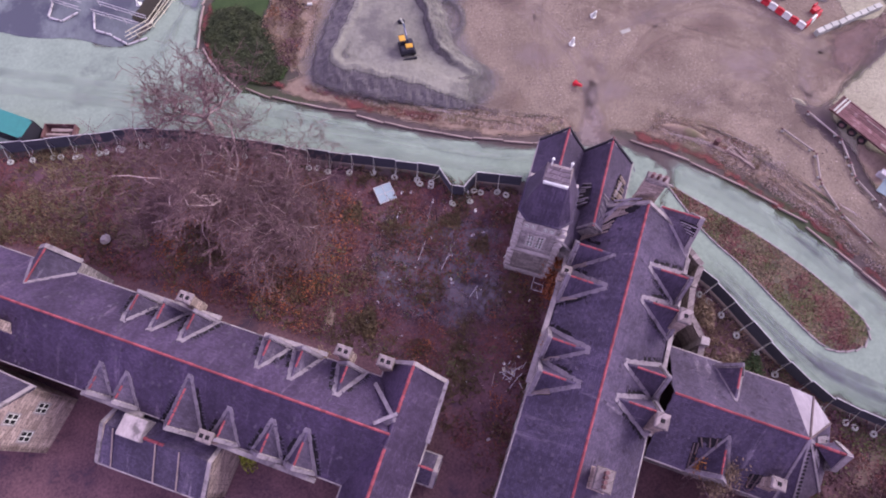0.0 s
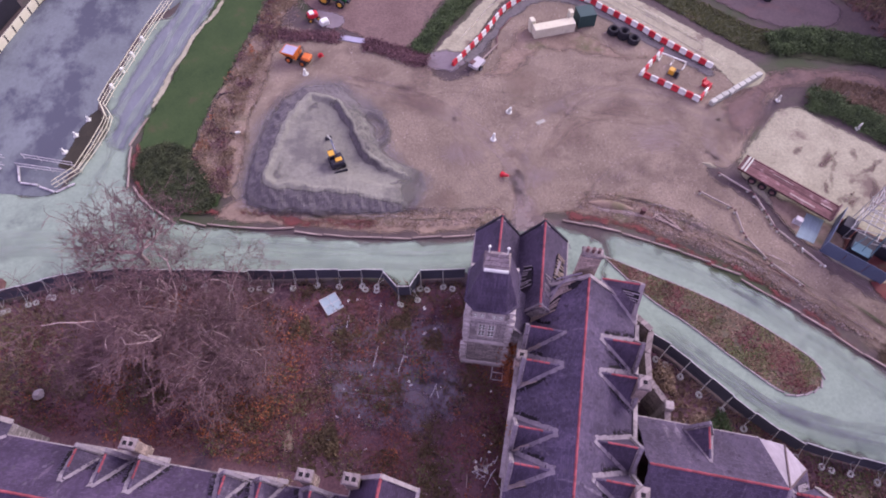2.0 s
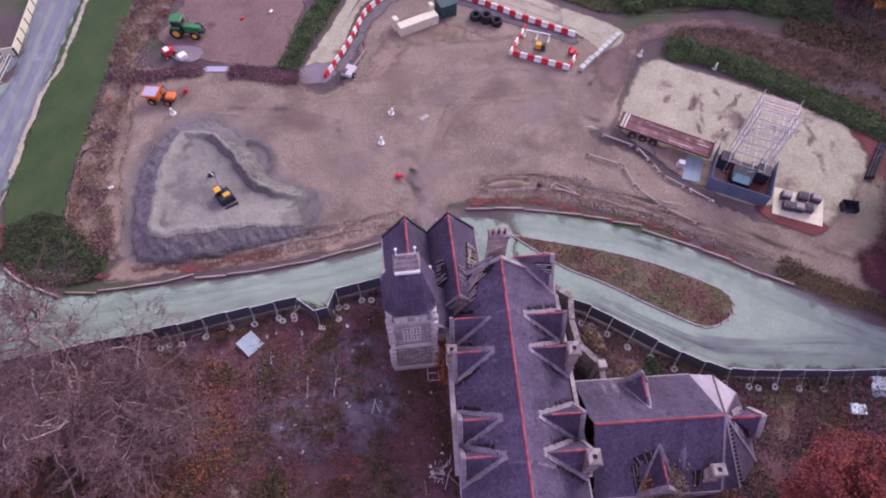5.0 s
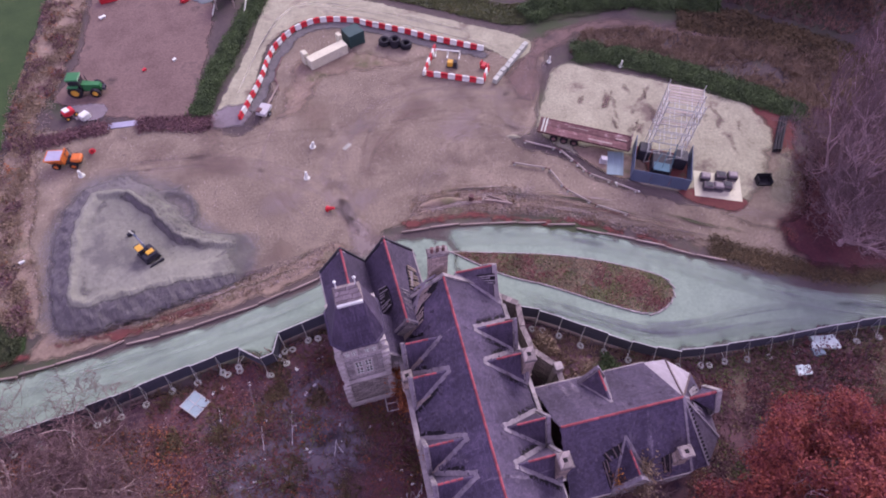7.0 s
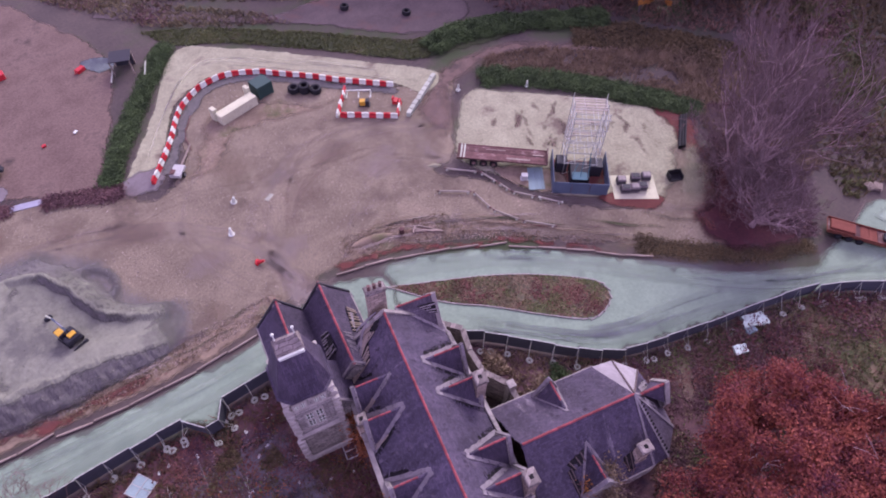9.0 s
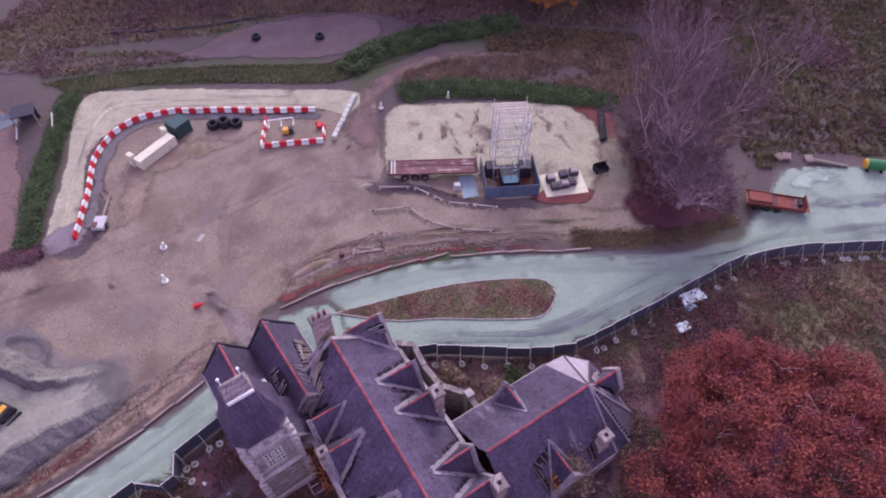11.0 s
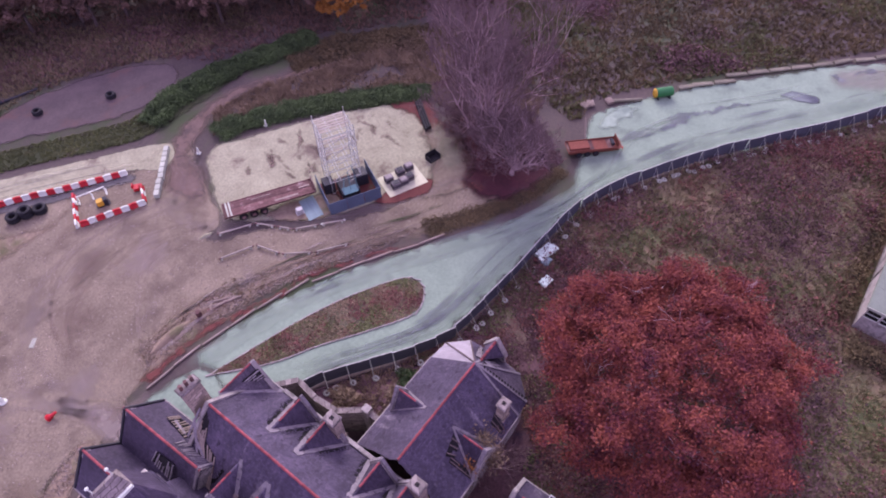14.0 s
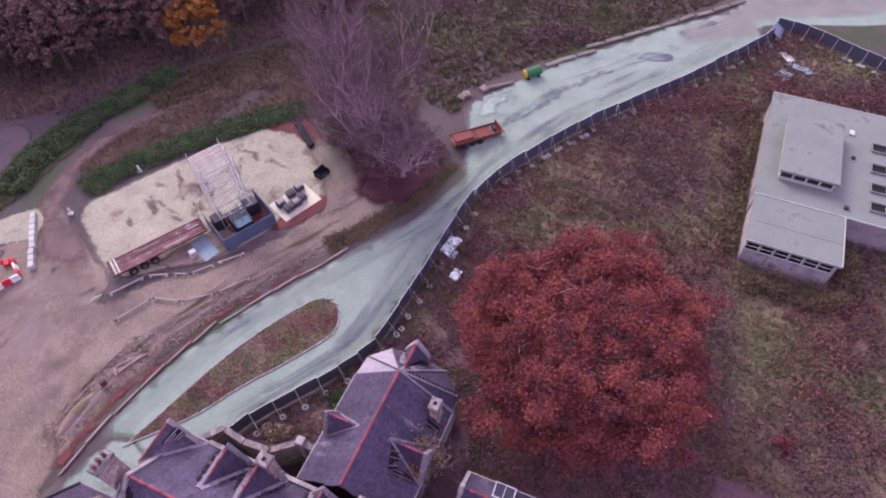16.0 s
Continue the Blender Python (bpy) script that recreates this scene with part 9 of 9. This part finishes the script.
for x, y, s, k, lab in ((25.6, 14.6, 1.5, "scrub", "brown shrub sprouting in the ruined yard"), (24.0, 4.0, 1.3, "scrub", "brown shrub beside the east range"), (29.6, 9.2, 1.2, "hedge", "green shrub beside the east range"),
                        (11.0, 18.6, 1.0, "litter", "rust-red creeper at the tower foot"), (-18.9, 3.2, 1.9, "lime", "yellow-green bush beside the outbuilding"), (-14.6, 2.4, 1.4, "hedge", "dark green bush beside the outbuilding"),
                        (4.0, 22.6, 1.1, "dull_grass", "low green bush in the paving"), (26.3, -34.3, 1.1, "copper", "small crimson shrub in the meadow"), (-9.4, 26.6, 1.2, "dull_grass", "low green bush in the garden"), (-8.0, 14.6, 1.7, "dull_grass", "low green bush in the garden"),
                        (1.2, 25.4, 1.0, "dull_grass", "low green bush in the paving")):
    nr = np.random.default_rng(int(x * 10 + y) % 997)
    n = int(700 * s * s)
    d = nr.normal(size=(n, 3))
    d /= np.linalg.norm(d, axis=1, keepdims=True)
    d *= nr.uniform(0.5, 1.1, (n, 1)) * s * (1 + 0.3 * np.sin(d[:, :1] * 5))
    d[:, 2] = np.abs(d[:, 2]) * (0.35 if k == "dull_grass" else 0.8)
    e = thing("shrub", pose(x, y, 0), lab, "shrub")
    triangles("foliage", leaves(nr, d, 0.13, 0.7), M[k], e)
    branch_mesh("stems", [(Vector((0, 0, -0.05)), Vector(tuple(d[i * 7] * 0.8)), 0.03, 0.012, 1) for i in range(24)], M["twig"], e, lambda q: 3)

bare_tree(pose(22.6, -0.6, 0), "bare brown shrub growing against the east range", 27, 2.6, 0.12, 8, 2.4, 3, 0.55, 0.25, (4, 6), twig_r=0.022, tilt=0.8, twig="brown_twig", bend=0.3, name="bare_shrub")

# creepers on the buildings
for x, y, z, s, k in ((9.0, 10.3, 7.0, 1.1, "gold"), (13.0, 12.2, 6.4, 0.5, "scrub"), (10.9, 19.0, 5.2, 1.1, "rusty"), (10.5, 17.6, 4.2, 1.1, "rusty"), (10.2, 16.2, 3.6, 1.0, "rusty"), (21.2, 0.3, 6.0, 0.9, "gold"), (22.9, -0.2, 6.4, 1.3, "scrub"), (22.2, -1.2, 5.2, 1.3, "scrub"), (-9.6, 1.2, 5.8, 0.6, "gold"),
                      (-11.0, 10.2, 5.8, 0.9, "scrub"), (25.6, 9.0, 5.0, 1.0, "scrub")):
    nr = np.random.default_rng(int(x * 31 + y * 7) % 991)
    n = int(420 * s)
    d = nr.normal(0, 0.45 * s, (n, 3)) * (1, 1, 0.8)
    e = thing("creeper", pose(x, y, z), "straggling creeper growing in the roof gutter", "creeper", "creepers")
    triangles("foliage", leaves(nr, d, 0.11, 0.8), M[k], e)
    branch_mesh("stems", [(Vector((0, 0, -z * 0.4)), Vector(tuple(d[i] * 0.9)), 0.03, 0.012, 1) for i in range(14)], M["twig"], e, lambda q: 3)


def stuff(name, pts, material, label, category):
    return tagged(triangles(name, pts, material), label, category, kind="stuff")


nr = np.random.default_rng(9)
under = points_in(nr, [(-33, 33), (-24, 34), (-14, 31), (-9, 28), (-9, 21), (-12, 15), (-20, 17), (-30, 22)], 3800)
for k, (key, label) in enumerate((("rusty", "rust-coloured dead bracken under the bare trees"), ("dark_bramble", "dark purple bramble under the bare trees"), ("dull_grass", "dull green growth under the bare trees"))):
    u = patchy(under, 0.19, 0.02, 70.0 + 9 * k)
    stuff("tree_undergrowth", leaves(nr, np.stack([np.repeat(u[:, 0], 4) + nr.normal(0, 0.3, len(u) * 4), np.repeat(u[:, 1], 4) + nr.normal(0, 0.3, len(u) * 4), nr.uniform(0.04, 0.4, len(u) * 4)], 1), 0.11, 0.6), M[key], label, "undergrowth")
g = points_in(nr, [(-60, 34), (-45, 35), (-32, 36), (-14, 33), (-4, 31.4), (0, 30.4), (8, 29), (11, 18), (5, -4), (-4, 10), (-44, 24), (-60, 22)], 14000)
stuff("garden_grass", np.concatenate([blades(nr, *patchy(g, 0.16, 0.12, 2.0).T, 0.02, 0.3, 0.04, 0.8, 7), blades(nr, *patchy(g, 0.3, 0.35, 5.0).T, 0.02, 0.5, 0.05, 0.8, 8)]), M["dull_grass"], "tussocks of rough grass in the garden", "grass")
gw = points_in(nr, [(-60, 34), (-45, 35), (-32, 35.6), (-24, 33), (-27, 27), (-32, 23), (-44, 24.6), (-60, 23)], 5200)
stuff("tall_grass", blades(nr, *patchy(gw, 0.2, -0.15, 8.0).T, 0.02, 0.4, 0.05, 0.8, 7), M["grass"], "straw-coloured and green tall grass in the garden", "grass")
q = patchy(g, 0.2, -0.05, 11.0)
stuff("leaf_litter", leaves(nr, np.stack([np.repeat(q[:, 0], 5) + nr.normal(0, 0.4, len(q) * 5), np.repeat(q[:, 1], 5) + nr.normal(0, 0.4, len(q) * 5), nr.uniform(0.05, 0.25, len(q) * 5)], 1), 0.11, 0.35), M["litter"],
      "fallen brown and red leaves over the garden", "leaves")
g2 = points_in(nr, [(27, 16), (31, 10.6), (36.4, 5.2), (33, 2), (31.5, -2), (27, 0), (24, 8)], 1500)
stuff("yard_weeds", blades(nr, *g2.T, 0.02, 0.4, 0.05, 0.8, 6), M["scrub"], "brown weeds beside the fence", "weeds")
mw = points_in(nr, MEADOW, 42000)
loc = (mw - [48.6, -35.2]) @ np.array([[0.9285, 0.3714], [-0.3714, 0.9285]])
mw = mw[~((loc[:, 0] > -0.3) & (loc[:, 0] < 29) & (loc[:, 1] < 0.3) & (loc[:, 1] > np.where(loc[:, 0] < 8, -10.3, -31)))]
stuff("meadow_grass", blades(nr, *mw.T, 0.02, 0.42, 0.06, 0.9, 6), M["grass"], "long tangled meadow grass, green and straw", "grass")
br = patchy(mw, 0.11, 0.22, 21.0)
stuff("meadow_bramble", leaves(nr, np.stack([np.repeat(br[:, 0], 6) + nr.normal(0, 0.4, len(br) * 6), np.repeat(br[:, 1], 6) + nr.normal(0, 0.4, len(br) * 6), nr.uniform(0.1, 0.9, len(br) * 6)], 1), 0.15, 0.7), M["litter"],
      "patches of reddish bramble in the meadow", "bramble")
far = points_in(nr, [(74, -2), (80, -3), (86, -12), (92, -22), (98, -34), (106, -48), (150, -70), (190, -40), (170, 10), (110, 30), (90, 20)], 40000)
# duller material than the meadow's grass, putting some lens vignetting into its colour
stuff("far_grass", blades(nr, *far.T, 0.0, 0.5, 0.08, 0.9, 5), M["dull_grass"], "rough grassland beyond the road", "grass")
mg = patchy(mw, 0.1, 0.16, 87.0)
stuff("meadow_green", blades(nr, *mg.T, 0.02, 0.44, 0.06, 0.9, 6), M["green_grass"], "greener tussocks in the meadow", "grass")
fg = patchy(far, 0.06, 0.12, 77.0)
stuff("far_green", blades(nr, *fg.T, 0.0, 0.5, 0.08, 0.9, 5), M["green_grass"], "greener rough grass beyond the road", "grass")
br2 = patchy(mw, 0.09, 0.05, 57.0)
stuff("meadow_heath", leaves(nr, np.stack([np.repeat(br2[:, 0], 6) + nr.normal(0, 0.5, len(br2) * 6), np.repeat(br2[:, 1], 6) + nr.normal(0, 0.5, len(br2) * 6), nr.uniform(0.1, 0.8, len(br2) * 6)], 1), 0.14, 0.7), M["dark_bramble"],
      "dark purple-brown brambles in the meadow", "bramble")
fb = patchy(far, 0.08, 0.42, 31.0)
stuff("far_bramble", leaves(nr, np.stack([np.repeat(fb[:, 0], 6) + nr.normal(0, 0.5, len(fb) * 6), np.repeat(fb[:, 1], 6) + nr.normal(0, 0.5, len(fb) * 6), nr.uniform(0.1, 0.9, len(fb) * 6)], 1), 0.2, 0.7), M["dark_bramble"],
      "patches of dark purple bramble beyond the road", "bramble")
vg = np.concatenate([points_in(nr, [(-9.6, 85), (-3.4, 82.5), (-9.8, 68), (-13.6, 58), (-15, 47), (-18, 46), (-20.5, 53), (-15, 69)], 2200), points_in(nr, [(22, 36), (30, 32.5), (38, 25.5), (46, 16.5), (50, 13.5), (44, 21), (36, 33), (26, 38)], 1200),
                     points_in(nr, [(-17, 43), (-4, 38), (8, 36), (13, 36), (4, 39.4), (-10, 42.6)], 900)])
vg = patchy(vg, 0.45, -0.05, 3.0)
stuff("verge_weeds", blades(nr, *vg.T, 0.07, 0.2, 0.035, 1.1, 6), M["scrub"], "dry brown weeds on the verges", "weeds")
lw = points_in(nr, [(28, 92), (37, 85), (47.5, 73.4), (56.8, 61.4), (63, 58), (56, 56), (53, 58.4), (45, 69.4), (36.5, 80), (29.5, 85.6)], 5000)
stuff("bank_grass", blades(nr, *lw.T, 0.05, 0.24, 0.05, 0.8, 6), M["green_grass"], "rough grass on the bank", "grass")
sc = points_in(nr, [(60, 80), (72, 66), (74, 56), (84, 46), (90, 34), (104, 14), (128, 20), (124, 60), (90, 100), (50, 118), (30, 112)], 16000)
stuff("wood_edge_growth", blades(nr, *sc.T, 0.0, 0.6, 0.08, 0.9, 5), M["wood_leaf"], "dark undergrowth along the wood edge", "undergrowth")
rg = points_in(nr, [(20, 112), (30, 92), (38, 84.6), (47, 77), (44, 84), (30, 102), (52, 81), (60, 78), (68, 71), (74, 62), (84, 52), (90, 60), (60, 110)], 9000)
stuff("rough_grass", blades(nr, *rg.T, 0.0, 0.5, 0.08, 0.9, 5), M["grass"], "rough grass round the turning circle", "grass")
rb = patchy(rg, 0.12, 0.3, 41.0)
stuff("rough_bramble", leaves(nr, np.stack([np.repeat(rb[:, 0], 5) + nr.normal(0, 0.5, len(rb) * 5), np.repeat(rb[:, 1], 5) + nr.normal(0, 0.5, len(rb) * 5), nr.uniform(0.05, 0.6, len(rb) * 5)], 1), 0.17, 0.6), M["dark_bramble"], "dark bramble round the turning circle", "bramble")
mid = points_in(nr, [(58, 47.5), (63, 50), (70, 46), (76, 39), (84, 33), (90, 24), (84, 12), (78, 4), (72, 4), (70, 14), (76, 22), (74, 28), (68, 38)], 9000)
stuff("bank_undergrowth", np.concatenate([blades(nr, *patchy(mid, 0.12, -0.1, 6.0).T, 0.0, 0.45, 0.07, 0.9, 5), blades(nr, *patchy(mid, 0.2, 0.1, 16.0).T, 0.0, 0.6, 0.08, 0.9, 6)]), M["scrub"], "brown undergrowth behind the gravel pad", "undergrowth")
vs = points_in(nr, [(-0.5, 100.5), (4.6, 97.2), (0.4, 87.9), (-2.6, 82.9), (-8.6, 76.2), (-9.8, 71.5), (-14.2, 61.2), (-15.9, 52.7), (-16.6, 45.7), (-18.6, 45.6), (-21.2, 52.0), (-19.6, 56.5), (-17.6, 63.7), (-14.6, 70.4), (-10.8, 79.2), (-7.9, 85.2), (-4.6, 92)], 9500)
for k, (key, at, z, label) in enumerate((("scrub", -0.02, 0.55, "rough straw-brown scrub on the verge beside the lawn"), ("dark_bramble", 0.26, 0.6, "dark bramble clumps on the verge beside the lawn"), ("rusty", 0.5, 0.35, "reddish dock and litter on the verge beside the lawn"))):
    u = patchy(vs, 0.42, at, 120.0 + 5 * k)
    stuff("verge_scrub", leaves(nr, np.stack([np.repeat(u[:, 0], 3) + nr.normal(0, 0.15, len(u) * 3), np.repeat(u[:, 1], 3) + nr.normal(0, 0.15, len(u) * 3), nr.uniform(0.06, z, len(u) * 3)], 1), 0.12, 0.6), M[key], label, "scrub")
il = points_in(nr, ISLAND, 1500)
il2 = points_in(nr, ISLAND, 9000)
for k, (key, at, label) in enumerate((("litter", 0.12, "red-brown leaf litter worn into the island turf"), ("green_grass", 0.05, "green turf growing through on the island"), ("scrub", 0.1, "straw-coloured dead turf on the island"))):
    u = patchy(il2, 0.35, at, 90.0 + 7 * k)
    stuff("island_growth", leaves(nr, np.stack([u[:, 0], u[:, 1], nr.uniform(0.135, 0.19, len(u))], 1), 0.12, 0.3), M[key], label, "turf")
stuff("island_turf", blades(nr, *il.T, 0.13, 0.05, 0.03, 1.2, 4), M["grass"], "short dry turf on the island", "grass")
yl = points_in(nr, [(21, -4.2), (26.5, -4.5), (30.6, -2), (33, 2.5), (33.5, 7), (31, 10.4), (36.6, 5), (43, 1.6), (50, -2), (52, -6), (46, -10), (40, -3), (36, -3.6), (30, -8), (22, -9)], 7000)
# dark bramble here partly stands in for the shade beside the east range
for k, (key, at, label) in enumerate((("dark_bramble", -0.1, "dark bramble and nettle inside the fence, partly standing in for shade"), ("litter", 0.15, "red-brown leaf litter inside the fence"), ("green_grass", 0.22, "green weeds inside the fence"), ("scrub", 0.3, "straw-coloured weeds inside the fence"))):
    u = patchy(yl, 0.3, at, 150.0 + 6 * k)
    stuff("fence_weeds", leaves(nr, np.stack([np.repeat(u[:, 0], 4) + nr.normal(0, 0.25, len(u) * 4), np.repeat(u[:, 1], 4) + nr.normal(0, 0.25, len(u) * 4), nr.uniform(0.05, 0.3, len(u) * 4)], 1), 0.12, 0.5), M[key], label, "weeds")
ut = points_in(nr, [(22, -9), (30, -8), (40, -3), (45, -12), (42, -26), (32, -30), (20, -26), (16, -12), (17, -4)], 7000)
for k, (key, at, label) in enumerate((("dark_bramble", -0.15, "dark bramble under the copper tree"), ("litter", 0.05, "fallen red leaves under the copper tree"), ("dull_grass", 0.1, "dull rough grass under the copper tree"))):
    u = patchy(ut, 0.22, at, 300.0 + 6 * k)
    stuff("tree_litter", leaves(nr, np.stack([np.repeat(u[:, 0], 4) + nr.normal(0, 0.3, len(u) * 4), np.repeat(u[:, 1], 4) + nr.normal(0, 0.3, len(u) * 4), nr.uniform(0.05, 0.3, len(u) * 4)], 1), 0.13, 0.5), M[key], label, "undergrowth")
gd = patchy(points_in(nr, [(-12, 30), (8, 28), (9.6, 18), (5.6, 4), (-2, 9), (-14, 14)], 2600), 0.35, 0.1, 190.0)
stuff("garden_debris", leaves(nr, np.stack([gd[:, 0], gd[:, 1], nr.uniform(0.1, 0.2, len(gd))], 1), 0.075, 0.8), M["rubble"], "small pale chips of plaster and stone in the garden", "debris")
gr = points_in(nr, [(-44, 33), (-24, 33), (-10, 29), (7, 27), (9.5, 17), (5, 4), (-4, 10), (-44, 24)], 9000)
for k, (key, at, label) in enumerate((("rusty", 0.42, "rust-coloured bracken tufts in the garden"), ("green_grass", 0.34, "green weeds in the garden"), ("dark_bramble", 0.1, "dark purple hollows of bramble in the garden"))):
    u = patchy(gr, 0.24, at, 210.0 + 8 * k)
    stuff("garden_patch", leaves(nr, np.stack([np.repeat(u[:, 0], 3) + nr.normal(0, 0.2, len(u) * 3), np.repeat(u[:, 1], 3) + nr.normal(0, 0.2, len(u) * 3), nr.uniform(0.1, 0.34, len(u) * 3)], 1), 0.1, 0.6), M[key], label, "weeds")
# stones scattered on the gravel and verges
st = []
for poly, n, z in ((YARD, 1500, 0.03), ([(-10, 84), (-3.4, 82), (-9.8, 68), (-14, 56), (-15.5, 47), (-18, 46), (-20, 53), (-15, 69)], 1800, 0.07), ([(23, 36), (30, 32.5), (38, 25.5), (46, 16.5), (50, 13.5), (44, 21), (36, 33), (26, 38)], 2200, 0.07), ([(-16, 43.6), (-4, 38.6), (8, 36.2), (14, 36), (14, 38), (4, 39.6), (-10, 42.6)], 1400, 0.07), ([(44, 37.6), (55, 46), (67, 31), (71.6, 23), (62, 13), (53, 19), (46.5, 30)], 150, 0.06)):
    xy = points_in(nr, poly, n)
    st.append(np.stack([xy[:, 0], xy[:, 1], np.full(n, z + 0.06)], 1))
st = np.concatenate(st)
stuff("scattered_stones", leaves(nr, np.repeat(st, 3, 0), 0.085, 1.0), M["rubble"], "loose pale stones scattered over the gravel", "stones")
for key, n, label in (("rubble", 5200, "fine pale grit over the yard"), ("chip", 5200, "fine dark grit over the yard")):
    xy = patchy(points_in(nr, YARD, n), 0.2, -0.25, 260.0)
    stuff("yard_grit", leaves(nr, np.stack([xy[:, 0], xy[:, 1], np.full(len(xy), 0.1)], 1), 0.07, 0.6), M[key], label, "grit")
